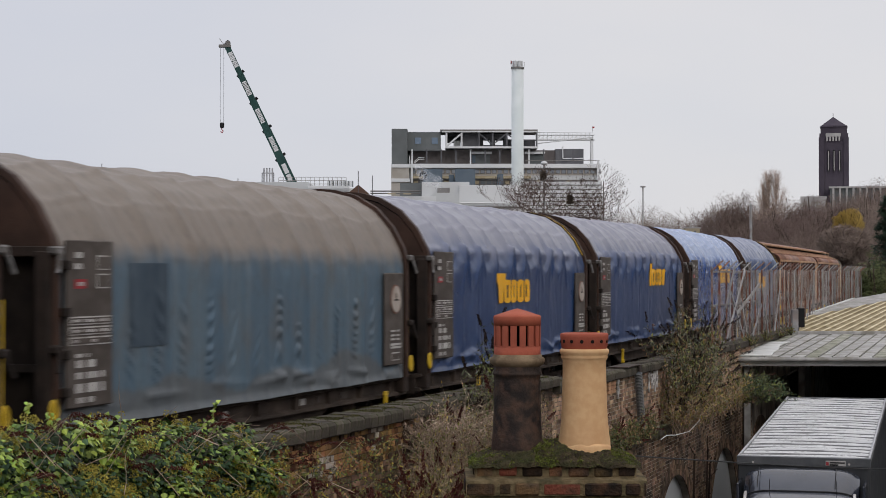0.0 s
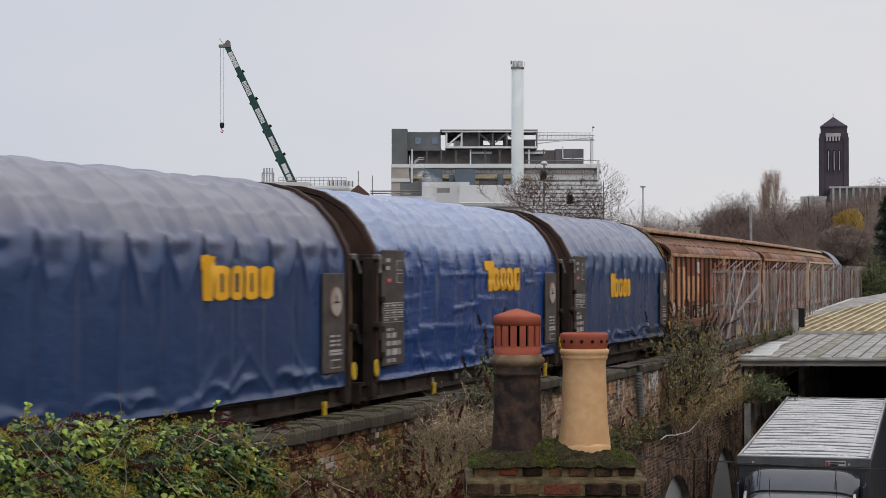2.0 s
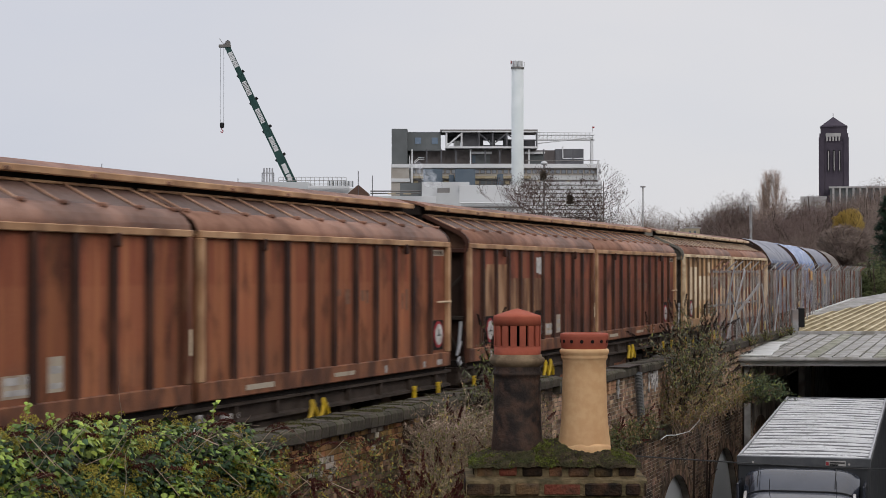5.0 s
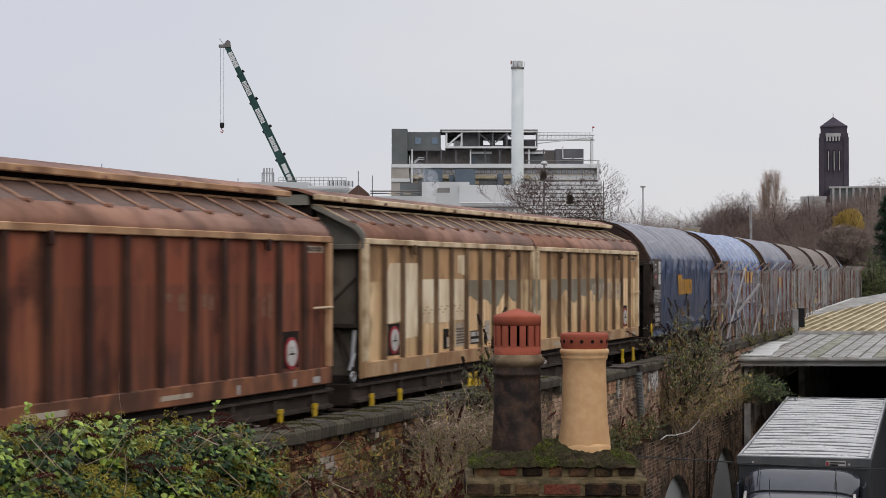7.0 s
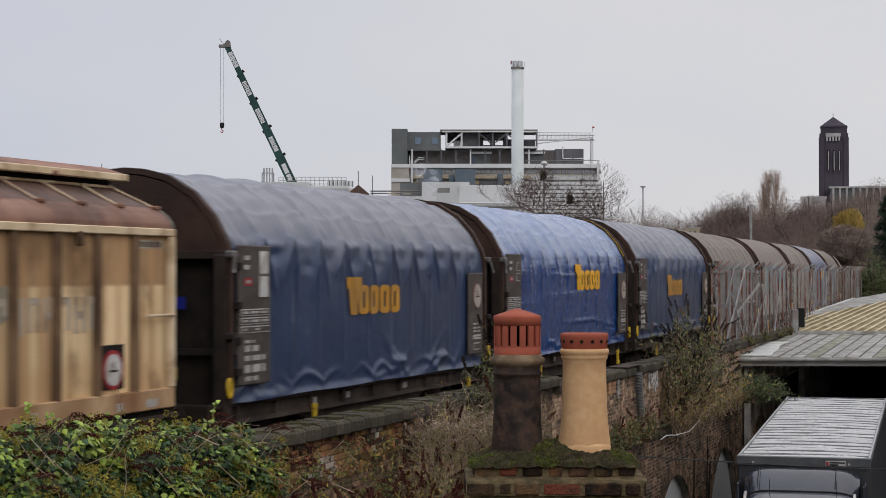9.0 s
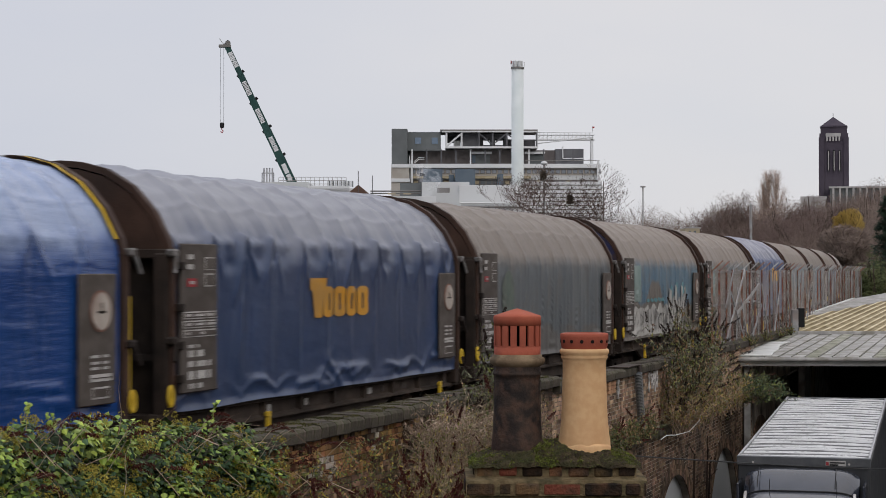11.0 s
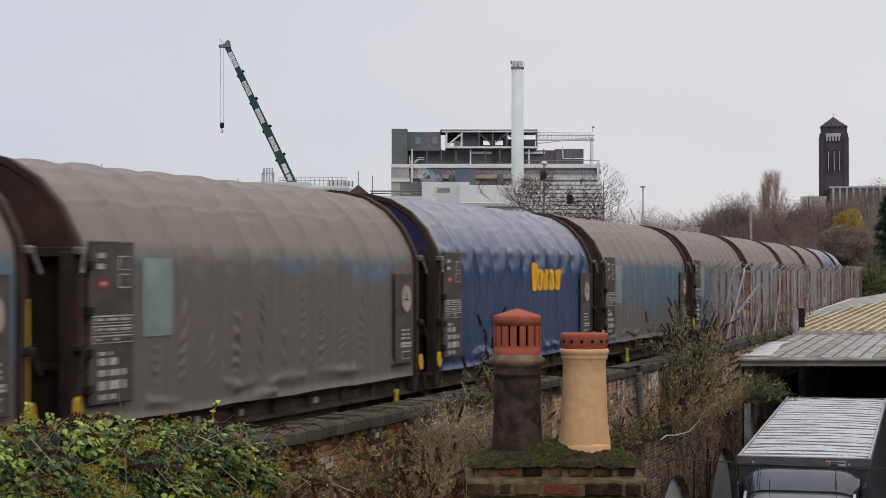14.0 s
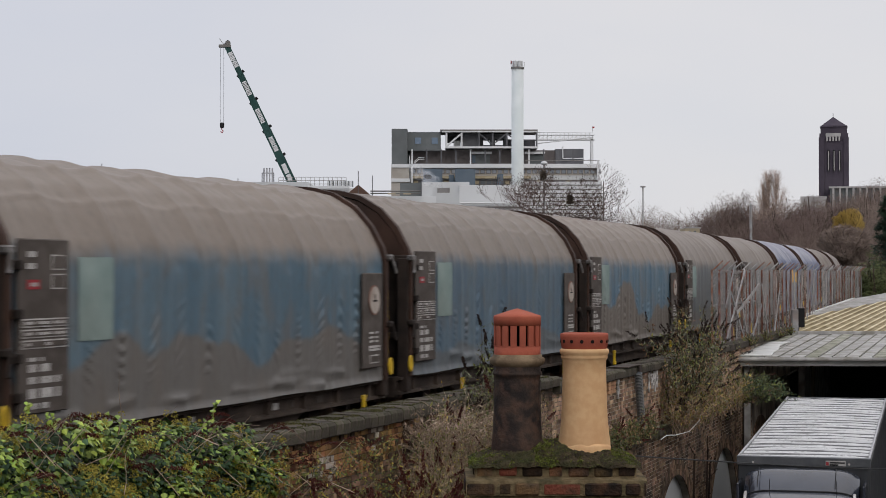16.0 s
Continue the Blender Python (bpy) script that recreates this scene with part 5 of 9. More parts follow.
        mark(w, "ghost_lines", "rust_line", [(RIBS[i] + 0.1 + 0.1 * k, RIBS[i] + 0.17 + 0.1 * k, 0.98 + 0.05 * ((k + i) % 3), 1.0 + 0.05 * ((k + i) % 3)) for i in (2, 3, 4) for k in range(6)], -1.404, 0.003)
    else:
        for x0, x1, z0, z1 in ((4.72, 4.88, 1.32, 1.42), (5.05, 5.25, 1.2, 1.42), (5.7, 5.84, 1.24, 1.4), (5.9, 6.02, 1.2, 1.4), (7.25, 7.34, 1.04, 1.4), (7.5, 7.58, 1.08, 1.34), (7.68, 7.8, 1.06, 1.4)):
            mark(w, "faded_lettering", "van_ghost", [(x0, x1, z0, z1)], -1.4, 0.003, "faint remains of pale lettering")
    # boards, papers and notices between the ribs
    dark = wall == "van_dark"
    mark(w, "vent_plate", "recess", [(-5.86, -5.6, 0.36, 0.7)], depth=0.02)
    mark(w, "vent_mark", "pale_mark", [(-5.72, -5.62, 0.38, 0.56)], -1.42)
    mark(w, "notice_board", "recess" if dark else "pale_mark", [(-5.17, -4.5, 0.37, 0.9 if dark else 0.78)])
    for z in (0.42, 0.52, 0.62):
        mark(w, "notice_line", "white" if dark else "frame_brown", [(-5.13, -4.54, z, z + 0.018)], -1.404)
        mark(w, "notice_text", "white" if dark else "frame_brown", [(-5.1 + 0.14 * k, -5.02 + 0.14 * k, z + 0.035, z + 0.075) for k in range(4)], -1.404)
    mark(w, "notice_board", "pale_mark" if not beige else "recess", [(-4.3, -3.74, 0.38, 0.62)])
    mark(w, "notice_text", "white", [(-4.25, -3.98, 0.52, 0.6), (-4.25, -3.8, 0.41, 0.47), (-3.9, -3.8, 0.52, 0.6)], -1.404)
    mark(w, "paper_notice", "pale_mark", [(-3.4, -3.08, 0.4, 0.78)])
    mark(w, "notice_text", "white", [(-3.36, -3.12, 0.6, 0.68), (-3.36, -3.12, 0.44, 0.5)], -1.404)
    mark(w, "paper_label", "cream" if beige else "paper", [(-5.03, -4.84, 1.66, 1.97), (-4.82, -4.66, 1.63, 1.98)], depth=0.006)
    mark(w, "stencil_plate", "pale_mark", [(8.98, 9.58, 1.95, 2.05)])
    mark(w, "stencil_text", "frame_brown", [(9.02 + 0.09 * k, 9.07 + 0.09 * k, 1.97, 2.03) for k in range(6)], -1.404)
    if not beige:
        mark(w, "torn_paper", "pale_mark", [(-7.85, -7.3, 0.42, 0.62), (-6.85, -6.6, 0.36, 0.56)], label="torn remains of a paper notice")
    for x, z in signs:
        part("sign_board", boxes([(x - 0.27, x + 0.27, -1.41, -1.4, F + 0.36, F + 0.86)]), "recess", w)
        dial(x, F + z, 0.225, -1.412, w, face="paper")
    mark(w, "sill_label", "white", [(-8.5, -8.42, 0.1, 0.24), (-6.9, -6.82, 0.1, 0.24), (6.6, 6.68, 0.1, 0.22), (8.4, 8.5, 0.1, 0.2), (9.1, 9.35, 0.11, 0.2)], -1.455)
    mark(w, "sill_mark", "pale_mark", [(1.45, 2.35, 0.14, 0.21), (4.5, 5.3, 0.15, 0.21)], -1.455)
    part("door_lever", rods([((9.05, -1.49, F + 1.17), (9.72, -1.49, F + 1.17), 0.018)]), "van_stay", w, "pale steel door lever")
    part("tag_strip", boxes([(-0.2, -0.16, -1.474, -1.468, F + 0.66, F + 0.98)]), "cream", w)
    part("end_lever", rods([((-h - 0.2, -1.3, F + 0.25), (-h - 0.12, -1.32, F + 0.8), 0.03), ((-h - 0.18, -1.34, F + 0.45), (-h - 0.3, -1.3, F + 0.2), 0.028)]), "steel", w, "grey steel coupling lever")
    bm = bmesh.new()
    ring(bm, -h - 0.22, -1.33, F + 0.1, 0.08, 0.07, 0.02)
    part("lever_loop", bm, "steel", w, "grey steel loop")
    handles(w, (-8.2, -h + 0.3, 8.0, h - 0.6))
    for x in (-4.55, 3.6):
        for dx in (0, 0.42):
            pts = [(x + dx + 0.3 * q / 8 + 0.05 * math.sin(q), -1.43, 0.7 + 0.3 * math.sin(math.pi * q / 8)) for q in range(9)]
            part("tie_hook", pipe(pts, 0.034), "yellow", w, "yellow curved tie-down hook")
    part("side_bracket", boxes([(-0.65, -0.57, -1.44, -1.4, 0.7, 1.0), (0.12, 0.2, -1.44, -1.4, 0.76, 1.06), (-0.57, 0.12, -1.44, -1.4, 0.84, 0.91)], 0.008), "white", w, "white painted bracket")
    part("frame_label", boxes([(1.0, 1.5, -1.33, -1.31, 0.93, 1.0)]), "white", w)
    part("side_plate", boxes([(-3.6, 4.2, -1.24, -1.2, 0.42, 0.88)]), "van_sill", w, "rust-brown underframe plate")
    for x in (-3.2, -2.0, 0.9, 2.1):
        part("brake_box", boxes([(x, x + 0.55, -1.3, -1.0, 0.5, 0.84)], 0.03), "frame_brown", w)
    WAGONS.append((w, u + h, 7.2))
    return w


van(-133.41, "van_red", "van_roof", "van_beam", 3, "bleached", ((-9.27, 0.66), (9.27, 0.62)), "long rust-red sliding-wall van with bleached panels")
van(-112.70, "van_dark", "van_roof", "van_beam", 5, "bleached_dark", ((-8.4, 0.6), (8.42, 0.56)), "long dark rust-brown sliding-wall van with streaked panels")
van(-91.75, "van_beige", "van_roof", "cream_beam", 7, "cream", ((-8.4, 0.6), (8.36, 0.58)), "long beige sliding-wall van stained with rust")


# ---- ground, viaduct and track ----
def sheet(name, fx, fy, fz, nx, ny, material, label="", kind="structure", smooth=True):
    verts = [(fx(i / nx, j / ny), fy(i / nx, j / ny), fz(i / nx, j / ny)) for i in range(nx + 1) for j in range(ny + 1)]
    faces = [(i * (ny + 1) + j, (i + 1) * (ny + 1) + j, (i + 1) * (ny + 1) + j + 1, i * (ny + 1) + j + 1) for i in range(nx) for j in range(ny)]
    ob = raw(name, verts, faces, material, smooth=smooth)
    return tagged(ob, label, kind=kind)


def slope(y):
    """Height of the yard, which rises gently away from the street."""
    return min(max((y - 32) * 0.0255, 0.0), 0.9)


def sweep(name, profile, s0, s1, step, material, parent=None, label="", smooth=False):
    """Pushes a closed outline of (lat, z) along the line from s0 to s1."""
    n = max(1, int(round((s1 - s0) / step)))
    k = len(profile)
    verts, faces = [], []
    for i in range(n + 1):
        s = s0 + (s1 - s0) * i / n
        verts += [track(s, a, z) for a, z in profile]
    for i in range(n):
        for j in range(k):
            faces.append((i * k + j, i * k + (j + 1) % k, (i + 1) * k + (j + 1) % k, (i + 1) * k + j))
    faces += [tuple(range(k)), tuple(reversed(range(n * k, n * k + k)))]
    return raw(name, verts, faces, material, parent, label, smooth)


gy = [-120, -20, 10, 32, 40, 50, 60, 68, 90, 160, 400, 1000, 2500, 4500]
sheet("ground", lambda a, b: -3500 + 7000 * a, lambda a, b: gy[round(b * (len(gy) - 1))], lambda a, b: slope(gy[round(b * (len(gy) - 1))]), 8, len(gy) - 1,
      "ground", "dark worn tarmac of the street and yard")

FACE = 3.45                 # near face of the viaduct, from the middle of the line
LEDGE = EYE - 3.33
CROWN = EYE - 4.45
ARCHES = [11.9 + 6.65 * k for k in range(-5, 14)]


def soffit(s):
    """Lower edge of the viaduct's face: the arch over an opening, the ground at a pier."""
    for c in ARCHES:
        d = abs(s - c)
        if d < 2.45:
            return max(-0.3, CROWN - 2.45 + math.sqrt(2.45 ** 2 - d * d))
    return -0.3


viaduct = tagged(empty("viaduct"), "old brown-brick railway viaduct with arches and parapet", "viaduct", kind="structure")
ss = [-42 + 0.175 * i for i in range(int(140 / 0.175))]
verts, faces = [], []
for s in ss:
    zb = soffit(s)
    verts += [track(s, FACE - 0.008, LEDGE), track(s, FACE - 0.008, zb), track(s, -7.0, zb), track(s, -7.0, LEDGE)]
for i in range(len(ss) - 1):
    for j in range(4):
        faces.append((i * 4 + j, i * 4 + (j + 1) % 4, i * 4 + 4 + (j + 1) % 4, i * 4 + 4 + j))
raw("arch_wall", verts, faces, "mortar_soot", viaduct, "sooty brick arches")
sweep("deck", [(-7.0, LEDGE), (FACE - 0.3, LEDGE), (FACE - 0.45, RAIL - 0.3), (-7.0, RAIL - 0.3)], -42, 420, 2, "ballast", viaduct, "gravel track bed")
sweep("string_course", [(FACE - 0.2, LEDGE - 0.1), (FACE + 0.09, LEDGE - 0.1), (FACE + 0.1, LEDGE + 0.03), (FACE - 0.2, LEDGE + 0.06)], -42, 100, 0.5, "stone", viaduct, "worn stone string course")
sweep("parapet_core", [(FACE - 0.36, LEDGE + 0.06), (FACE - 0.008, LEDGE + 0.03), (FACE - 0.008, EYE - 1.9), (FACE - 0.36, EYE - 1.9)], -42, 8.0, 1, "mortar_dark", viaduct)
sweep("parapet_core", [(FACE - 0.36, LEDGE + 0.06), (FACE - 0.008, LEDGE + 0.03), (FACE - 0.008, EYE - 2.02), (FACE - 0.36, EYE - 2.02)], 8.0, 110, 1, "mortar", viaduct)
for c in ARCHES[2:9]:
    part("arch_infill", boxes([(0, 4.9, -0.06, 0, 0, CROWN)]), "pale_clad", viaduct, "grey boarded arch front").matrix_world = \
        Matrix.Translation(track(c - 2.45, FACE - 0.22, 0)) @ Matrix.Rotation(math.pi / 2 - heading(c), 4, "Z")
    for q in range(6):
        part("infill_board", boxes([(0.0, 4.9, -0.012, 0, 0, 0.03)]), "shadow_gap", viaduct).matrix_world = \
            Matrix.Translation(track(c - 2.45, FACE - 0.2, 0.4 + 0.5 * q)) @ Matrix.Rotation(math.pi / 2 - heading(c), 4, "Z")
for lat in (-0.753, 0.753, -4.0, -2.5):
    sweep("rail", [(lat - 0.035, RAIL - 0.15), (lat + 0.035, RAIL - 0.15), (lat + 0.035, RAIL), (lat - 0.035, RAIL)], -42, 420, 1.5, "rail", viaduct)
# sleepers under the near line, joined: most are out of sight
verts, faces = [], []
for i in range(230):
    s = -40 + 0.65 * i
    b = len(verts)
    for ds in (-0.12, 0.12):
        for la in (-1.3, 1.3):
            for z in (RAIL - 0.3, RAIL - 0.15):
                verts.append(track(s + ds, la, z))
    faces += [(b, b + 1, b + 3, b + 2), (b + 4, b + 6, b + 7, b + 5), (b, b + 4, b + 5, b + 1), (b + 2, b + 3, b + 7, b + 6), (b + 1, b + 5, b + 7, b + 3)]
tagged(raw("sleepers", verts, faces, "stone", viaduct), kind="stuff")

# ribbed duct down the parapet
top, foot = track(14.05, FACE + 0.13, EYE - 1.98), track(14.4, FACE + 0.13, EYE - 3.1)
duct = part("ribbed_duct", rods([(top, foot, 0.068)], 12), "plastic", viaduct, "ribbed plastic duct")
for i in range(38):
    p = top.lerp(foot, (i + 0.3) / 38)
    part("duct_rib", rods([(p, p + (foot - top) * 0.011, 0.08)], 12), "duct_ring", duct)
part("duct_bracket", boxes([(-0.95, 0.25, -0.1, 0.3, -0.02, 0.0), (0.02, 0.25, -0.125, -0.1, -0.2, 0.0)], 0.004), "frame_brown", viaduct, "rusty bent cover plate over the coping").matrix_world = Matrix.Translation(track(14.1, FACE + 0.02, EYE - 1.825)) @ Matrix.Rotation(math.pi / 2 - heading(14), 4, "Z")

# ---- fence on the parapet ----
fence = tagged(empty("mesh_fence"), "tall rusty steel mesh fence with cranked posts along the parapet", "fence")
FB, FT = EYE - 1.86, EYE + 0.06
rnd = random.Random(4)
verts, faces = [], []
for dirn in (1, -1):
    s = 24.6 - 2
    while s < 108:
        a, b = (s, s + 1.9) if dirn > 0 else (s + 1.9, s)
        za, zb = FB, FT
        if min(a, b) > 24.5:
            for (p, q) in (((a, za), (b, zb)),):
                k = len(verts)
                wdt = 0.0085
                verts += [track(p[0] - wdt, 3.2, p[1]), track(p[0] + wdt, 3.2, p[1]), track(q[0] + wdt, 3.2, q[1]), track(q[0] - wdt, 3.2, q[1])]
                faces.append((k, k + 1, k + 2, k + 3))
        s += 0.09
tagged(raw("wire_mesh", verts, faces, "wire", fence, "grey chain-link mesh"), kind="stuff")


def bar(parent, name, material, s, ds, z0, z1, lat, w, d=0.04, dl=0.0):
    """A flat upright bar of the fence, leaning by ds."""
    a, b = track(s, lat, z0), track(s + ds, lat + dl, z1)
    t = (b - a).normalized()
    x = Vector((math.sin(heading(s)), math.cos(heading(s)), 0))
    y = t.cross(x).normalized()
    x = y.cross(t)
    bm = bmesh.new()
    vs = [bm.verts.new(p + x * sx * w / 2 + y * sy * d / 2) for p in (a, b) for sx in (-1, 1) for sy in (-1, 1)]
    for f in ((0, 1, 3, 2), (4, 6, 7, 5), (0, 4, 5, 1), (2, 3, 7, 6), (0, 2, 6, 4), (1, 5, 7, 3)):
        bm.faces.new([vs[i] for i in f])
    return part(name, bm, material, parent)


s = 24.7
k = 0
while s < 106:
    post = bar(fence, "fence_post", "rust" if rnd.random() < 0.55 else "galv", s, rnd.uniform(-0.15, 0.15), FB - 0.1, FT, 3.24, 0.05, 0.045)
    bar(post, "cranked_arm", "rust" if rnd.random() < 0.4 else "galv", s + 0.05, 0.25 + rnd.uniform(-0.1, 0.1), FT - 0.02, FT + 0.22, 3.24, 0.045, 0.03, 0.22)
    if k % 3 == 0 or s < 36:
        bar(fence, "pale", "rust" if rnd.random() < 0.35 else "galv", s + rnd.uniform(0.3, 0.8), rnd.uniform(-0.35, 0.35), FB - 0.05, FT - rnd.uniform(0, 0.8), 3.28, rnd.uniform(0.04, 0.08), 0.02)
    s += rnd.uniform(0.9, 1.9)
    k += 1
for a, b, z0, z1 in ((26.2, 29.5, 0.1, 1.9), (29.0, 27.0, 0.2, 1.3), (28.0, 32.5, 0.75, 1.5), (30.0, 28.8, 0.0, 1.1), (26.0, 27.6, 0.9, 2.0), (31.0, 33.0, 0.05, 0.9), (34.5, 33.0, 0.0, 1.5), (36, 37.4, 0.0, 1.3), (41, 39.5, 0, 1.2), (46, 47.5, 0, 1.4)):
    bar(fence, "loose_strut", "galv", a, b - a, FB + z0, FB + z1, 3.36, 0.1, 0.02)
for z in (0.98, 1.84):
    sweep("fence_rail", [(3.2, FB + z), (3.25, FB + z), (3.25, FB + z + 0.05), (3.2, FB + z + 0.05)], 24.6, 33.0, 1, "galv", fence)


# ---- the chimney stack with two pots ----
stack = tagged(empty("chimney_stack"), "mossy old brick chimney stack with crumbling mortar cap", "chimney")
CD = 11.7
CX = 0.703
part("stack_core", boxes([(CX - 0.5, CX + 0.5, CD + 0.02, CD + 0.57, 0.0, 6.385), (CX - 0.556, CX + 0.556, CD - 0.04, CD + 0.63, 6.206, 6.297)]), "lime", stack)
rnd = random.Random(8)


SOOTY = ("brick_soot", "brick_stack", "brick_soot", "brick_piece", "brick_stack", "brick_red")


def course(x0, x1, y0, y1, z0, z1, sizes, joint=0.01, pick=0):
    """One course of worn bricks: a run along the front and headers back along both ends."""
    x = x0
    i = 0
    while x < x1 - 0.03:
        w = min(sizes[i % len(sizes)] * rnd.uniform(0.95, 1.05), x1 - x)
        j = rnd.uniform(-0.008, 0.004)
        part("brick", boxes([(x + joint / 2, x + w - joint / 2, y0 + j, y0 + 0.1, z0 + rnd.uniform(0, 0.008), z1 - rnd.uniform(0, 0.01))], 0.01), SOOTY[(i * 5 + pick) % 6], stack)
        x += w
        i += 1
    for xs in ((x0, x0 + 0.1), (x1 - 0.1, x1)):
        y = y0 + 0.11
        while y < y1 - 0.03:
            e = min(y + 0.215, y1)
            part("brick", boxes([(xs[0] + rnd.uniform(0, 0.004), xs[1] - rnd.uniform(0, 0.004), y, e - 0.012, z0, z1 - rnd.uniform(0, 0.006))], 0.008), "brick_stack", stack)
            y = e


H = [0.215, 0.105, 0.215, 0.215, 0.105, 0.22]
part("mortar_bed", boxes([(CX - 0.505, CX + 0.505, CD + 0.006, CD + 0.59, 6.3, 6.388), (CX - 0.56, CX + 0.56, CD - 0.052, CD + 0.64, 6.208, 6.292)]), "lime", stack, "pale ochre mortar")
course(CX - 0.515, CX + 0.515, CD, CD + 0.6, 6.316, 6.394, [0.15, 0.15, 0.16, 0.13, 0.17], 0.034, 0)
verts, faces = [], []
n = 80
for i in range(n + 1):
    x = CX - 0.56 + 1.125 * i / n
    w = 0.008 * noise.noise(Vector((x * 13, 0, 5)))
    verts += [(x, CD - 0.056 + w, 6.284), (x, CD - 0.05 + w, 6.302 + 0.6 * w), (x, CD + 0.0, 6.316 + 0.5 * w), (x, CD + 0.64, 6.316), (x, CD + 0.64, 6.284)]
for i in range(n):
    faces += [(i * 5 + k, i * 5 + (k + 1) % 5, i * 5 + 5 + (k + 1) % 5, i * 5 + 5 + k) for k in range(5)]
faces += [(0, 1, 2, 3, 4), tuple(n * 5 + k for k in (4, 3, 2, 1, 0))]
raw("mortar_ledge", verts, faces, "lime", stack, "pale crumbling mortar ledge")
course(CX - 0.57, CX + 0.57, CD - 0.06, CD + 0.65, 6.206, 6.29, [0.21, 0.1, 0.18, 0.27, 0.26, 0.12], 0.024, 2)
part("mortar_ledge", boxes([(CX - 0.54, CX + 0.54, CD - 0.03, CD + 0.62, 6.177, 6.206)], 0.004), "lime", stack)
for q in range(4):
    course(CX - 0.51, CX + 0.51, CD, CD + 0.58, 6.177 - 0.08 * (q + 1), 6.177 - 0.08 * q - 0.01, H, 0.012, q)
# mortar cap: a lumpy mound, thick with moss
def cap_z(x, y, a, b):
    """Height of the mortar cap: a broad mound, steep at its broken rim."""
    e = (abs(a) ** 6 + abs(b) ** 6) ** (1 / 6)
    z = 6.386 + 0.122 * (1 - max(0, min(1, (e - 0.42) / 0.6)) ** 1.2)
    rough = 0.012 * noise.noise(Vector((x * 9, y * 9, 1))) + 0.016 * abs(noise.noise(Vector((x * 34, y * 34, 4)))) + 0.012 * abs(noise.noise(Vector((x * 75, y * 75, 2))))
    skirt = max(0, max(abs(a), abs(b)) - 0.955) * (0.3 + 0.4 * noise.noise(Vector((x * 9, y * 9, 6))))
    return z + rough - skirt


verts, faces = [], []
nx, ny = 190, 100
for i in range(nx + 1):
    for j in range(ny + 1):
        a, b = i / nx * 2 - 1, j / ny * 2 - 1
        x, y = CX + a * 0.54, CD + 0.3 + b * 0.325
        z = cap_z(x, y, a, b)
        verts.append((x + 0.012 * noise.noise(Vector((x * 14, y * 14, 9))), y + 0.012 * noise.noise(Vector((x * 16, y * 14, 3))), z))
faces = [(i * (ny + 1) + j, (i + 1) * (ny + 1) + j, (i + 1) * (ny + 1) + j + 1, i * (ny + 1) + j + 1) for i in range(nx) for j in range(ny)]
raw("mortar_cap", verts, faces, "moss", stack, "mortar cap overgrown with moss", smooth=True)
# moss tufts on the cap
verts, faces = [], []
for k in range(26000):
    a, b = rnd.uniform(-1, 1), rnd.uniform(-1, 1)
    x, y = CX + a * 0.54, CD + 0.3 + b * 0.325
    if noise.noise(Vector((x * 7, y * 7, 2.2))) + 0.5 * noise.noise(Vector((x * 25, y * 25, 7))) < 0.2 and rnd.random() < 0.9:
        continue
    z = cap_z(x, y, a, b) - 0.002
    h = rnd.uniform(0.004, 0.013)
    d = rnd.uniform(0, 6.28)
    v = Vector((math.cos(d), math.sin(d), 0)) * 0.0045
    o = Vector((x, y, z))
    lean = Vector((rnd.uniform(-1, 1), rnd.uniform(-1, 1), 0)) * 0.012
    n = len(verts)
    verts += [o - v, o + v, o + lean + Vector((0, 0, h))]
    faces.append((n, n + 1, n + 2))
M["moss_tuft"] = leafy("moss_tuft", (0.042, 0.056, 0.009), (0.11, 0.128, 0.02))
tagged(raw("moss", verts, faces, "moss_tuft", stack, "green moss tufts"), kind="stuff")


def turned(name, profile, x, y, z, material, parent, label="", n=48):
    v, f = lathe(profile, n)
    ob = raw(name, v, f, material, parent, label, smooth=True)
    ob.location = (x, y, z)
    return ob


# stained pot with a slotted terracotta cowl
x, y, z0 = 0.474, 11.95, 6.469
pot = tagged(empty("chimney_pot"), "soot-blackened chimney pot with slotted terracotta cowl", "chimney pot", "chimney pots")
turned("pot_body", [(0.168, -0.04), (0.165, 0.03), (0.155, 0.14), (0.15, 0.3), (0.148, 0.44), (0.148, 0.47), (0.158, 0.476), (0.158, 0.49), (0.149, 0.5), (0.149, 0.535)], x, y, z0, "pot_black", pot, "soot-blackened clay body")
turned("pot_collar", [(0.149, 0.53), (0.165, 0.542), (0.176, 0.56), (0.175, 0.58), (0.158, 0.59), (0.155, 0.605), (0.12, 0.607)], x, y, z0, "pot_collar", pot, "weathered buff collar")
# near-black core behind the staves paints the shade in the slots
cowl = turned("cowl_core", [(0.085, 0.6), (0.085, 0.83)], x, y, z0, "hole", pot)
cw = turned("cowl", [(0.149, 0.605), (0.149, 0.66), (0.135, 0.66)], x, y, z0, "terracotta", pot, "terracotta cowl with upright slots")
turned("cowl_top", [(0.133, 0.79), (0.151, 0.79), (0.152, 0.845), (0.149, 0.852), (0.1, 0.868), (0.05, 0.885), (0.0, 0.898)], 0, 0, 0, "terracotta", cw)
ns = 16
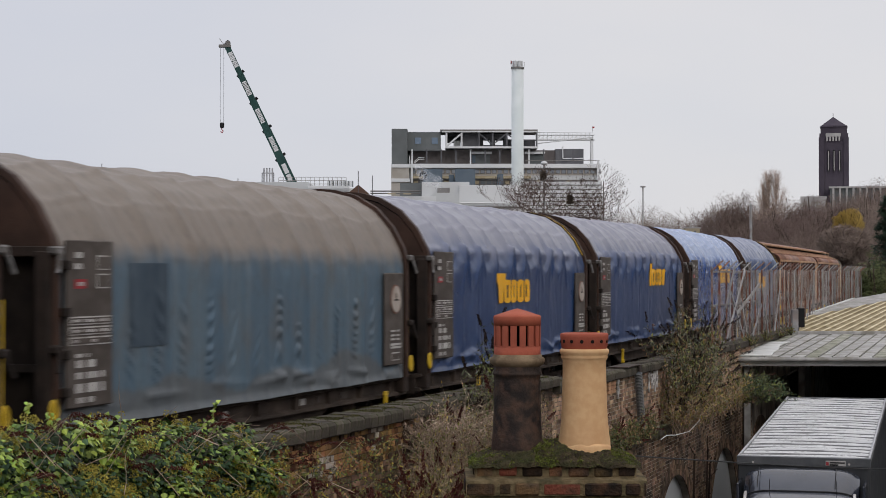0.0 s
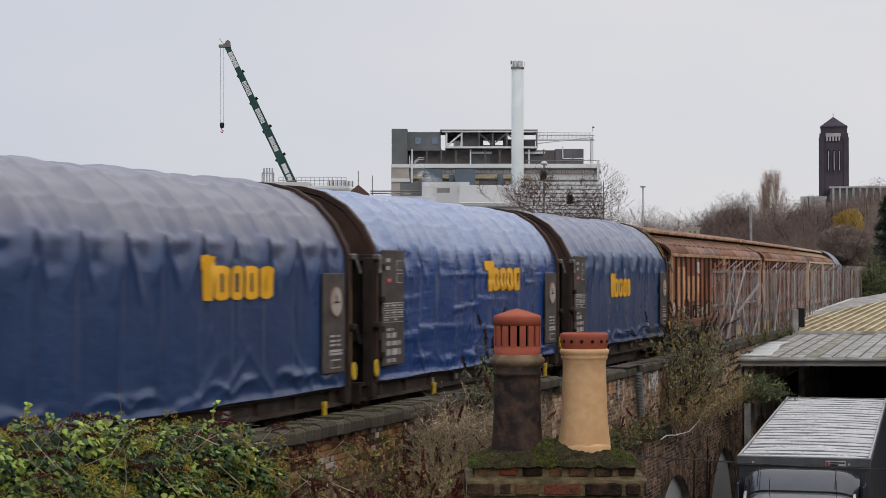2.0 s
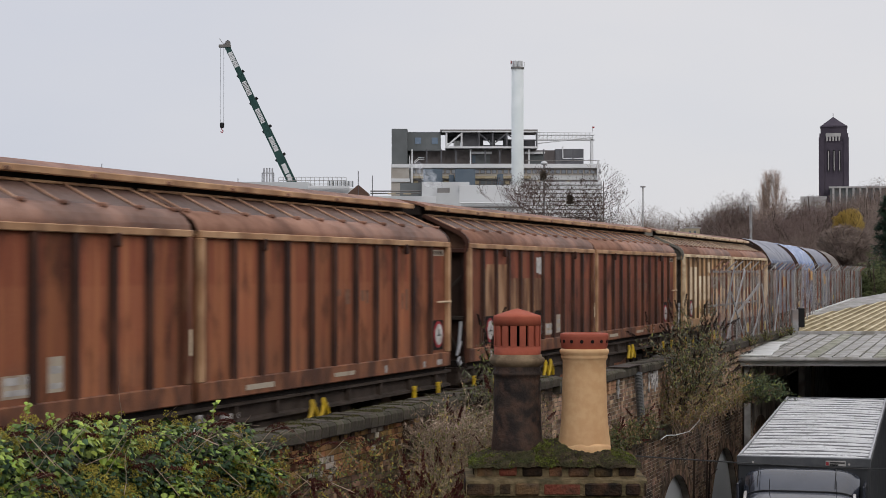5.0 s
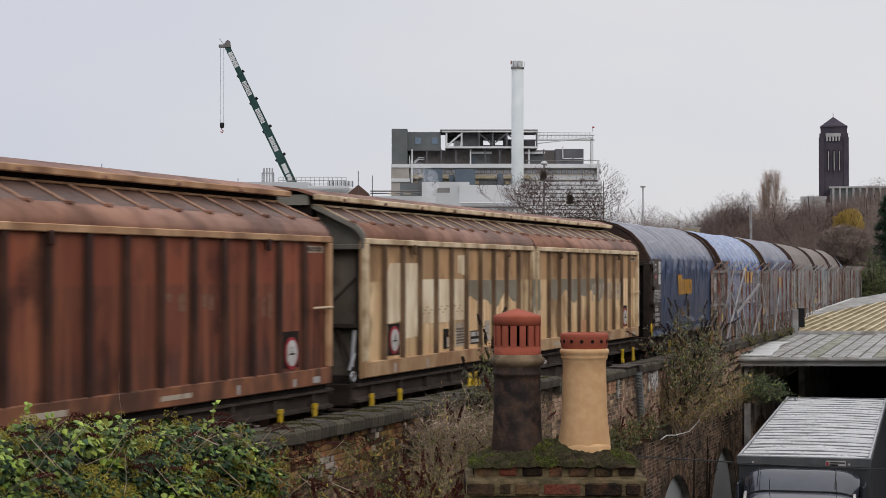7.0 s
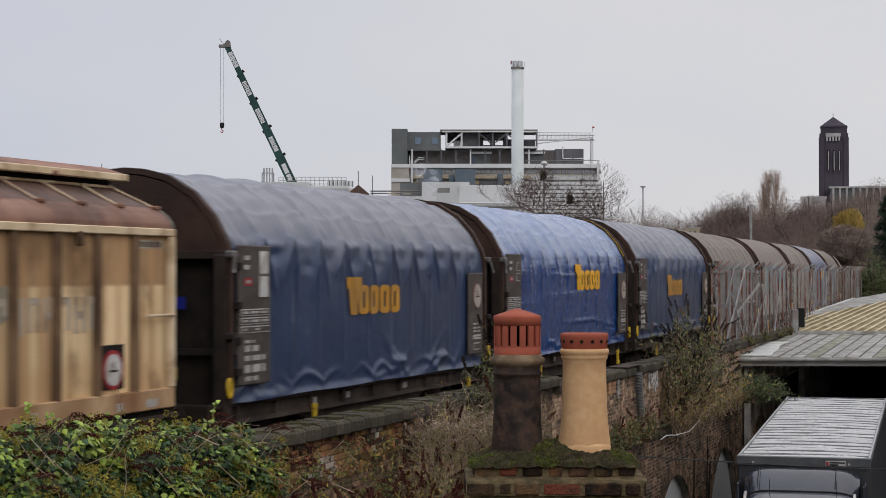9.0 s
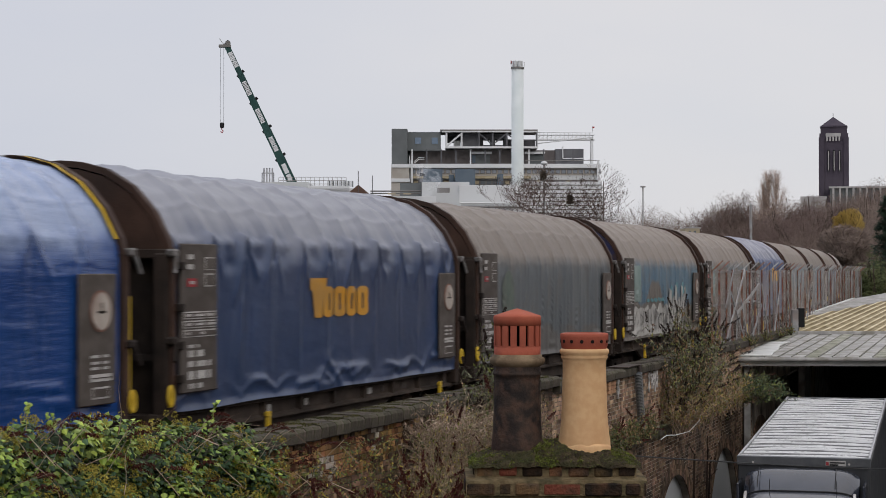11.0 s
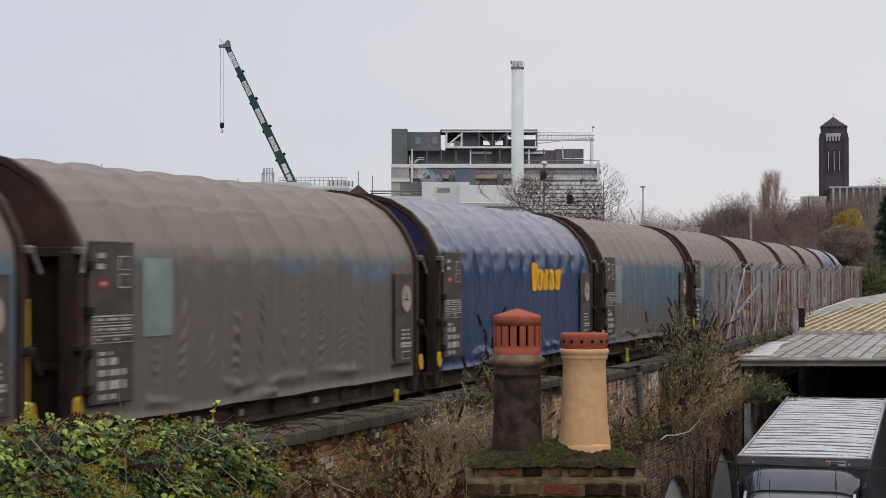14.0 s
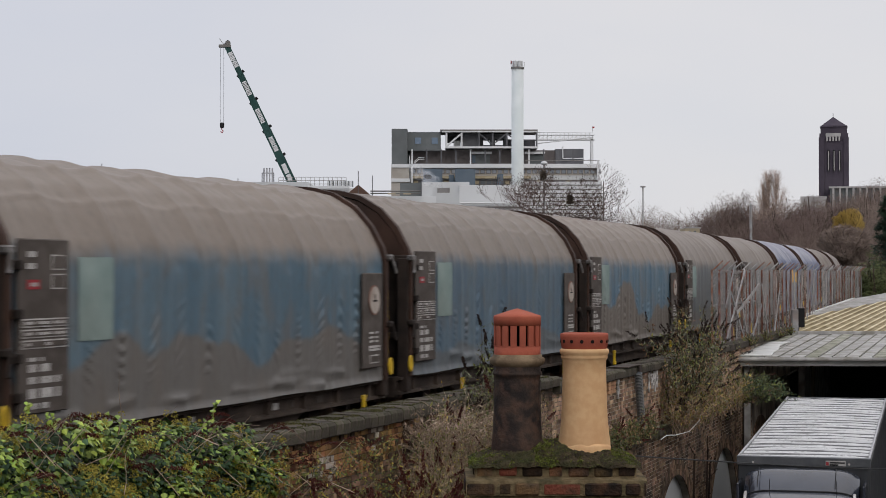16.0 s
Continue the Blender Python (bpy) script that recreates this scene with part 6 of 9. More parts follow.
for i in range(ns):
    bm = bmesh.new()
    a0, a1 = 2 * math.pi * (i + 0.16) / ns, 2 * math.pi * (i + 0.84) / ns
    ring = []
    for z in (0.655, 0.795):
        row = []
        for t in range(4):
            a = a0 + (a1 - a0) * t / 3
            row.append(bm.verts.new((0.15 * math.cos(a), 0.15 * math.sin(a), z)))
        for t in range(3, -1, -1):
            a = a0 + (a1 - a0) * t / 3
            row.append(bm.verts.new((0.128 * math.cos(a), 0.128 * math.sin(a), z)))
        ring.append(row)
    for t in range(8):
        bm.faces.new((ring[0][t], ring[0][(t + 1) % 8], ring[1][(t + 1) % 8], ring[1][t]))
    part("cowl_stave", bm, "terracotta", cw)

# cream pot with a red pierced insert
x, z0 = 0.902, 6.494
pot = tagged(empty("chimney_pot"), "cream clay chimney pot with a pierced red insert", "chimney pot", "chimney pots")
turned("pot_body", [(0.166, -0.03), (0.165, 0.03), (0.157, 0.08), (0.149, 0.16), (0.143, 0.3), (0.139, 0.45), (0.138, 0.54), (0.146, 0.555), (0.15, 0.562), (0.147, 0.572), (0.15, 0.58), (0.157, 0.592), (0.158, 0.606), (0.15, 0.616), (0.13, 0.618)], x, y, z0, "pot_cream", pot, "smooth cream clay body")
verts, faces = [], []
for i in range(60):
    a = 2 * math.pi * i / 60
    r = 0.161 + 0.008 * (0.5 + noise.noise(Vector((math.cos(a) * 1.6, math.sin(a) * 1.6, 3)))) + (0.008 if -1.4 < a - 2 * math.pi < -0.4 else 0)
    top = 0.012 + 0.02 * noise.noise(Vector((math.cos(a) * 2, math.sin(a) * 2, 8)))
    verts += [(x + q * math.cos(a), y + q * math.sin(a), z0 + h) for q, h in ((r + 0.004, -0.04), (r + 0.003, top - 0.012), (r - 0.003, top), (r - 0.03, top + 0.014))]
faces = [(i * 4 + k, (i + 1) % 60 * 4 + k, (i + 1) % 60 * 4 + k + 1, i * 4 + k + 1) for i in range(60) for k in range(3)]
raw("mortar_lip", verts, faces, "pot_cream", pot, "lip of buff mortar round the foot", smooth=True)
ins = turned("pot_insert", [(0.136, 0.61), (0.146, 0.625), (0.154, 0.69), (0.154, 0.708), (0.146, 0.716), (0.1, 0.716), (0.09, 0.65)], x, y, z0, "terracotta", pot, "red terracotta insert with round holes")
# near-black plugs, slightly proud, stand for the shaded holes
for i in range(14):
    a = 2 * math.pi * i / 14 - 1.75
    d = Vector((math.cos(a), math.sin(a), 0))
    part("vent_hole", rods([(d * 0.13 + Vector((0, 0, 0.665)), d * 0.1535 + Vector((0, 0, 0.665)), 0.0115)], 10), "hole", ins)


# ---- lorry beneath the viaduct ----
def lorry():
    w = tagged(empty("box_lorry"), "dark grey box lorry with ribbed white roof beside the viaduct", "lorry")
    half, L, top = 1.245, 12.6, 3.9
    part("box_body", boxes([(-half, half, 0, L, 1.0, top - 0.05)], 0.03), "truck_side", w, "dark grey box body")
    # roof of thin sheet, painted dark as shade, with paler raised cross ribs
    verts, faces = [], []
    n = 88
    for i in range(n + 1):
        y = 0.1 + (L - 0.2) * i / n
        for j in range(13):
            a = j / 6 - 1
            verts.append((a * (half - 0.05), y, top - 0.03 + 0.025 * (1 - a * a) + 0.01 * noise.noise(Vector((a * 2, y * 1.3, 0)))))
    for i in range(n):
        for j in range(12):
            faces.append((i * 13 + j, i * 13 + j + 1, i * 13 + 14 + j, i * 13 + 13 + j))
    raw("box_roof", verts, faces, "truck_roof_shade", w, "translucent white roof sheet, painted dark for shade and grime between ribs", smooth=True)
    for k in range(23):
        y0 = 0.3 + k * (L - 0.6) / 22
        tall = 0.021 + 0.004 * (k % 3)
        wide = 0.118 + 0.02 * (k % 2)
        verts, faces = [], []
        sec = [(-wide, -0.005), (-wide * 0.75, tall * 0.55), (-wide * 0.4, tall * 0.92), (0, tall), (wide * 0.4, tall * 0.92), (wide * 0.75, tall * 0.55), (wide, -0.005)]
        for j in range(13):
            a = j / 6 - 1
            bow = 0.1 * noise.noise(Vector((a * 1.1, k * 2.1, 0))) + 0.04 * noise.noise(Vector((a * 4, k * 1.3, 7)))
            verts += [(a * (half - 0.04), y0 + dy + bow, top - 0.03 + 0.025 * (1 - a * a) + dz * (1 + 0.9 * noise.noise(Vector((a * 2.2, k * 1.7, 4))))) for dy, dz in sec]
        for j in range(12):
            for q in range(6):
                faces.append((j * 7 + q, j * 7 + q + 1, j * 7 + 8 + q, j * 7 + 7 + q))
        raw("roof_rib", verts, faces, "truck_roof", w, "", smooth=True)
    for sx in (-1, 1):
        part("roof_rail", boxes([(*sorted((sx * (half + 0.012), sx * (half - 0.035))), 0, L, top - 0.12, top + 0.02)], 0.01), "steel", w)
    f = part("front_frame", boxes([(-half - 0.02, half + 0.02, -0.04, 0.08, top - 0.165, top + 0.015)], 0.012), "truck_frame", w, "grey metal front frame")
    part("back_frame", boxes([(-half - 0.02, half + 0.02, L - 0.06, L + 0.03, top - 0.2, top + 0.015)], 0.012), "truck_frame", w)
    for sx in (-0.95, 0.86):
        bm = bmesh.new()
        rod(bm, (sx, -0.04, top - 0.1), (sx, -0.06, top - 0.1), 0.022, n=12)
        part("marker_lamp", bm, "white", f, "small white marker lamp")
    part("maker_plate", boxes([(0.42, 0.8, -0.05, -0.042, top - 0.14, top - 0.04)]), "white", f, "small maker's plate, plain bars")
    part("plate_bar", boxes([(0.5, 0.78, -0.056, -0.05, top - 0.09, top - 0.065), (0.5, 0.66, -0.056, -0.05, top - 0.135, top - 0.105)]), "black", f)
    part("plate_mark", boxes([(0.43, 0.48, -0.056, -0.05, top - 0.13, top - 0.065)]), "red", f)
    for sx, y in ((-1, 2.0), (1, 2.0), (-1, 9.5), (1, 9.5), (-1, 10.7), (1, 10.7)):
        bm = bmesh.new()
        rod(bm, (sx * 0.85, y, 0.5), (sx * 1.18, y, 0.5), 0.5, n=24)
        part("wheel", bm, "black", w)
    part("chassis", boxes([(-0.45, 0.45, -2.0, L, 0.7, 1.0)]), "black", w)
    # cab with a raked wind deflector
    cab = part("cab", boxes([(-1.2, 1.2, -2.25, -0.35, 0.55, 2.95)], 0.12), "cab_paint", w, "dark grey metallic cab")
    part("windscreen", boxes([(-1.05, 1.05, -2.27, -2.24, 1.75, 2.6)]), "glass", cab)
    part("sun_visor", boxes([(-1.1, 1.1, -2.5, -2.2, 2.62, 2.8)], 0.03), "glass", cab, "smoked sun visor")
    prof = [(-2.1, 2.72), (-2.05, 2.95), (-1.9, 3.1), (-1.5, 3.26), (-1.15, 3.35), (-0.98, 3.375), (-0.93, 3.365), (-0.9, 3.385), (-0.86, 3.44), (-0.75, 3.545), (-0.62, 3.64), (-0.5, 3.705), (-0.4, 3.74), (-0.34, 3.7), (-0.32, 3.3)]
    verts, faces = [], []
    nv = 28
    for y, z in prof:
        for q in range(nv + 1):
            a = q / nv * 2 - 1
            verts.append((a * 1.07, y + 0.2 * abs(a) ** 5, z - 0.16 * abs(a) ** 6))
    for i in range(len(prof) - 1):
        for q in range(nv):
            faces.append((i * (nv + 1) + q, i * (nv + 1) + q + 1, (i + 1) * (nv + 1) + q + 1, (i + 1) * (nv + 1) + q))
    raw("wind_deflector", verts, faces, "cab_paint", cab, "curved dark glossy wind deflector", smooth=True)
    for sx in (-0.8, 0.64):
        part("deflector_seam", pipe([(sx, y - 0.004, z + 0.004) for y, z in prof[8:13]], 0.009, 5), "black", cab)
    part("roof_joint", pipe([(a * 1.07, -0.925 + 0.2 * abs(a) ** 5, 3.38 - 0.16 * abs(a) ** 6) for a in (q / 10 - 1 for q in range(21))], 0.02, 5), "black", cab)
    for sx in (-1, 1):
        part("side_fin", boxes([(*sorted((sx * 1.14, sx * 1.19)), -0.9, -0.1, 1.2, 3.5)], 0.015), "cab_paint", cab)
        part("mirror", boxes([(*sorted((sx * 1.25, sx * 1.45)), -2.35, -2.2, 1.9, 2.5)], 0.03), "black", cab)
        part("door_window", boxes([(*sorted((sx * 1.19, sx * 1.21)), -2.0, -1.0, 1.7, 2.5)]), "glass", cab)
        part("lamp_bar", rods([((sx * 1.0, -1.5, 3.12), (sx * 1.0, -1.05, 3.36), 0.03)]), "white", cab, "white lamp bar")
    for sx in (-0.92, -0.55, 0.68):
        part("aerial", rods([((sx, -1.1, 3.3), (sx, -1.12, 3.62), 0.006)], 5), "black", cab)
    return w


tilt = math.atan2(0.32, 12.7)
lorry().matrix_world = Matrix.Translation((6.93, 36.0, 0.14)) @ Matrix.Rotation(-radians(14.7), 4, "Z") @ Matrix.Rotation(tilt, 4, "X")

# ---- shed roofs beside the viaduct ----
shed = tagged(empty("open_shed"), "open-fronted shed with grey sheet roof against the viaduct", "shed")
E1, E2 = 5.296, 5.56


def wall_x(y):
    """Where the viaduct's face stands at depth y."""
    lo, hi = -30.0, 150.0
    for _ in range(40):
        mid = (lo + hi) / 2
        if track(mid, FACE + 0.12).y < y:
            lo = mid
        else:
            hi = mid
    return track(lo, FACE + 0.12).x


part("fascia", boxes([(7.822, 24, 49.9, 50.05, 5.084, 5.265)], 0.02), "shed_white", shed, "white painted fascia board")
part("eaves_beam", boxes([(7.943, 24, 50.05, 50.25, 5.084, 5.205)]), "shed_grey", shed)
for i in range(44):
    x0, x1 = 7.822 + i * 0.36, 7.822 + (i + 1) * 0.36 - 0.012
    a = [Vector((x0, 49.75, E1)), Vector((x1, 49.75, E1)), Vector((x1 + 3.2, 60, E2)), Vector((x0 + 3.2, 60, E2))]
    bm = bmesh.new()
    lo = [bm.verts.new(p) for p in a]
    hi = [bm.verts.new(p + Vector((0, 0, 0.035 + 0.006 * (i % 3)))) for p in a]
    bm.faces.new(hi)
    bm.faces.new(lo[::-1])
    for j in range(4):
        bm.faces.new((lo[j], lo[(j + 1) % 4], hi[(j + 1) % 4], hi[j]))
    sh = part("roof_sheet", bm, "shed_grey" if i % 5 else "shed_mossy", shed)
    part("roof_batten", rods([(a[0] + Vector((0, 0, 0.045)), a[3] + Vector((0, 0, 0.045)), 0.02)], 6), "shed_seam", sh)
bm = bmesh.new()
low = [bm.verts.new((x, y, 5.35 + 0.0257 * (y - 49.75))) for x, y in ((7.84, 49.8), (8.75, 49.8), (9.0, 51.0), (9.35, 52.2), (9.7, 53.9), (10.3, 55.6), (9.65, 55.6))]
high = [bm.verts.new(v.co + Vector((0, 0, 0.03))) for v in low]
bm.faces.new(high)
bm.faces.new(low[::-1])
for i in range(7):
    bm.faces.new((low[i], low[(i + 1) % 7], high[(i + 1) % 7], high[i]))
part("flashing", bm, "shed_white", shed, "pale lead flashing against the viaduct")
part("gutter", rods([((7.822, 49.7, E1 - 0.02), (24, 49.7, E1 - 0.02), 0.05)]), "shed_grey", shed)
for x, y in ((8.173, 50.3),):
    part("post", boxes([(x - 0.09, x + 0.09, y, y + 0.18, 0.3, 5.114)], 0.01), "shed_grey", shed, "grey steel post")
# near-black walls and roof added to keep the shed's inside dark
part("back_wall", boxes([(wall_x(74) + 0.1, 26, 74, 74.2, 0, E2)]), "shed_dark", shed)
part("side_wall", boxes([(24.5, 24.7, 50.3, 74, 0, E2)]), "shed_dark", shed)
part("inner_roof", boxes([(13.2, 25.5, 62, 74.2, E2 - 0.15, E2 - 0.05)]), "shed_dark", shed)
part("flue_box", boxes([(11.199, 11.398, 60, 60.3, 5.56, 6.393)], 0.02), "galv", shed, "grey metal flue")
part("flue_side", boxes([(11.416, 11.616, 60.1, 60.4, 5.813, 6.429)], 0.02), "shed_dark", shed)

# ochre ribbed roof of the long shed: its ribs climb away from the gutter, over a grey upper slope
barn = tagged(empty("long_shed"), "long shed with ochre ribbed sheet roof beside the railway", "shed")
GZ, RISE, RUN = 5.67, 0.03, 0.34
OUT = [(11.38, 60.0), (17.5, 60.0), (23.8, 85.2), (21.0, 85.2), (13.28, 68.6)]     # outline of the ribbed slope, from above


def slope_z(y):
    return GZ + RISE * (y - 60.0)


def clipped(x0):
    """The stretch of a rib's line from (x0, 60) that lies over the outline."""
    ts = []
    for (ax, ay), (bx, by) in zip(OUT, OUT[1:] + OUT[:1]):
        # x0 + RUN t, 60 + t against the edge
        den = (bx - ax) - RUN * (by - ay)
        if abs(den) < 1e-9:
            continue
        q = (x0 - ax + RUN * (ay - 60.0)) / den
        if 0 <= q <= 1:
            ts.append(ay + (by - ay) * q - 60.0)
    return (min(ts), max(ts)) if len(ts) > 1 and max(ts) - min(ts) > 0.05 else None


bm = bmesh.new()
up = [bm.verts.new((x, y, slope_z(y))) for x, y in OUT]
dn = [bm.verts.new((x, y, slope_z(y) - 0.06)) for x, y in OUT]
bm.faces.new(up)
bm.faces.new(dn[::-1])
for i in range(5):
    bm.faces.new((dn[i], dn[(i + 1) % 5], up[(i + 1) % 5], up[i]))
part("ribbed_roof", bm, "shed_ochre_shade", barn, "ochre sheet roof, grime and shade painted between its ribs")
# rib sides take the shaded tone, crest strips the lit one
for k in range(-16, 18):
    for name, tone, span, lift in (("roof_rib", "shed_ochre_shade", ((0.0, 0.0), (0.04, 0.034), (0.2, 0.034), (0.24, 0.0)), 0.004), ("rib_crest", "shed_ochre", ((0.045, 0.034), (0.06, 0.038), (0.18, 0.038), (0.195, 0.034)), 0.006)):
        ends = []
        for w, h in span:
            x0 = 11.4 + 0.34 * k + w * 0.68
            t = clipped(x0)
            if t:
                ends.append([(x0 + RUN * q, 60 + q, slope_z(60 + q) + h + lift) for q in t])
        if len(ends) < 4:
            continue
        bm = bmesh.new()
        e = [[bm.verts.new(r[j]) for r in ends] for j in (0, 1)]
        for j in range(3):
            bm.faces.new((e[0][j], e[0][j + 1], e[1][j + 1], e[1][j]))
        bm.faces.new(e[0][::-1])
        bm.faces.new(e[1])
        part(name, bm, tone, barn)
part("gutter_board", boxes([(11.36, 17.6, 59.92, 59.99, GZ - 0.07, GZ + 0.03)], 0.008), "shed_grey", barn, "grey gutter board")


def slab(name, corners, thick, material, label=""):
    bm = bmesh.new()
    vs = [bm.verts.new(v) for v in corners] + [bm.verts.new((v[0], v[1], v[2] - thick)) for v in corners]
    k = len(corners)
    bm.faces.new(vs[:k])
    bm.faces.new(vs[k:][::-1])
    for i in range(k):
        bm.faces.new((vs[i], vs[k + i], vs[k + (i + 1) % k], vs[(i + 1) % k]))
    return part(name, bm, material, barn, label)


slab("upper_roof", [(13.24, 68.6, 5.95), (21.0, 85.2, 6.46), (26.0, 95.0, 6.7), (23.4, 95.0, 6.69), (18.7, 85.0, 6.39)], 0.07, "shed_grey", "weathered grey upper roof slope")
slab("verge_board", [(13.2, 68.5, 6.0), (18.72, 84.9, 6.42), (18.62, 85.1, 6.42), (13.1, 68.7, 6.0)], 0.12, "shed_white", "pale verge board")
slab("long_wall", [(11.4, 60.05, 5.6), (13.3, 68.6, 5.85), (18.7, 85.0, 6.3), (18.9, 85.0, 6.3), (13.5, 68.6, 5.85), (11.6, 60.05, 5.6)], 5.5, "shed_grey")
# near-black to match the painted shade inside the open shed
slab("end_wall", [(11.6, 60.05, 5.6), (17.5, 60.05, 5.6), (17.5, 60.2, 5.6), (11.6, 60.2, 5.6)], 0.6, "shed_dark")

# slack cable across the yard
verts, faces = [], []
for k in range(29):
    q = k / 28
    o = Vector((1.236 + 7.914 * q, 12 + 17 * q, 6.42 - 1.76 * q - 0.1 * math.sin(math.pi * q)))
    verts += [o + Vector((-0.8 * math.cos(a), 0.6 * math.cos(a), math.sin(a))) * 0.0055 for a in (i * math.pi / 3 for i in range(6))]
faces = [(k * 6 + i, k * 6 + (i + 1) % 6, k * 6 + 6 + (i + 1) % 6, k * 6 + 6 + i) for k in range(28) for i in range(6)]
tagged(raw("cable", verts, faces, "black"), "thin black overhead cable across the yard", "cable")


# ---- unseen plain walls beside and behind the yard, added to darken reflections ----
for name, x0, x1, y0, y1, z in (("wall_east", 36.0, 36.5, -50.0, 104.0, 12.0), ("wall_south", -40.0, 36.0, -22.5, -22.0, 11.0)):
    part(name, boxes([(x0, x1, y0, y1, -0.2, z)]), "brick", None)
    tagged(bpy.data.objects[name], "unseen plain brick wall added to darken reflections", "wall", kind="structure")

# ---- hospital, flue, crane and tower beyond the railway ----
def block(name, x0, x1, y0, y1, z0, z1, material, parent, label=""):
    return part(name, boxes([(x0, x1, y0, y1, z0, z1)]), material, parent, label)


hosp = tagged(empty("hospital_block"), "large hospital block with grey cladding and open rooftop steelwork", "building")
D = 300.0
block("stair_tower", -8.245, -5.708, D, D + 14, 0, 30.56, "grey_clad", hosp, "grey clad stair tower")
block("tower_base", -8.291, -5.436, D - 0.3, D + 2, 0, 24.852, "beige_wall", hosp)
for y in (291, 316):
    block("pale_band", -8.336, -5.255, D - 0.5, D - 0.3, 24.308 - (0.0 if y == 291 else 2.3), 24.852 - (0.0 if y == 291 else 2.3), "white_clad", hosp)
block("plant_box", -5.708, -0.362, D + 1, D + 14, 27.117, 30.107, "grey_clad", hosp, "grey clad plant room")
for x in (734, 764):
    block("window", -4.53 + (0.0 if x == 734 else 2.72), -3.534 + (0.0 if x == 734 else 2.72), D + 0.9, D + 1, 28.204, 29.201, "pane_blue", hosp)
block("upper_storey", -5.436, 22.742, D + 3, D + 14, 24.852, 27.298, "wall_brown", hosp, "dark recessed upper storey")
for x in range(12):
    block("column", -5.074 + x * 2.35, -5.074 + x * 2.35 + 0.22, D + 0.6, D + 0.9, 24.852, 27.298, "dark_clad" if x % 4 else "white_clad", hosp)
for x in (0.0, 8.6):
    block("canopy", 4.621 + x, 7.883 + x, D + 2.2, D + 3, 26.664, 27.026, "white_clad", hosp)
    block("lift_door", 5.255 + x, 7.611 + x, D + 2.9, D + 3, 25.033, 26.573, "grey_clad", hosp)
block("door_blue", 4.712, 5.255, D + 2.9, D + 3, 25.214, 26.483, "slate_clad", hosp)
st = part("stair", rods([((-4.621, D + 1.5, 25.123), (-3.896, D + 1.5, 25.758), 0.07), ((-3.896, D + 1.5, 25.758), (-2.99, D + 1.5, 25.758), 0.07), ((-4.621, D + 1.5, 25.395), (-3.896, D + 1.5, 26.029), 0.05), ((-3.896, D + 1.5, 26.029), (-2.99, D + 1.5, 26.029), 0.05)], 5), "white_clad", hosp)
# open steel frame on the roof
block("roof_beam", -0.453, 15.222, D + 0.4, D + 9, 30.197, 30.469, "shadow_gap", hosp, "roof slab on open steel frame")
block("roof_edge", -0.181, 15.041, D + 0.2, D + 0.5, 30.016, 30.197, "white_clad", hosp)
block("floor_edge", 0.362, 15.222, D + 0.2, D + 9, 27.479, 27.751, "white_clad", hosp)
bars = [(790, 262, 790, 232), (817, 262, 817, 233), (790, 259, 817, 236), (848, 260, 848, 233), (872, 260, 872, 233), (897, 260, 897, 233), (924, 260, 924, 233), (950, 260, 950, 233), (848, 236, 872, 256), (872, 256, 897, 236), (897, 236, 924, 256), (924, 248, 950, 248), (790, 233, 780, 230)]
for a, b, c, d in bars:
    wide = 0.16 if a in (790, 817) and c in (790, 817) else 0.15 if a == c else 0.12
    part("steel_member", rods([(((a - 784) * 0.0906, D + 0.5, EYE + (481.4 - b) * 0.0906), ((c - 784) * 0.0906, D + 0.5, EYE + (481.4 - d) * 0.0906), wide)], 6), "white_clad" if wide > 0.155 else "dark_clad", hosp)
block("plant_wall", 3.081, 5.799, D + 2, D + 8, 27.751, 30.016, "dark_clad", hosp)
block("plant_wall", 5.799, 10.51, D + 4, D + 8, 29.201, 30.016, "dark_clad", hosp)
for x in (5.799, 7.702, 9.876):
    block("plant_wall", x, x + 0.75, D + 4, D + 8, 27.751, 29.201, "dark_clad", hosp)
block("plant_wall", 5.799, 10.51, D + 4.2, D + 8, 27.751, 28.204, "dark_clad", hosp)
block("plant_wall", 0.634, 3.081, D + 6, D + 8, 28.838, 30.016, "dark_clad", hosp)
block("plant_unit", 1.722, 2.809, D + 3, D + 5, 27.751, 28.838, "pale_clad", hosp)
block("plant_wall", 10.239, 15.041, D + 5, D + 8, 27.751, 29.201, "dark_clad", hosp)
# gantry to the helicopter deck
for z0, z1 in ((241, 243), (249, 251)):
    block("gantry", 15.222, 24.555, D + 3, D + 4, 29.835 - 0.1 - (0.0 if z0 == 241 else 0.85), 29.835 + (0.0 if z0 == 241 else -0.75), "white_clad", hosp)
for k in range(14):
    x = 15.222 + k * 0.66
    part("gantry_brace", rods([((x, D + 3, 29.02), (x + 0.66, D + 3, 29.835), 0.06)], 4), "white_clad", hosp)
part("gantry_truss", rods([((15.222, D + 3, 30.197), (24.283, D + 3, 30.107), 0.05), ((15.222, D + 3, 28.385), (24.101, D + 3, 29.382), 0.08)], 5), "pale_clad", hosp)
for k in range(13):
    x = 15.584 + k * 0.68
    part("gantry_post", rods([((x, D + 3, 28.838), (x, D + 3, 30.197), 0.035)], 4), "pale_clad", hosp)
block("gantry_leg", 23.92, 24.373, D + 3, D + 4, 24.036, 29.473, "white_clad", hosp, "white steel leg")
part("wind_vane", rods([((24.283, D + 3, 30.197), (24.283, D + 3, 31.194), 0.05)], 5), "shadow_gap", hosp)
block("wind_sock", 24.192, 24.555, D + 3, D + 3.2, 30.922, 31.149, "red", hosp, "small red wind sock")
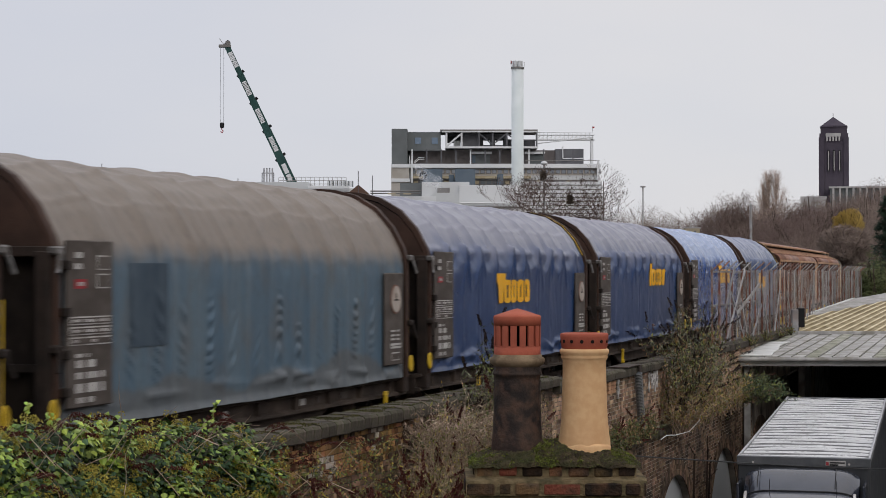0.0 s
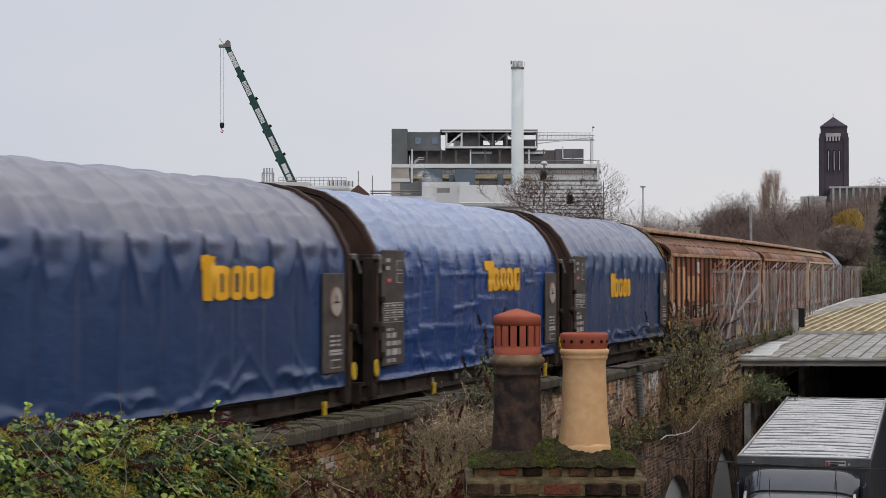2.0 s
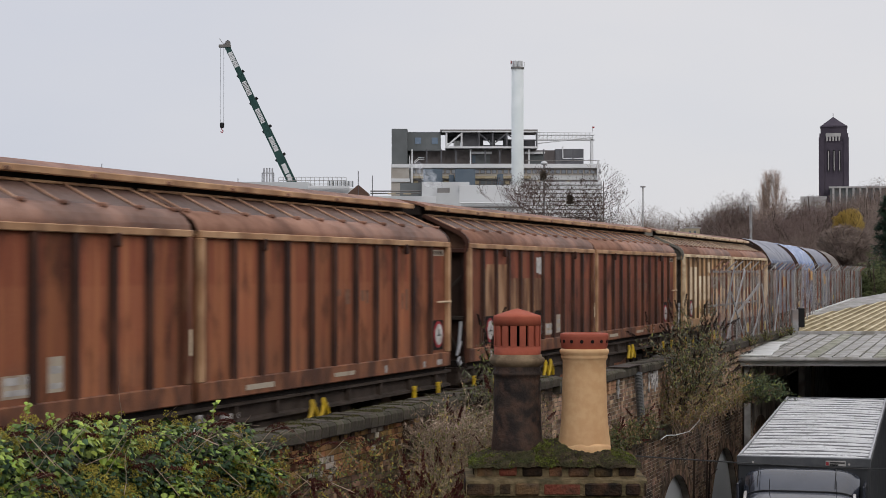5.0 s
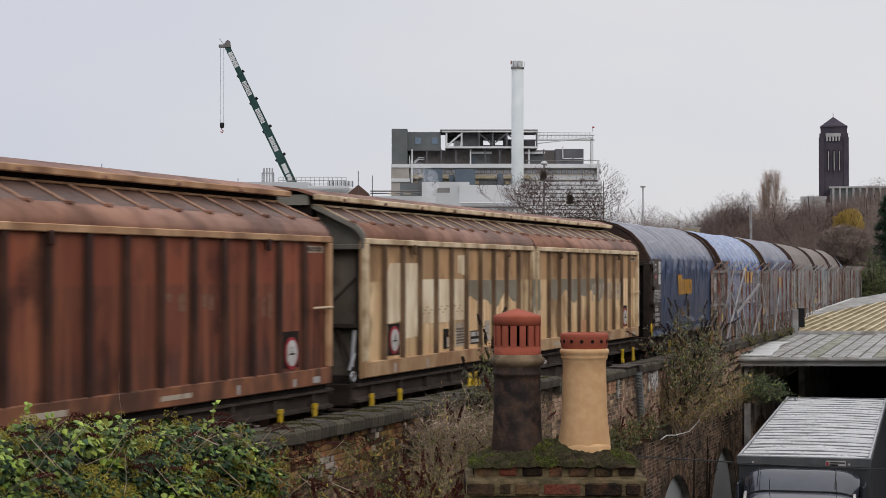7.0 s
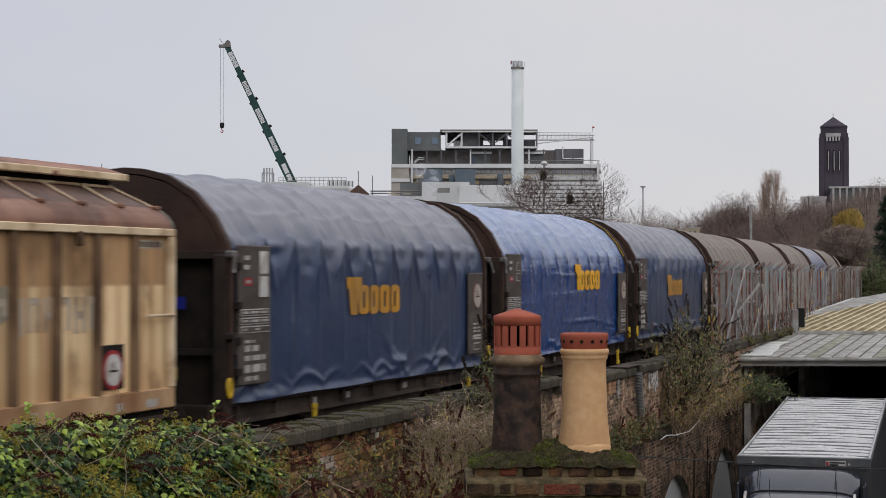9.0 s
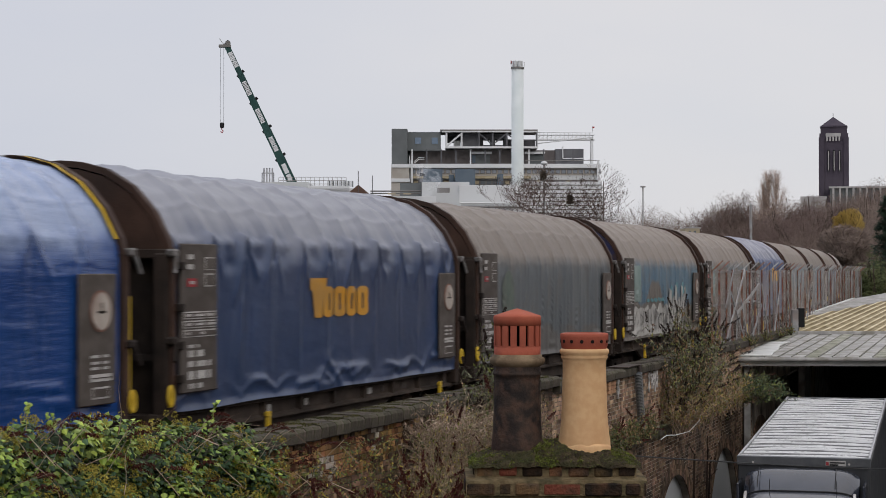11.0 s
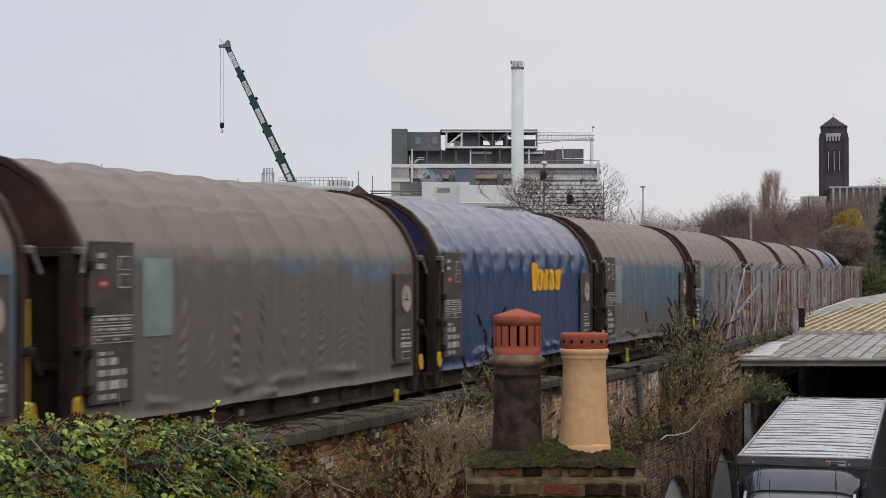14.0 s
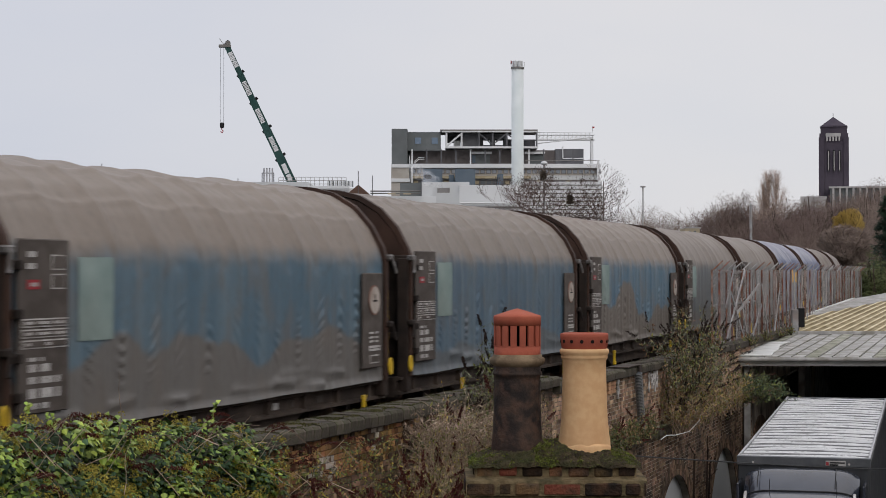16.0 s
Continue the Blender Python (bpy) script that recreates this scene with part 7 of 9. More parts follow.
part("cable_tray", rods([((19.39, D + 2.5, 27.842), (19.39, D + 2.5, 25.939), 0.1), ((19.39, D + 2.5, 25.939), (22.652, D + 2.5, 25.939), 0.1)], 5), "white_clad", hosp)
block("stack_room", 18.212, 22.742, D + 2.6, D + 10, 24.852, 27.479, "dark_clad", hosp)
# storeys below
block("lower_wall", -5.436, 25.189, D + 1, D + 16, 0, 24.942, "pale_clad", hosp, "pale lower storeys with window bands")
block("white_band", -5.436, 25.279, D + 0.2, D + 1, 24.308, 24.942, "white_clad", hosp)
block("shade_band", -5.255, 25.189, D + 0.95, D + 1.02, 23.13, 24.217, "beige_wall", hosp)
for k in range(33):
    x = -5.074 + k * 0.93
    win = block("window", x, x + 0.6, D + 0.82, D + 0.93, 23.447, 24.036, "pane_mid", hosp)
    block("window_frame", x - 0.08, x + 0.68, D + 0.84, D + 0.95, 23.402, 24.081, "shadow_gap", win)
block("ochre_band", -4.893, 14.135, D + 0.3, D + 0.95, 22.586, 23.039, "ochre_band", hosp)
block("shade_band", -5.255, 25.008, D + 0.9, D + 0.97, 21.318, 22.405, "shadow_gap", hosp)
for k in range(26):
    x = -4.712 + k * 0.98
    block("window", x, x + 0.7, D + 0.8, D + 0.89, 21.68, 22.269, "pane_dark" if k % 5 else "ochre_band", hosp)
for x0, x1 in ((-3.081, -0.091), (1.903, 5.074)):
    block("plant_screen", x0, x1, D - 6, D - 1, 20.865, 23.764, "slate_clad", hosp, "slate-grey plant screen")
block("plant_unit", 0.906, 1.812, D - 5, D - 1, 20.865, 22.949, "slate_clad", hosp)
block("plant_unit", 8.608, 9.514, D - 5, D - 1, 20.865, 23.039, "slate_clad", hosp)
for x in (729, 1059):
    block("corner_post", -5.165 + (0 if x == 729 else 29.9), -4.802 + (0 if x == 729 else 29.9), D + 0.1, D + 0.5, 0, 25.486, "white_clad", hosp)
part("deck_rail", rods([((13.229, D + 0.6, 25.486), (25.189, D + 0.6, 25.486), 0.05)], 4), "shadow_gap", hosp)

# louvred wing of many white slats
wing = tagged(empty("louvred_wing"), "hospital wing screened by rows of white slats", "building")
block("wing_wall", 10.501, 24.36, 286.5, 297, 0, 21.321, "beige_wall", wing)
for k in range(17):
    z = 21.148 - k * 0.62
    block("slat", 10.329, 24.274, 285.6, 286.3, z - 0.23, z + 0.23, "white_clad", wing)
for k in range(12):
    block("fin", 10.415 + k * 1.28, 10.415 + k * 1.28 + 0.1, 285.9, 286.4, 2, 21.493, "shadow_gap", wing)

# the tall flue
fl = tagged(empty("boiler_flue"), "tall pale green-white boiler flue with vents at its top", "flue")
fx = 10.365
bm = bmesh.new()
rod(bm, (fx, 260, 0), (fx, 260, 35.901), 0.879, 0.832, n=40)
part("shaft", bm, "flue", fl, "", smooth=True)
bm = bmesh.new()
rod(bm, (fx, 260, 35.822), (fx, 260, 36.058), 0.93, n=32)
part("top_ring", bm, "shadow_gap", fl)
for k in range(5):
    a = k * 1.257 + 0.3
    bm = bmesh.new()
    rod(bm, (fx + 0.5 * math.cos(a), 260 + 0.5 * math.sin(a), 35.979), (fx + 0.5 * math.cos(a), 260 + 0.5 * math.sin(a), 36.922), 0.24, n=12)
    part("vent_pipe", bm, "pale_clad", fl)
part("warning_lamp", boxes([(fx - 0.98, fx - 0.8, 259.5, 259.7, 36.45, 36.922)]), "red", fl, "small red warning lamp")
part("top_rail", rods([((fx - 0.9, 259.3, 35.979), (fx - 0.9, 259.3, 36.843), 0.04), ((fx + 0.9, 259.3, 35.979), (fx + 0.9, 259.3, 36.686), 0.04)], 5), "shadow_gap", fl)

# low white buildings before it
low = tagged(empty("plant_building"), "low white service buildings with pipes and railings", "building")
L = 230.0
for x0, x1, y, m in ((813, 926, 345, "white_clad"), (770, 813, 348, "pale_clad"), (630, 772, 350, "white_clad"), (540, 632, 348, "white_clad"), (380, 545, 322, "pale_clad")):
    k = L / 3311
    dy = {813: -18, 770: -7, 630: -3, 540: -15, 380: 0}[x0]
    block("wing", (x0 - 784) * k, (x1 - 784) * k, L + x0 * 0.001, L + 12, 0, EYE + (481.4 - y - dy) * k, m, low)
block("roof_plant", -2.637, 3.279, 232, 246, 5, 18.748, "pale_clad", low)
block("roof_plant", -5.346, -2.637, 233, 246, 5, 18.677, "grey_clad", low)
block("vent_panel", -0.692, 0.83, 231.7, 232, 17.034, 18.002, "shadow_gap", low)
for y in (359, 366):
    part("pipe_run", rods([((2.066, 229, EYE + (481.4 - y) * 0.0689), (9.778, 229, EYE + (481.4 - y - 1) * 0.0689), 0.12)], 6), "white_clad" if y == 359 else "shadow_gap", low)
block("recess", 2.213, 8.369, 229.6, 230, 15.166, 16.135, "pale_clad", low)
block("parapet", -16.53, -11.481, 229, 230, 17.795, 18.141, "white_clad", low)
block("doorway", -15.493, -15.078, 229.9, 230.4, 17.034, 17.518, "dark_clad", low)
for z in (313, 319, 325):
    part("railing", rods([((-20.46, 233, EYE + (481.4 - z) * 0.07), (-12.052, 233, EYE + (481.4 - z) * 0.07), 0.03)], 4), "shadow_gap", low)
for k in range(16):
    x = -20.46 + k * 0.56
    part("railing_post", rods([((x, 233, 18.209), (x, 233, 19.4), 0.03)], 4), "shadow_gap", low)
for k in range(14):
    x = -14.504 + k * 0.24
    part("cooler_fin", boxes([(x, x + 0.12, 234, 235, 18.279, 18.979)]), "grey_clad" if k % 2 else "pale_clad", low)
for x in (464, 469, 474, 479):
    x = (x - 784) * 0.07
    part("vent_stack", rods([((x, 234, 18.769), (x, 234, 20.591), 0.1)], 8), "steel", low)
part("stack_frame", rods([((-22.632, 234, 18.769), (-22.632, 234, 19.96), 0.06), ((-21.161, 234, 18.769), (-21.161, 234, 19.96), 0.06), ((-22.632, 234, 19.96), (-21.161, 234, 19.96), 0.06)], 5), "dark_clad", low)
bm = bmesh.new()
prism(bm, [(-11.467, 16.842), (-11.467, 17.115), (-10.239, 18.139), (-9.01, 17.115), (-9.01, 16.842)], "y", 226, 230)
part("tiled_roof", bm, "tile_brown", low, "brown tiled hip roof")
for x, y in ((634, 303), (659, 311), (180, 290), (421, 316)):
    k = 226 / 3311
    part("aerial_mast", rods([((x * k - 784 * k, 226, EYE + 131 * k), (x * k - 784 * k, 226, EYE + (481.4 - y) * k), 0.05)], 5), "dark_clad", low)
for y in (338, 342):
    part("roof_pipe", rods([((-8.883, 229, EYE + (481.4 - y) * 0.0689), (-2.686, 229, EYE + (481.4 - y) * 0.0689), 0.09)], 6), "shadow_gap", low)
for x in (686, 722):
    block("warm_lamp", -6.748 + (0 if x == 686 else 1.9), -5.784 + (0 if x == 686 else 1.9), 228.6, 228.8, 17.062, 17.199, "ochre_band", low)

# mobile crane: telescopic boom, hook and ropes
crane = tagged(empty("mobile_crane"), "dark green telescopic crane boom with hanging hook block", "crane")
K = 250.0
base, tip = Vector((-18.423, K, 15.86)), Vector((-28.994, K, 37.984))
ax = (tip - base).normalized()
nrm = Vector((ax.z, 0, -ax.x))
cuts = [0.0, 0.313, 0.484, 0.652, 0.818, 1.0]
for i in range(5):
    a, b = base + (tip - base) * cuts[i], base + (tip - base) * cuts[i + 1]
    hw = 0.58 - 0.055 * i
    bm = bmesh.new()
    vs = [bm.verts.new(p + nrm * sx * hw + Vector((0, sy * hw * 0.8, 0))) for p in (a, b) for sx in (-1, 1) for sy in (-1, 1)]
    for f in ((0, 1, 3, 2), (4, 6, 7, 5), (0, 4, 5, 1), (2, 3, 7, 6), (0, 2, 6, 4), (1, 5, 7, 3)):
        bm.faces.new([vs[j] for j in f])
    sec = part("boom_section", bm, "crane_green", crane)
    bm = bmesh.new()
    q = nrm * hw
    rod(bm, b - q * 1.25 - ax * 0.1, b + q * 1.5 + ax * 0.35, 0.22, n=6)
    part("boom_collar", bm, "black", sec)
    for k in range(10):
        c = a + (b - a) * (0.28 + 0.045 * k + (0.03 if k > 3 else 0)) if i else a + (b - a) * (0.58 + 0.03 * k + (0.02 if k > 3 else 0))
        bm = bmesh.new()
        u = ax * 0.12
        v = nrm * 0.3
        o = c + Vector((0, -hw * 0.8 - 0.02, 0))
        bm.faces.new([bm.verts.new(o + s1 * u + s2 * v) for s1, s2 in ((-1, -1), (1, -1), (1, 1), (-1, 1))])
        part("painted_bar", bm, "white_clad", sec)
part("boom_head", boxes([(-29.976, -28.39, K - 0.4, K + 0.4, 37.606, 37.984), (-29.07, -28.466, K - 0.4, K + 0.4, 37.908, 38.437)], 0.05), "shadow_gap", crane, "grey boom head with pulleys")
part("jib_light", rods([((-29.296, K, 37.984), (-29.9, K, 38.814), 0.06)], 5), "pale_clad", crane)
for x in (389.5, 395.5):
    part("hoist_rope", rods([(((x - 784) * 0.0755, K, 37.606), ((x - 784) * 0.0755, K, 27.413), 0.022)], 4), "dark_clad", crane)
hk = part("hook_block", boxes([(-29.825, -29.259, K - 0.2, K + 0.2, 26.809, 27.564)], 0.12), "black", crane, "dark hook block")
part("hook", pipe([(-29.598, K, 26.809), (-29.561, K, 26.582), (-29.372, K, 26.431), (-29.523, K, 26.205), (-29.749, K, 26.356)], 0.07, 6), "red", hk)
part("crane_body", boxes([(-19.934, -12.383, K - 1.4, K + 1.4, 0.9, 15.86)], 0.2), "crane_green", crane)

# brick tower on the hill
tw = tagged(empty("brick_tower"), "tall dark brick tower with pointed roof on the hill", "tower")
T = 760.0
block("shaft", 153.102, 164.579, T, T + 11.5, 0, 63.929, "tower_brick", tw)
for x in (153.102, 162.972):
    block("corner_buttress", x - 0.25, x + 1.607 + 0.25, T - 0.5, T + 1, 0, 62.322, "tower_brick", tw)
block("belfry", 153.561, 164.12, T + 0.5, T + 11, 63.929, 67.142, "tower_brick", tw)
bm = bmesh.new()
b4 = [bm.verts.new(p) for p in ((153.331, T, 66.683), (164.349, T, 66.683), (164.349, T + 11.5, 66.683), (153.331, T + 11.5, 66.683))]
ap = bm.verts.new((158.611, T + 5.7, 71.044))
bm.faces.new(b4)
for i in range(4):
    bm.faces.new((b4[i], b4[(i + 1) % 4], ap))
part("pointed_roof", bm, "tower_brick", tw)
block("stone_frieze", 155.627, 161.595, T - 0.7, T - 0.5, 62.551, 63.929, "tower_stone", tw, "pale stone frieze")
for k in range(5):
    x = 155.856 + k * 1.22
    block("stone_mullion", x, x + 0.6, T - 0.7, T - 0.5, 60.715, 62.551, "tower_stone", tw)
for k in range(3):
    x = 156.315 + k * 2.2
    block("slit_window", x, x + 0.9, T - 0.62, T - 0.5, 48.55, 57.042, "black", tw)
    block("slit_tracery", x + 0.3, x + 0.6, T - 0.75, T - 0.62, 48.779, 56.583, "tower_stone", tw)
part("finial", rods([((158.611, T + 5.7, 70.815), (158.611, T + 5.7, 72.422), 0.12)], 5), "tower_brick", tw)
hall = tagged(empty("college_hall"), "pale flat-roofed building beside the tower", "building")
block("hall_wall", 157.342, 182.374, 742, 760, 0, 41.214, "grey_clad", hall)
block("hall_roof", 156.895, 182.374, 741, 760, 40.767, 41.438, "tower_stone", hall)
for k in range(9):
    x = 158.236 + k * 2.6
    block("pier", x, x + 0.8, 741.2, 742, 0, 40.767, "tower_stone", hall)
block("side_wing", 145.956, 156.098, 732, 745, 0, 37.232, "tower_stone", hall)
for ob in (tw, hall):
    pivot = Matrix.Translation((158.611, 760, 0))
    ob.matrix_world = pivot @ Matrix.Rotation(-math.atan2(158.611, 760), 4, "Z") @ pivot.inverted()

# lamp posts and a mast
for x, yt, dist, r in ((1138, 332, 150, 0.07), (1329, 362, 120, 0.11)):
    post = tagged(empty("lighting_mast"), "slim grey lighting mast beyond the railway", "lamp post", "masts beyond the line")
    k = dist / 3311
    zt = EYE + (481.4 - yt) * k
    part("pole", rods([(((x - 784) * k, dist, 0), ((x - 784) * k, dist, zt), r, r * 0.7)], 8), "galv", post)
    if x == 1138:
        part("lamp_head", boxes([((x - 784) * k - 0.2, (x - 784) * k + 0.2, dist - 0.15, dist + 0.15, zt, zt + 0.12)], 0.03), "galv", post)
    else:
        part("antenna", rods([(((x - 784) * k, dist, zt - 1.6), ((x - 784) * k, dist, zt), 0.09)], 8), "galv", post)
lamp = tagged(empty("globe_lamp"), "white domed lamp on a pole behind the bare tree", "lamp post")
part("pole", rods([((7.569, 140, 0), (7.569, 140, 15.608), 0.06)], 8), "galv", lamp)
v, f = lathe([(0.05, -0.14), (0.2, -0.1), (0.27, 0.0), (0.22, 0.1), (0.0, 0.16)], 20)
raw("dome", v, f, "white_clad", lamp, "white lamp dome", smooth=True).location = (7.569, 140, 15.735)
cot = tagged(empty("cottage"), "small cream house among far trees", "house")
block("wall", 32.4, 34.3, 250, 256, 0, 13.4, "ochre_band", cot)
block("window", 32.85, 33.15, 249.95, 250, 12.7, 13.08, "pane_dark", cot)
block("window", 33.5, 33.8, 249.95, 250, 12.7, 13.08, "pane_dark", cot)
block("parapet", 32.3, 34.45, 249.85, 250.8, 13.4, 13.54, "tower_stone", cot)


# ---- plants ----
M.update(
    ivy_bright=leafy("ivy_bright", (0.17, 0.26, 0.022), (0.29, 0.38, 0.05), 0.45),
    ivy_mid=leafy("ivy_mid", (0.072, 0.12, 0.026), (0.135, 0.19, 0.044), 0.5),
    ivy_dark=leafy("ivy_dark", (0.027, 0.056, 0.026), (0.054, 0.095, 0.044), 0.5),
    # near-black green, with the shade deep in the ivy put in
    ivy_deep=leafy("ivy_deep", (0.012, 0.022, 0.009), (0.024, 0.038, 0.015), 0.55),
    ivy_flower=leafy("ivy_flower", (0.24, 0.2, 0.03), (0.36, 0.3, 0.06), 0.7),
    seed_head=leafy("seed_head", (0.05, 0.013, 0.01), (0.085, 0.024, 0.018), 0.8),
    seed_dark=leafy("seed_dark", (0.022, 0.014, 0.012), (0.04, 0.026, 0.02), 0.8),
    grey_leaf=leafy("grey_leaf", (0.12, 0.125, 0.08), (0.19, 0.19, 0.125), 0.7),
    dark_stem=leafy("dark_stem", (0.07, 0.045, 0.03), (0.14, 0.095, 0.06), 0.8),
    dry_stem=leafy("dry_stem", (0.22, 0.16, 0.115), (0.42, 0.32, 0.24), 0.8),
    bark=leafy("bark", (0.06, 0.045, 0.035), (0.1, 0.08, 0.06), 0.9),
    olive=leafy("olive", (0.12, 0.14, 0.032), (0.22, 0.22, 0.06), 0.6),
    olive_dark=leafy("olive_dark", (0.065, 0.085, 0.038), (0.13, 0.15, 0.068), 0.6),
    ochre_leaf=leafy("ochre_leaf", (0.28, 0.23, 0.04), (0.42, 0.31, 0.07), 0.7),
    brown_leaf=leafy("brown_leaf", (0.2, 0.115, 0.065), (0.32, 0.195, 0.105), 0.8),
    far_twig=leafy("far_twig", (0.135, 0.1, 0.083), (0.185, 0.142, 0.117), 0.9, 0.25),
    # pale twig tone with aerial haze mixed into the colour
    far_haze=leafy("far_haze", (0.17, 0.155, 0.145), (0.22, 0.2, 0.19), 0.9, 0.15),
    far_twig_dark=leafy("far_twig_dark", (0.09, 0.062, 0.054), (0.128, 0.09, 0.078), 0.9, 0.25),
    far_twig_pale=leafy("far_twig_pale", (0.34, 0.255, 0.21), (0.43, 0.335, 0.28), 0.9, 0.3),
    far_bud=leafy("far_bud", (0.05, 0.042, 0.035), (0.08, 0.066, 0.055), 0.9, 0.3),
    willow=leafy("willow", (0.26, 0.175, 0.04), (0.38, 0.26, 0.07), 0.8, 0.3),
    conifer=leafy("conifer", (0.012, 0.028, 0.018), (0.03, 0.05, 0.028), 0.6, 0.3),
    far_green=leafy("far_green", (0.06, 0.075, 0.03), (0.1, 0.11, 0.045), 0.8, 0.35),
)


class Cloud:
    """Collects leaves and twigs as plain lists, then links them as one mesh."""

    def __init__(self):
        self.v, self.f = [], []

    def leaf(self, p, d, up, length, width, fold=0.25, ivy=False):
        d = d.normalized()
        x = d.cross(up)
        if x.length < 1e-4:
            x = d.cross(Vector((1, 0, 0)))
        x.normalize()
        n = x.cross(d)
        k = len(self.v)
        if ivy:
            w = width
            lobes = ((0.08, 0.42, 0.3), (0.32, 0.56, 0.4), (0.66, 0.32, 0.2))
            self.v += [p, p + d * length] + [p + d * length * a + x * w * b - n * fold * w * c for a, b, c in lobes] + [p + d * length * a - x * w * b - n * fold * w * c for a, b, c in lobes]
            self.f += [(k, k + 2, k + 3, k + 4, k + 1), (k, k + 1, k + 7, k + 6, k + 5)]
        else:
            m = p + d * length * 0.5
            self.v += [p, m + x * width * 0.5 - n * fold * width, p + d * length, m - x * width * 0.5 - n * fold * width]
            self.f += [(k, k + 1, k + 2), (k, k + 2, k + 3)]

    def twig(self, a, b, r0, r1):
        d = (b - a)
        if d.length < 1e-5:
            return
        d.normalize()
        x = d.orthogonal().normalized()
        y = d.cross(x)
        k = len(self.v)
        for p, r in ((a, r0), (b, r1)):
            for i in range(3):
                t = 2.094 * i
                self.v.append(p + (x * math.cos(t) + y * math.sin(t)) * r)
        self.f += [(k, k + 1, k + 4, k + 3), (k + 1, k + 2, k + 5, k + 4), (k + 2, k, k + 3, k + 5)]

    def sprig(self, a, b, r):
        """A hair-thin twig, as one sliver."""
        x = (b - a).orthogonal().normalized() * r
        k = len(self.v)
        self.v += [a - x, a + x, b]
        self.f.append((k, k + 1, k + 2))

    def link(self, name, material, parent, label="", kind=""):
        ob = raw(name, self.v, self.f, material, parent, label)
        return tagged(ob, kind=kind) if kind else ob


def rvec(rnd):
    return Vector((rnd.gauss(0, 1), rnd.gauss(0, 1), rnd.gauss(0, 1))).normalized()


def shrub(name, label, category, seed, roots, height, spread, stems, leaf_kinds, leaf_n, leaf_len, stem_mat="bark", heads=0.0, head_len=0.18, droop=0.3, lean=(0, 0), bare=0.25, stem_r=0.012, head_mat="seed_head"):
    """Arching stems from the roots, leaves in several kinds along them, and dry seed heads at some tips."""
    rnd = random.Random(seed)
    th = tagged(empty(name), label, category)
    st, hd = Cloud(), Cloud()
    cl = {k: Cloud() for k, _ in leaf_kinds}
    kinds = [k for k, w in leaf_kinds for _ in range(w)]
    for i in range(stems):
        o = Vector(rnd.choice(roots)) + Vector((rnd.uniform(-1, 1), rnd.uniform(-1, 1), 0)) * spread * 0.18
        a = rnd.uniform(0, 6.28)
        out = Vector((math.cos(a), math.sin(a), 0)) * spread * rnd.uniform(0.1, 1.0) + Vector((*lean, 0)) * rnd.random()
        h = height * rnd.uniform(0.45, 1.0) * (1.1 - 0.45 * out.length / max(spread, 0.01))
        pts = []
        n = 7
        for t in range(n + 1):
            q = t / n
            pts.append(o + out * q ** 1.3 + Vector((0, 0, h * (q - droop * 0.35 * q ** 3))) + rvec(rnd) * 0.05 * h * q * 0.6)
        for t in range(n):
            st.twig(pts[t], pts[t + 1], stem_r * (1 - t / (n + 1)), stem_r * (1 - (t + 1) / (n + 1)))
        side = []
        for t in range(2, n):
            for _ in range(2):
                b = pts[t] + (pts[t + 1] - pts[t]) * rnd.random()
                e = b + (rvec(rnd) + Vector((0, 0, 0.3))).normalized() * rnd.uniform(0.12, 0.35) * min(1, height / 1.5)
                st.twig(b, e, stem_r * 0.35, stem_r * 0.15)
                side.append((b, e))
        for k in range(leaf_n):
            if rnd.random() < 0.5 and side:
                b, e = rnd.choice(side)
                p, d = b + (e - b) * rnd.random(), e - b
            else:
                q = bare + (1 - bare) * rnd.random()
                t = min(n - 1, int(q * n))
                p, d = pts[t] + (pts[t + 1] - pts[t]) * rnd.random(), pts[t + 1] - pts[t]
            dd = (d.normalized() * 0.6 + rvec(rnd) + Vector((0, 0, -0.25))).normalized()
            L = leaf_len * rnd.uniform(0.6, 1.25)
            cl[rnd.choice(kinds)].leaf(p, dd, Vector((0, 0, 1)) + rvec(rnd) * 0.5, L, L * 0.32)
        if rnd.random() < heads:
            p = pts[-1]
            d = (pts[-1] - pts[-2]).normalized() + Vector((0, 0, -0.2)) + rvec(rnd) * 0.3
            d.normalize()
            for k in range(int(110 * max(1, head_len / 0.2))):
                q = rnd.random()
                w = head_len * 0.16 * (1 - q * 0.75)
                hd.leaf(p + d * head_len * q + rvec(rnd) * w * 0.6, (rvec(rnd) + d).normalized(), Vector((0, 0, 1)), 0.03, 0.016)
    st.link("stem", stem_mat, th, kind="stuff")
    for k, c in cl.items():
        if c.f:
            c.link("foliage", k, th, kind="stuff")
    if hd.f:
        hd.link("seed_head", head_mat, th, "dark dry seed heads", "stuff")
    return th


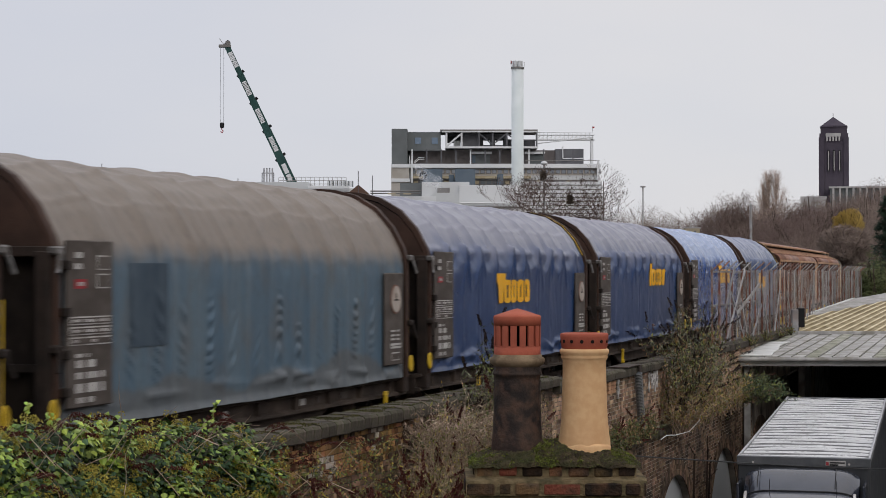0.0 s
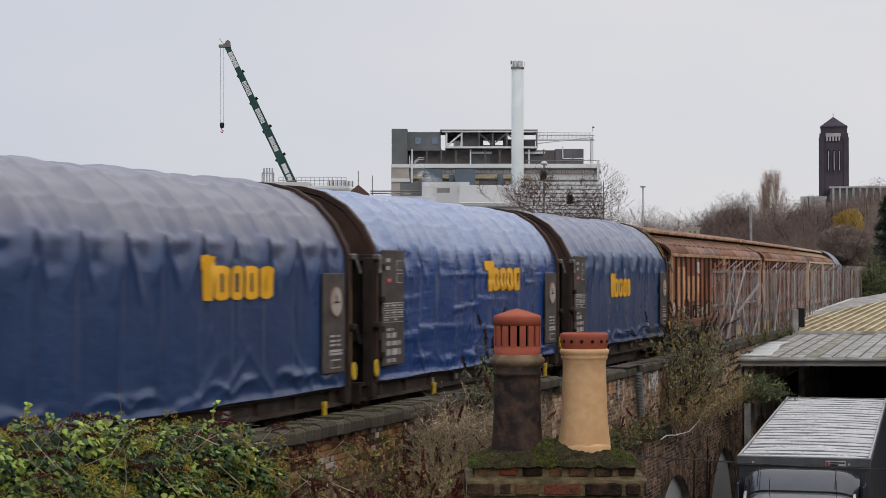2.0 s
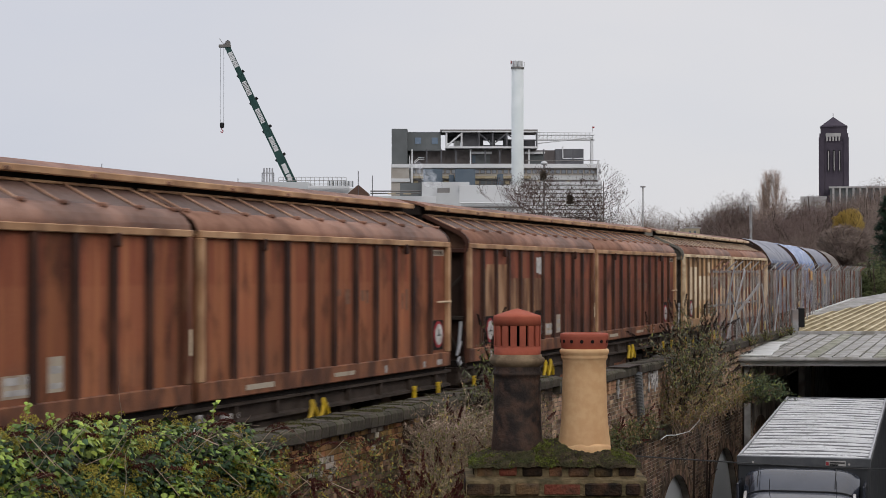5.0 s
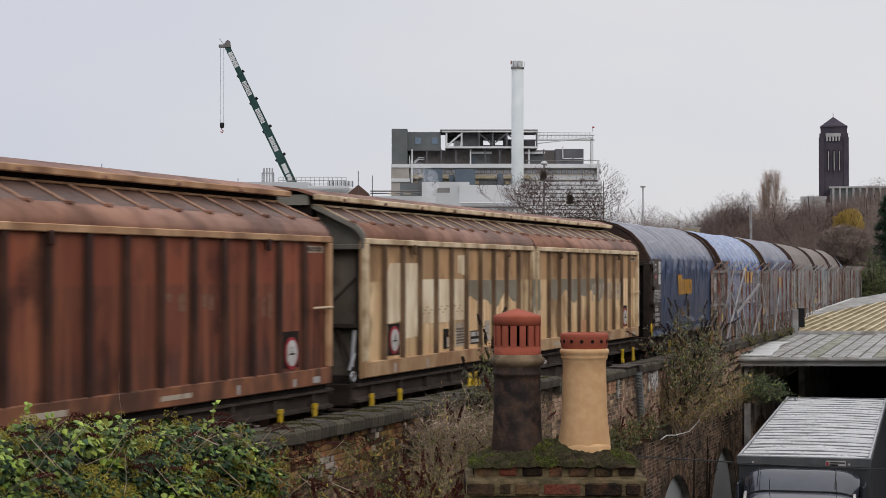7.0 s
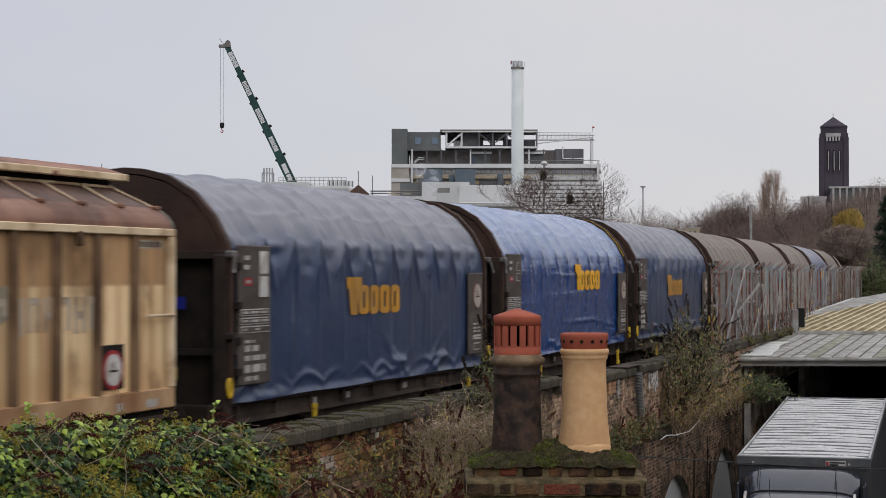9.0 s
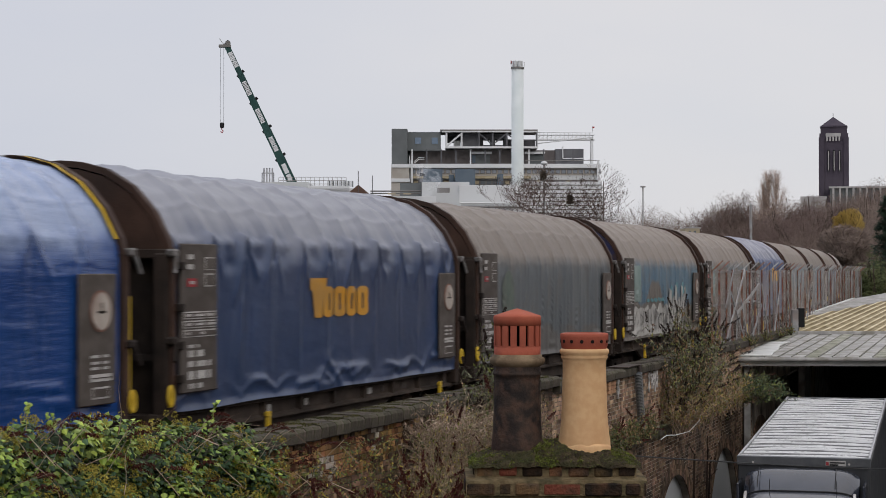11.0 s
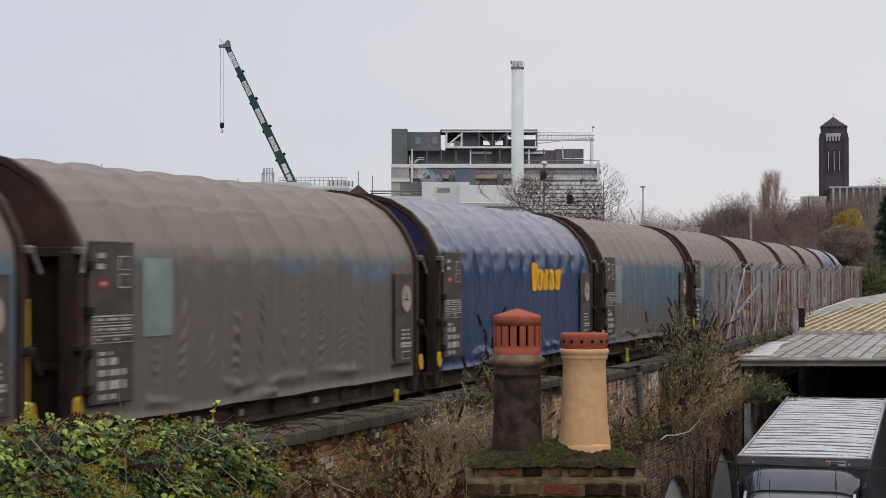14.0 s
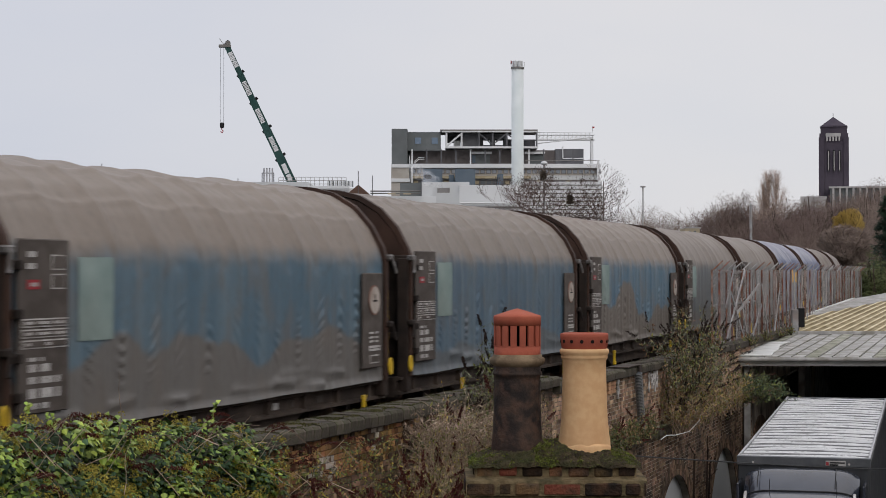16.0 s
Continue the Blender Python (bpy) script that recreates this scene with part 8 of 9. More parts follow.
# ivy smothering the parapet
def ivy():
    rnd = random.Random(21)
    th = tagged(empty("ivy"), "thick flowering ivy smothering the brick parapet", "ivy")
    tones = {k: Cloud() for k in ("ivy_bright", "ivy_mid", "ivy_dark", "ivy_deep")}
    fl, st, hd = Cloud(), Cloud(), Cloud()

    def top(s):
        base = np.interp(s, [-16, -12, -9, -7, -5.8, -5.0, -4.4, -4.0, -3.4], [-1.08, -1.08, -1.22, -1.32, -1.4, -1.47, -1.6, -1.95, -2.6])
        return EYE + float(base) + 0.16 * noise.noise(Vector((s * 2.3, 3, 0)))

    def out(s):
        return track(s, 1, 0) - track(s, 0, 0)

    # near-black backing leaves close to the wall paint the shade between clumps
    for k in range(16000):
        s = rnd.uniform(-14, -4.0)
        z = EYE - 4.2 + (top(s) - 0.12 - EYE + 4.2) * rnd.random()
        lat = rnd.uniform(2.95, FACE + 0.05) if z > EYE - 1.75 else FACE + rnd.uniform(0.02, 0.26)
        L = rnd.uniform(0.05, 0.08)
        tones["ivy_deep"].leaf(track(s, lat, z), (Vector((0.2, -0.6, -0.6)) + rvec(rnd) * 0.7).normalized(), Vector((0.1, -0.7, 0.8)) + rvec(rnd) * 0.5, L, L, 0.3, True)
    # clumps standing out from it, leafy on their outer sides
    for k in range(760):
        s = rnd.uniform(-14, -3.9)
        zt = top(s)
        q = rnd.random() ** 0.75
        z = EYE - 4.1 + (zt - 0.08 - EYE + 4.1) * q
        size = rnd.uniform(0.08, 0.22)
        crest = z > EYE - 1.75
        lat = rnd.uniform(3.0, FACE + 0.3) if crest else FACE + rnd.uniform(0.08, 0.42)
        c = track(s, lat, z)
        n = out(s)
        pick = rnd.random()
        young = pick < 0.38 + (0.12 if crest else 0)
        bloom = rnd.random() < 0.62
        for j in range(int(34 + 330 * size)):
            a = rvec(rnd)
            if a.dot(n) < -0.25 and a.z < 0.2:
                continue
            p = c + Vector((a.x * size, a.y * size, a.z * size * 0.8)) * rnd.uniform(0.65, 1.1)
            d = (a * 0.5 + n * 0.4 + Vector((0, 0, -0.75)) + rvec(rnd) * 0.5).normalized()
            L = rnd.uniform(0.028, 0.062) * (1.1 if young else 1)
            u = rnd.random()
            tone = ("ivy_bright" if u < 0.5 else "ivy_mid" if u < 0.88 else "ivy_dark") if young else ("ivy_mid" if u < 0.42 else "ivy_dark" if u < 0.88 else "ivy_deep")
            tones[tone].leaf(p, d, a + n * 0.3 + Vector((0, 0, 0.7)) + rvec(rnd) * 0.4, L, L * rnd.uniform(0.75, 1.0), 0.35, True)
        if bloom:
            for m in range(rnd.randint(4, 11)):
                a = (rvec(rnd) + n * 0.8 + Vector((0, 0, 0.6))).normalized()
                o = c + a * size * 1.08
                for j in range(30):
                    b = rvec(rnd)
                    fl.leaf(o + b * 0.022, (b + rvec(rnd) * 0.4).normalized(), rvec(rnd), 0.017, 0.013)
    # young shoots above the crest
    for k in range(11):
        s = rnd.uniform(-12, -4.6)
        p = track(s, rnd.uniform(3.0, 3.75), top(s) - 0.1)
        tip = p + Vector((rnd.uniform(-0.06, 0.08), 0, rnd.uniform(0.14, 0.27)))
        st.twig(p, tip, 0.004, 0.002)
        for j in range(16):
            o = p + (tip - p) * rnd.uniform(0.3, 1.05)
            L = rnd.uniform(0.03, 0.055)
            tones["ivy_bright" if rnd.random() < 0.8 else "ivy_mid"].leaf(o, (rvec(rnd) + Vector((0, -0.3, -0.6))).normalized(), Vector((0, -0.6, 0.8)) + rvec(rnd) * 0.5, L, L * 0.9, 0.3, True)
    # dead stems and bleached stalks
    for k in range(70):
        s = rnd.uniform(-11, -3.6)
        p = track(s, FACE + rnd.uniform(0.25, 0.6), top(s) - 0.1 - rnd.random() * 1.5)
        d = Vector((rnd.uniform(0.1, 1), -0.2, rnd.uniform(-0.2, 1.0))).normalized()
        for j in range(6):
            e = p + d * rnd.uniform(0.06, 0.12)
            st.twig(p, e, 0.004 - 0.0004 * j, 0.0036 - 0.0004 * j)
            p, d = e, (d + rvec(rnd) * 0.3 + Vector((0.05, 0, -0.08))).normalized()
    # curved red-brown plumes
    for k in range(64):
        s = rnd.uniform(-9.5, -1.6)
        z = (top(s) if s < -3.6 else EYE - 1.95) + 0.08 - 1.2 * rnd.random() ** 1.5
        p = track(s, FACE + rnd.uniform(0.25, 0.6), z)
        d = Vector((rnd.choice((-1, 1, 1)) * rnd.uniform(0.4, 1), rnd.uniform(-0.3, 0.3), rnd.uniform(-0.1, 0.6))).normalized()
        L = rnd.uniform(0.16, 0.32)
        back = p - d * 0.25 + Vector((0, 0, -0.12))
        st.twig(back, p, 0.004, 0.003)
        for j in range(150):
            q = rnd.random()
            o = p + d * L * q + Vector((0, 0, -0.55 * L * q * q)) + rvec(rnd) * 0.02 * (1 - 0.75 * q)
            hd.leaf(o, (rvec(rnd) + d * 0.8).normalized(), rvec(rnd), 0.02, 0.011)
    tones["ivy_bright"].link("bright_foliage", "ivy_bright", th, "bright young ivy leaves", "stuff")
    tones["ivy_mid"].link("foliage", "ivy_mid", th, "mid-green ivy leaves", "stuff")
    tones["ivy_dark"].link("dark_foliage", "ivy_dark", th, "dark ivy leaves", "stuff")
    tones["ivy_deep"].link("deep_foliage", "ivy_deep", th, "blackish ivy leaves that paint the shade in the gaps", "stuff")
    fl.link("flower_head", "ivy_flower", th, "yellow-green ivy flower heads", "stuff")
    st.link("stem", "dry_stem", th, kind="stuff")
    hd.link("seed_head", "seed_head", th, "drooping dark red seed heads", "stuff")


ivy()


def creeper():
    """Thin stems, small leaves and red-brown plumes on the open stretch of the parapet."""
    rnd = random.Random(44)
    th = tagged(empty("creeper"), "thin creeper with yellowing leaves over the sooty parapet bricks", "climber")
    st, hd = Cloud(), Cloud()
    kinds = {k: Cloud() for k in ("olive", "ochre_leaf", "brown_leaf", "olive_dark")}
    names = ["olive", "olive", "ochre_leaf", "brown_leaf", "olive_dark", "olive_dark"]
    for k in range(210):
        s = rnd.uniform(-3.6, 2.4)
        z = EYE - 3.5 + 1.2 * rnd.random() ** 1.6
        p = track(s, FACE + 0.06, z)
        d = Vector((rnd.uniform(-0.6, 0.9), 0.1, rnd.uniform(0.2, 1)))
        d.normalize()
        for j in range(8):
            e = p + d * rnd.uniform(0.05, 0.11)
            if e.z > EYE - 1.95:
                break
            st.twig(p, e, 0.0036, 0.0028)
            for m in range(5):
                L = rnd.uniform(0.03, 0.055)
                kinds[rnd.choice(names)].leaf(e + rvec(rnd) * 0.05, (rvec(rnd) + Vector((0, -0.4, -0.4))).normalized(), Vector((0, -0.5, 0.8)) + rvec(rnd) * 0.5, L, L * 0.45)
            p, d = e, (d + rvec(rnd) * 0.35).normalized()
        if rnd.random() < 0.34:
            L = rnd.uniform(0.12, 0.28)
            d = Vector((rnd.uniform(-1, 1), -0.2, rnd.uniform(-0.2, 0.5))).normalized()
            for j in range(110):
                q = rnd.random()
                hd.leaf(p + d * L * q + Vector((0, 0, -0.5 * L * q * q)) + rvec(rnd) * 0.018 * (1 - 0.7 * q), (rvec(rnd) + d * 0.8).normalized(), rvec(rnd), 0.02, 0.011)
    st.link("stem", "dark_stem", th, kind="stuff")
    for k, c in kinds.items():
        c.link("foliage", k, th, kind="stuff")
    hd.link("seed_head", "seed_head", th, "dark red-brown plumes", "stuff")


creeper()
# tangle before the parapet
shrub("bramble_tangle", "tangle of stems and yellowing leaves before the parapet", "shrub", 31, [track(s, 4.15, EYE - 3.9) for s in (-4.4, -3.6, -2.8, -2, -1.2, -0.4, 0.4, 1.2)], 1.75, 0.6, 520,
      [("olive", 5), ("ochre_leaf", 3), ("ivy_bright", 1), ("ivy_mid", 3), ("brown_leaf", 3)], 50, 0.06, "dark_stem", 0.5, 0.24, 0.5, bare=0.2, stem_r=0.005)
shrub("dry_thicket", "thicket of dry tan stems and small brown leaves by the wall", "shrub", 32, [track(s, 4.0, EYE - 3.9) for s in (0.2, 0.9, 1.6, 2.3, 3.0, 3.7, 4.4, 5.0)], 2.75, 0.6, 560,
      [("olive", 5), ("olive_dark", 2), ("ochre_leaf", 3), ("brown_leaf", 5)], 27, 0.05, "dry_stem", 0.12, 0.2, 0.35, bare=0.3, stem_r=0.0062)
shrub("grass_clump", "clump of dry bleached grass at the wall top", "grass", 33, [track(s, 3.75, EYE - 2.4) for s in (0.9, 1.6, 2.4, 3.2, 3.8)], 1.0, 0.7, 330,
      [("dry_stem", 3), ("olive", 1)], 5, 0.08, "dry_stem", 0.0, 0.2, 1.0, stem_r=0.0035)
shrub("buddleia", "buddleia with dark seed heads growing from the wall", "shrub", 34, [track(s, 3.75, EYE - 2.6) for s in (2.9, 3.4, 4.0)], 2.0, 0.5, 40,
      [("olive_dark", 5), ("grey_leaf", 3), ("olive", 3)], 34, 0.085, "bark", 0.95, 0.17, 0.2, stem_r=0.007, head_mat="seed_dark")
shrub("buddleia", "large buddleia with grey-green leaves and black seed heads on the viaduct", "shrub", 35, [track(s, 3.8, EYE - 3.0) for s in (17.2, 17.9, 18.6, 19.3, 20.1)], 2.45, 1.15, 105,
      [("olive", 5), ("olive_dark", 2), ("grey_leaf", 8), ("brown_leaf", 5)], 66, 0.095, "bark", 0.6, 0.26, 0.1, stem_r=0.012, head_mat="seed_dark")
shrub("buddleia", "browning buddleia leaning out from the viaduct wall", "shrub", 36, [track(s, 3.85, EYE - 3.45) for s in (16.9, 17.8, 18.7, 20.0, 21.5, 23, 24.4)], 1.75, 0.85, 150,
      [("olive", 8), ("ochre_leaf", 4), ("brown_leaf", 14), ("grey_leaf", 4)], 46, 0.085, "dry_stem", 0.35, 0.22, 0.6, stem_r=0.008, head_mat="seed_dark")
shrub("green_bush", "green bush hanging over the yard beside the shed", "shrub", 37, [track(s, 3.9, EYE - 3.3) for s in (25.0, 26.0, 27.0)], 1.0, 0.8, 130,
      [("olive_dark", 4), ("ivy_dark", 3), ("olive", 2)], 60, 0.09, "bark", 0.05, 0.2, 0.8, lean=(0.7, -0.3))
shrub("wall_ferns", "low dark growth along the viaduct ledge", "shrub", 38, [track(s, 3.7, EYE - 3.35) for s in (8.5, 9.5, 10.5, 11.5, 12.6, 13.6, 14.6)], 0.8, 0.4, 190,
      [("olive_dark", 4), ("olive", 2), ("brown_leaf", 3)], 34, 0.07, "bark", 0.15, 0.2, 0.5, stem_r=0.006)
shrub("wall_ferns", "low growth along the foot of the fence", "shrub", 39, [track(s, 3.6, EYE - 2.0) for s in (29, 32, 35, 38, 42)], 0.4, 0.4, 60,
      [("olive_dark", 2), ("olive", 2), ("brown_leaf", 1)], 22, 0.07, "bark", 0.0, 0.2, 0.5)


# dead sapling and a bleached root on the viaduct's face
sapling = tagged(empty("dead_sapling"), "dead black sapling standing before the brick arch", "sapling")
rnd = random.Random(29)
for s0, lat, z0, z1, lean in ((17.1, 4.1, 6.2, 3.85, 0.02), (17.5, 4.0, 6.2, 3.95, 0.05), (18.6, 4.1, 6.4, 3.9, 0.04), (19.3, 4.0, 6.4, 4.3, 0.06)):
    line = [track(s0 + lean * k + rnd.uniform(-0.05, 0.05), lat, EYE - z0 + (z0 - z1) * k / 7) for k in range(8)]
    stem = part("stem", pipe(line, 0.022, 6), "seed_dark", sapling)
    for p in line[4:]:
        part("twig", pipe([p, p + (rvec(rnd) + Vector((0, 0, 0.5))) * 0.2], 0.008, 5), "seed_dark", stem)
root = tagged(empty("bleached_root"), "pale bleached root hanging on the viaduct ledge", "root")
part("root", pipe([track(q, 4.05 + 0.03 * math.sin(q * 5), EYE - z) for q, z in ((13.9, 3.26), (14.6, 3.24), (15.3, 3.29), (16.0, 3.33), (16.8, 3.34), (17.5, 3.3), (18.0, 3.2), (18.5, 3.08))], 0.01), "shed_white", root)


# bare trees and far woods
def bare_tree(name, label, seed, x, y, z0, height, width, material, twig=0.03, depth=5, up=0.35, leaves=None, leaf_n=0, leaf_len=0.3, trunk=0.3):
    """Trunk, limbs forking down to fine twigs, and perhaps some leaves."""
    rnd = random.Random(seed)
    th = tagged(empty(name), label, "tree")
    tr, cr, lf = Cloud(), Cloud(), Cloud()
    ends = []

    def grow(p, d, length, r, level):
        n = 3 if level < 3 else 2
        for _ in range(n):
            e = p + d * length / n
            if level >= 4:
                cr.sprig(p, e + d * 0.1, twig)
            else:
                (tr if level < 2 else cr).twig(p, e, max(r, twig), max(r * 0.85, twig * 0.8))
            p, d, r = e, (d + rvec(rnd) * 0.16 + Vector((0, 0, 0.04))).normalized(), r * 0.85
        if level >= depth:
            ends.append((p, d))
            return
        for k in range(3 if level else 5):
            a = rvec(rnd)
            nd = (d * (0.75 + up) + Vector((a.x * width / height * 1.9, a.y * width / height * 1.9, a.z * 0.45 + up * 0.4)) * 0.85).normalized()
            grow(p, nd, length * rnd.uniform(0.62, 0.85), r * 0.62, level + 1)

    grow(Vector((x, y, z0)), Vector((0, 0, 1)), height * 0.27, trunk, 0)
    top = max(p.z for p, _ in ends) - z0
    k = height / top
    for c in (tr, cr):
        for i, v in enumerate(c.v):
            c.v[i] = Vector((x + (v.x - x) * k, y + (v.y - y) * k, z0 + (v.z - z0) * k))
    if leaves:
        for _ in range(leaf_n):
            p, d = rnd.choice(ends)
            q = Vector((x + (p.x - x) * k, y + (p.y - y) * k, z0 + (p.z - z0) * k)) + rvec(rnd) * 0.2
            lf.leaf(q, rvec(rnd), Vector((0, 0, 1)), leaf_len, leaf_len * 0.5)
    tr.link("trunk", "bark" if y < 200 else material, th)
    cr.link("crown", material, th)
    if leaves:
        lf.link("last_leaves", leaves, th)
    return th


def fringe(name, label, seed, cx, cy, base, top, half, n, material, size, hang):
    """A rounded crown of fine hanging leaves over a trunk."""
    rnd = random.Random(seed)
    th = tagged(empty(name), label, "tree")
    c, t = Cloud(), Cloud()
    t.twig(Vector((cx, cy, 0)), Vector((cx, cy, (base + top) / 2)), 0.3, 0.15)
    mid = (base + top) / 2
    for k in range(n):
        a = rvec(rnd)
        r = rnd.random() ** 0.35
        lump = 1 + 0.28 * noise.noise(a * 2.3 + Vector((seed, 0, 0)))
        p = Vector((cx + a.x * half * r * lump, cy + a.y * half * r * lump, mid + a.z * (top - base) / 2 * r * lump))
        d = (rvec(rnd) * (1 - hang) + Vector((a.x * 0.3, a.y * 0.3, -1 if hang > 0.5 else 0.8)) * hang).normalized()
        c.sprig(p, p + d * size * rnd.uniform(0.6, 1.4), size * 0.09)
    for k in range(40):
        a = rvec(rnd)
        t.twig(Vector((cx, cy, mid - 1)), Vector((cx + a.x * half, cy + a.y * half, mid + abs(a.z) * (top - base) / 2)), 0.08, 0.03)
    t.link("trunk", "bark", th)
    c.link("crown", material, th)
    return th


t = bare_tree("bare_tree", "bare wide-crowned tree with old nests behind the railway", 51, 6.047, 130, 0, 15.193, 7.6, "far_twig_dark", 0.014, 7, 0.25, "far_bud", 5200, 0.13, 0.2)
for x, y in ((960, 312), (1007, 355)):
    rnd = random.Random(x)
    c = Cloud()
    o = Vector(((x - 784) * 130 / 3311, 129, EYE + (481.4 - y) * 130 / 3311))
    for k in range(420):
        a = rvec(rnd)
        a.z *= 1.5
        c.twig(o + a * 0.24 * rnd.random(), o + a * 0.22 + rvec(rnd) * 0.16, 0.012, 0.008)
    c.link("nest", "bark", t, "old twig nest")
# far woods: place, height and tone of each tree
WOODS = [
    # x, y of the crown's top, distance, width, tone, twig size
    (1110, 372, 170, 3.5, "far_twig"), (1165, 352, 300, 9, "far_twig"), (1200, 368, 320, 9, "far_twig"), (1242, 384, 340, 9, "far_twig"), (1228, 380, 330, 8, "far_twig"),
    (1130, 382, 260, 6, "far_twig"), (1268, 372, 300, 9, "far_twig_dark"), (1298, 347, 260, 11, "far_twig_dark"), (1322, 350, 262, 10, "far_twig_dark"), (1280, 360, 265, 9, "far_twig_dark"),
    (1340, 378, 240, 9, "far_twig_dark"), (1390, 358, 230, 10, "far_twig"), (1420, 350, 232, 9, "far_twig_dark"), (1445, 356, 225, 9, "far_twig_dark"), (1408, 372, 215, 9, "far_twig"),
    (1360, 372, 220, 8, "far_twig"), (1470, 352, 240, 10, "far_twig_dark"), (1500, 345, 250, 10, "far_twig"), (1535, 328, 270, 12, "far_twig"), (1560, 326, 275, 12, "far_twig_dark"),
    (1450, 385, 190, 8, "far_twig_dark"), (1480, 395, 185, 7, "far_twig"), (1425, 390, 195, 8, "far_twig"), (1380, 395, 200, 7, "far_twig_dark"), (1310, 385, 240, 8, "far_twig_dark"), (1515, 395, 175, 7, "far_twig"),
]
for i, (x, yt, dist, wd, tone) in enumerate(WOODS):
    bare_tree("bare_tree", "bare winter tree in the far wood", 60 + i, (x - 784) * dist / 3311, dist, 0, EYE + (481.4 - yt) * dist / 3311, wd, tone, 0.013 * dist / 230, 6, 0.3, trunk=0.3)
def poplar(seed, x, y, top, half):
    """A slim airy crown: upright limbs round a straight trunk, each with a plume of fine shoots."""
    rnd = random.Random(seed)
    th = tagged(empty("poplar"), "tall slim pale poplar without leaves", "tree")
    t, c = Cloud(), Cloud()
    t.twig(Vector((x, y, 0)), Vector((x, y, top * 0.95)), 0.22, 0.03)
    for k in range(150):
        q = rnd.random()
        z = top * (0.3 + 0.6 * q)
        a = rnd.uniform(0, 6.28)
        L = min(top * 0.2, (top - z)) * rnd.uniform(0.7, 1.0)
        reach = half * min(1.0, (0.25 + top - z - L) / (top * 0.22)) ** 0.7 * rnd.random() ** 0.5
        p = Vector((x, y, z))
        for m in range(7):
            f = (m + 1) / 7
            e = Vector((x + reach * math.cos(a) * f ** 0.6, y + reach * math.sin(a) * f ** 0.6, z + L * f)) + rvec(rnd) * 0.08
            c.twig(p, e, 0.02 - 0.002 * m, 0.018 - 0.002 * m)
            for n in range(9):
                b = p.lerp(e, rnd.random())
                d = Vector((0.45 * math.cos(a), 0.45 * math.sin(a), 1)) + rvec(rnd) * 0.6
                c.sprig(b, b + d * rnd.uniform(0.3, 0.8), 0.0075)
            p = e
    t.link("trunk", "far_twig_pale", th)
    c.link("crown", "far_twig_pale", th)


for x, yt, half in ((1360, 301, 2.3), (1374, 303, 2.1), (1352, 326, 2.0)):
    poplar(x, (x - 784) * 250 / 3311, 250, EYE + (481.4 - yt) * 250 / 3311, half)


for i, (x, yt, dist, r) in enumerate(((1305, 358, 268, 5), (1345, 384, 245, 5), (1395, 366, 236, 5.5), (1435, 362, 230, 6), (1475, 362, 244, 6), (1525, 346, 262, 7), (1560, 342, 270, 7), (1270, 384, 300, 5), (1195, 384, 320, 6), (1235, 395, 330, 6), (1415, 420, 200, 5), (1460, 425, 190, 5), (1290, 366, 266, 5), (1325, 366, 262, 5.5), (1370, 384, 232, 5), (1455, 372, 215, 5), (1490, 366, 225, 5), (1545, 362, 240, 6), (1500, 400, 190, 4.5), (1395, 392, 210, 5), (1165, 372, 330, 6), (1335, 405, 215, 5), (1405, 348, 230, 5.5), (1442, 344, 228, 5), (1478, 350, 215, 4.5), (1508, 352, 212, 4.5), (1538, 340, 214, 5), (1566, 334, 216, 5.5), (1300, 344, 262, 5), (1322, 346, 260, 4.5), (1278, 360, 270, 4.5), (1425, 368, 205, 5), (1545, 380, 190, 5), (1380, 372, 226, 4.5), (1545, 334, 205, 4.2), (1562, 330, 206, 4.5), (1530, 350, 200, 3.2))):
    fringe("thicket_tree", "dense twiggy winter tree in the wood", 130 + i, (x - 784) * dist / 3311, dist, 2.0, EYE + (481.4 - yt) * dist / 3311, r, 20000, "far_twig_dark" if i % 2 else "far_twig", 0.3, 0.2)
fringe("willow", "willow with yellow autumn leaves in the wood", 101, 35.781, 165, 9.9, 13.2, 1.35, 15000, "willow", 0.24, 0.6)
fringe("round_shrub", "rounded bare brown shrub below the willow", 102, 32.211, 150, 7.663, 11.288, 2.3, 26000, "far_twig", 0.27, 0.25)
for x, y, r, s in ((1535, 490, 1.6, 103), (1560, 480, 1.9, 104), (1515, 500, 1.0, 105), (1545, 512, 1.6, 106)):
    k = 105 / 3311
    fringe("green_shrub", "scrubby yellow-green shrub beyond the fence", s, (x - 784) * k, 105, 0.5, EYE + (481.4 - y + 25) * k, r, 7000, "far_green", 0.3, 0.2)


def conifer(seed, x, y, height, width):
    rnd = random.Random(seed)
    th = tagged(empty("conifer"), "dark green conifer at the edge of the wood", "tree")
    t, c = Cloud(), Cloud()
    t.twig(Vector((x, y, 0)), Vector((x, y, height)), 0.25, 0.03)
    for k in range(260):
        z = height * (0.12 + 0.86 * rnd.random())
        r = width * (1 - z / height) ** 0.7 * rnd.uniform(0.7, 1.1)
        a = rnd.uniform(0, 6.28)
        d = Vector((math.cos(a), math.sin(a), -0.12 + 0.2 * rnd.random()))
        b = Vector((x, y, z))
        t.twig(b, b + d * r, 0.04, 0.015)
        for j in range(34):
            q = rnd.random() ** 0.7
            c.leaf(b + d * r * q + rvec(rnd) * 0.12, (d + rvec(rnd) * 0.8 + Vector((0, 0, -0.3))).normalized(), Vector((0, 0, 1)), 0.32, 0.09)
    t.link("trunk", "bark", th)
    c.link("crown", "conifer", th)


conifer(111, 26.179, 110, 12.298, 2.2)
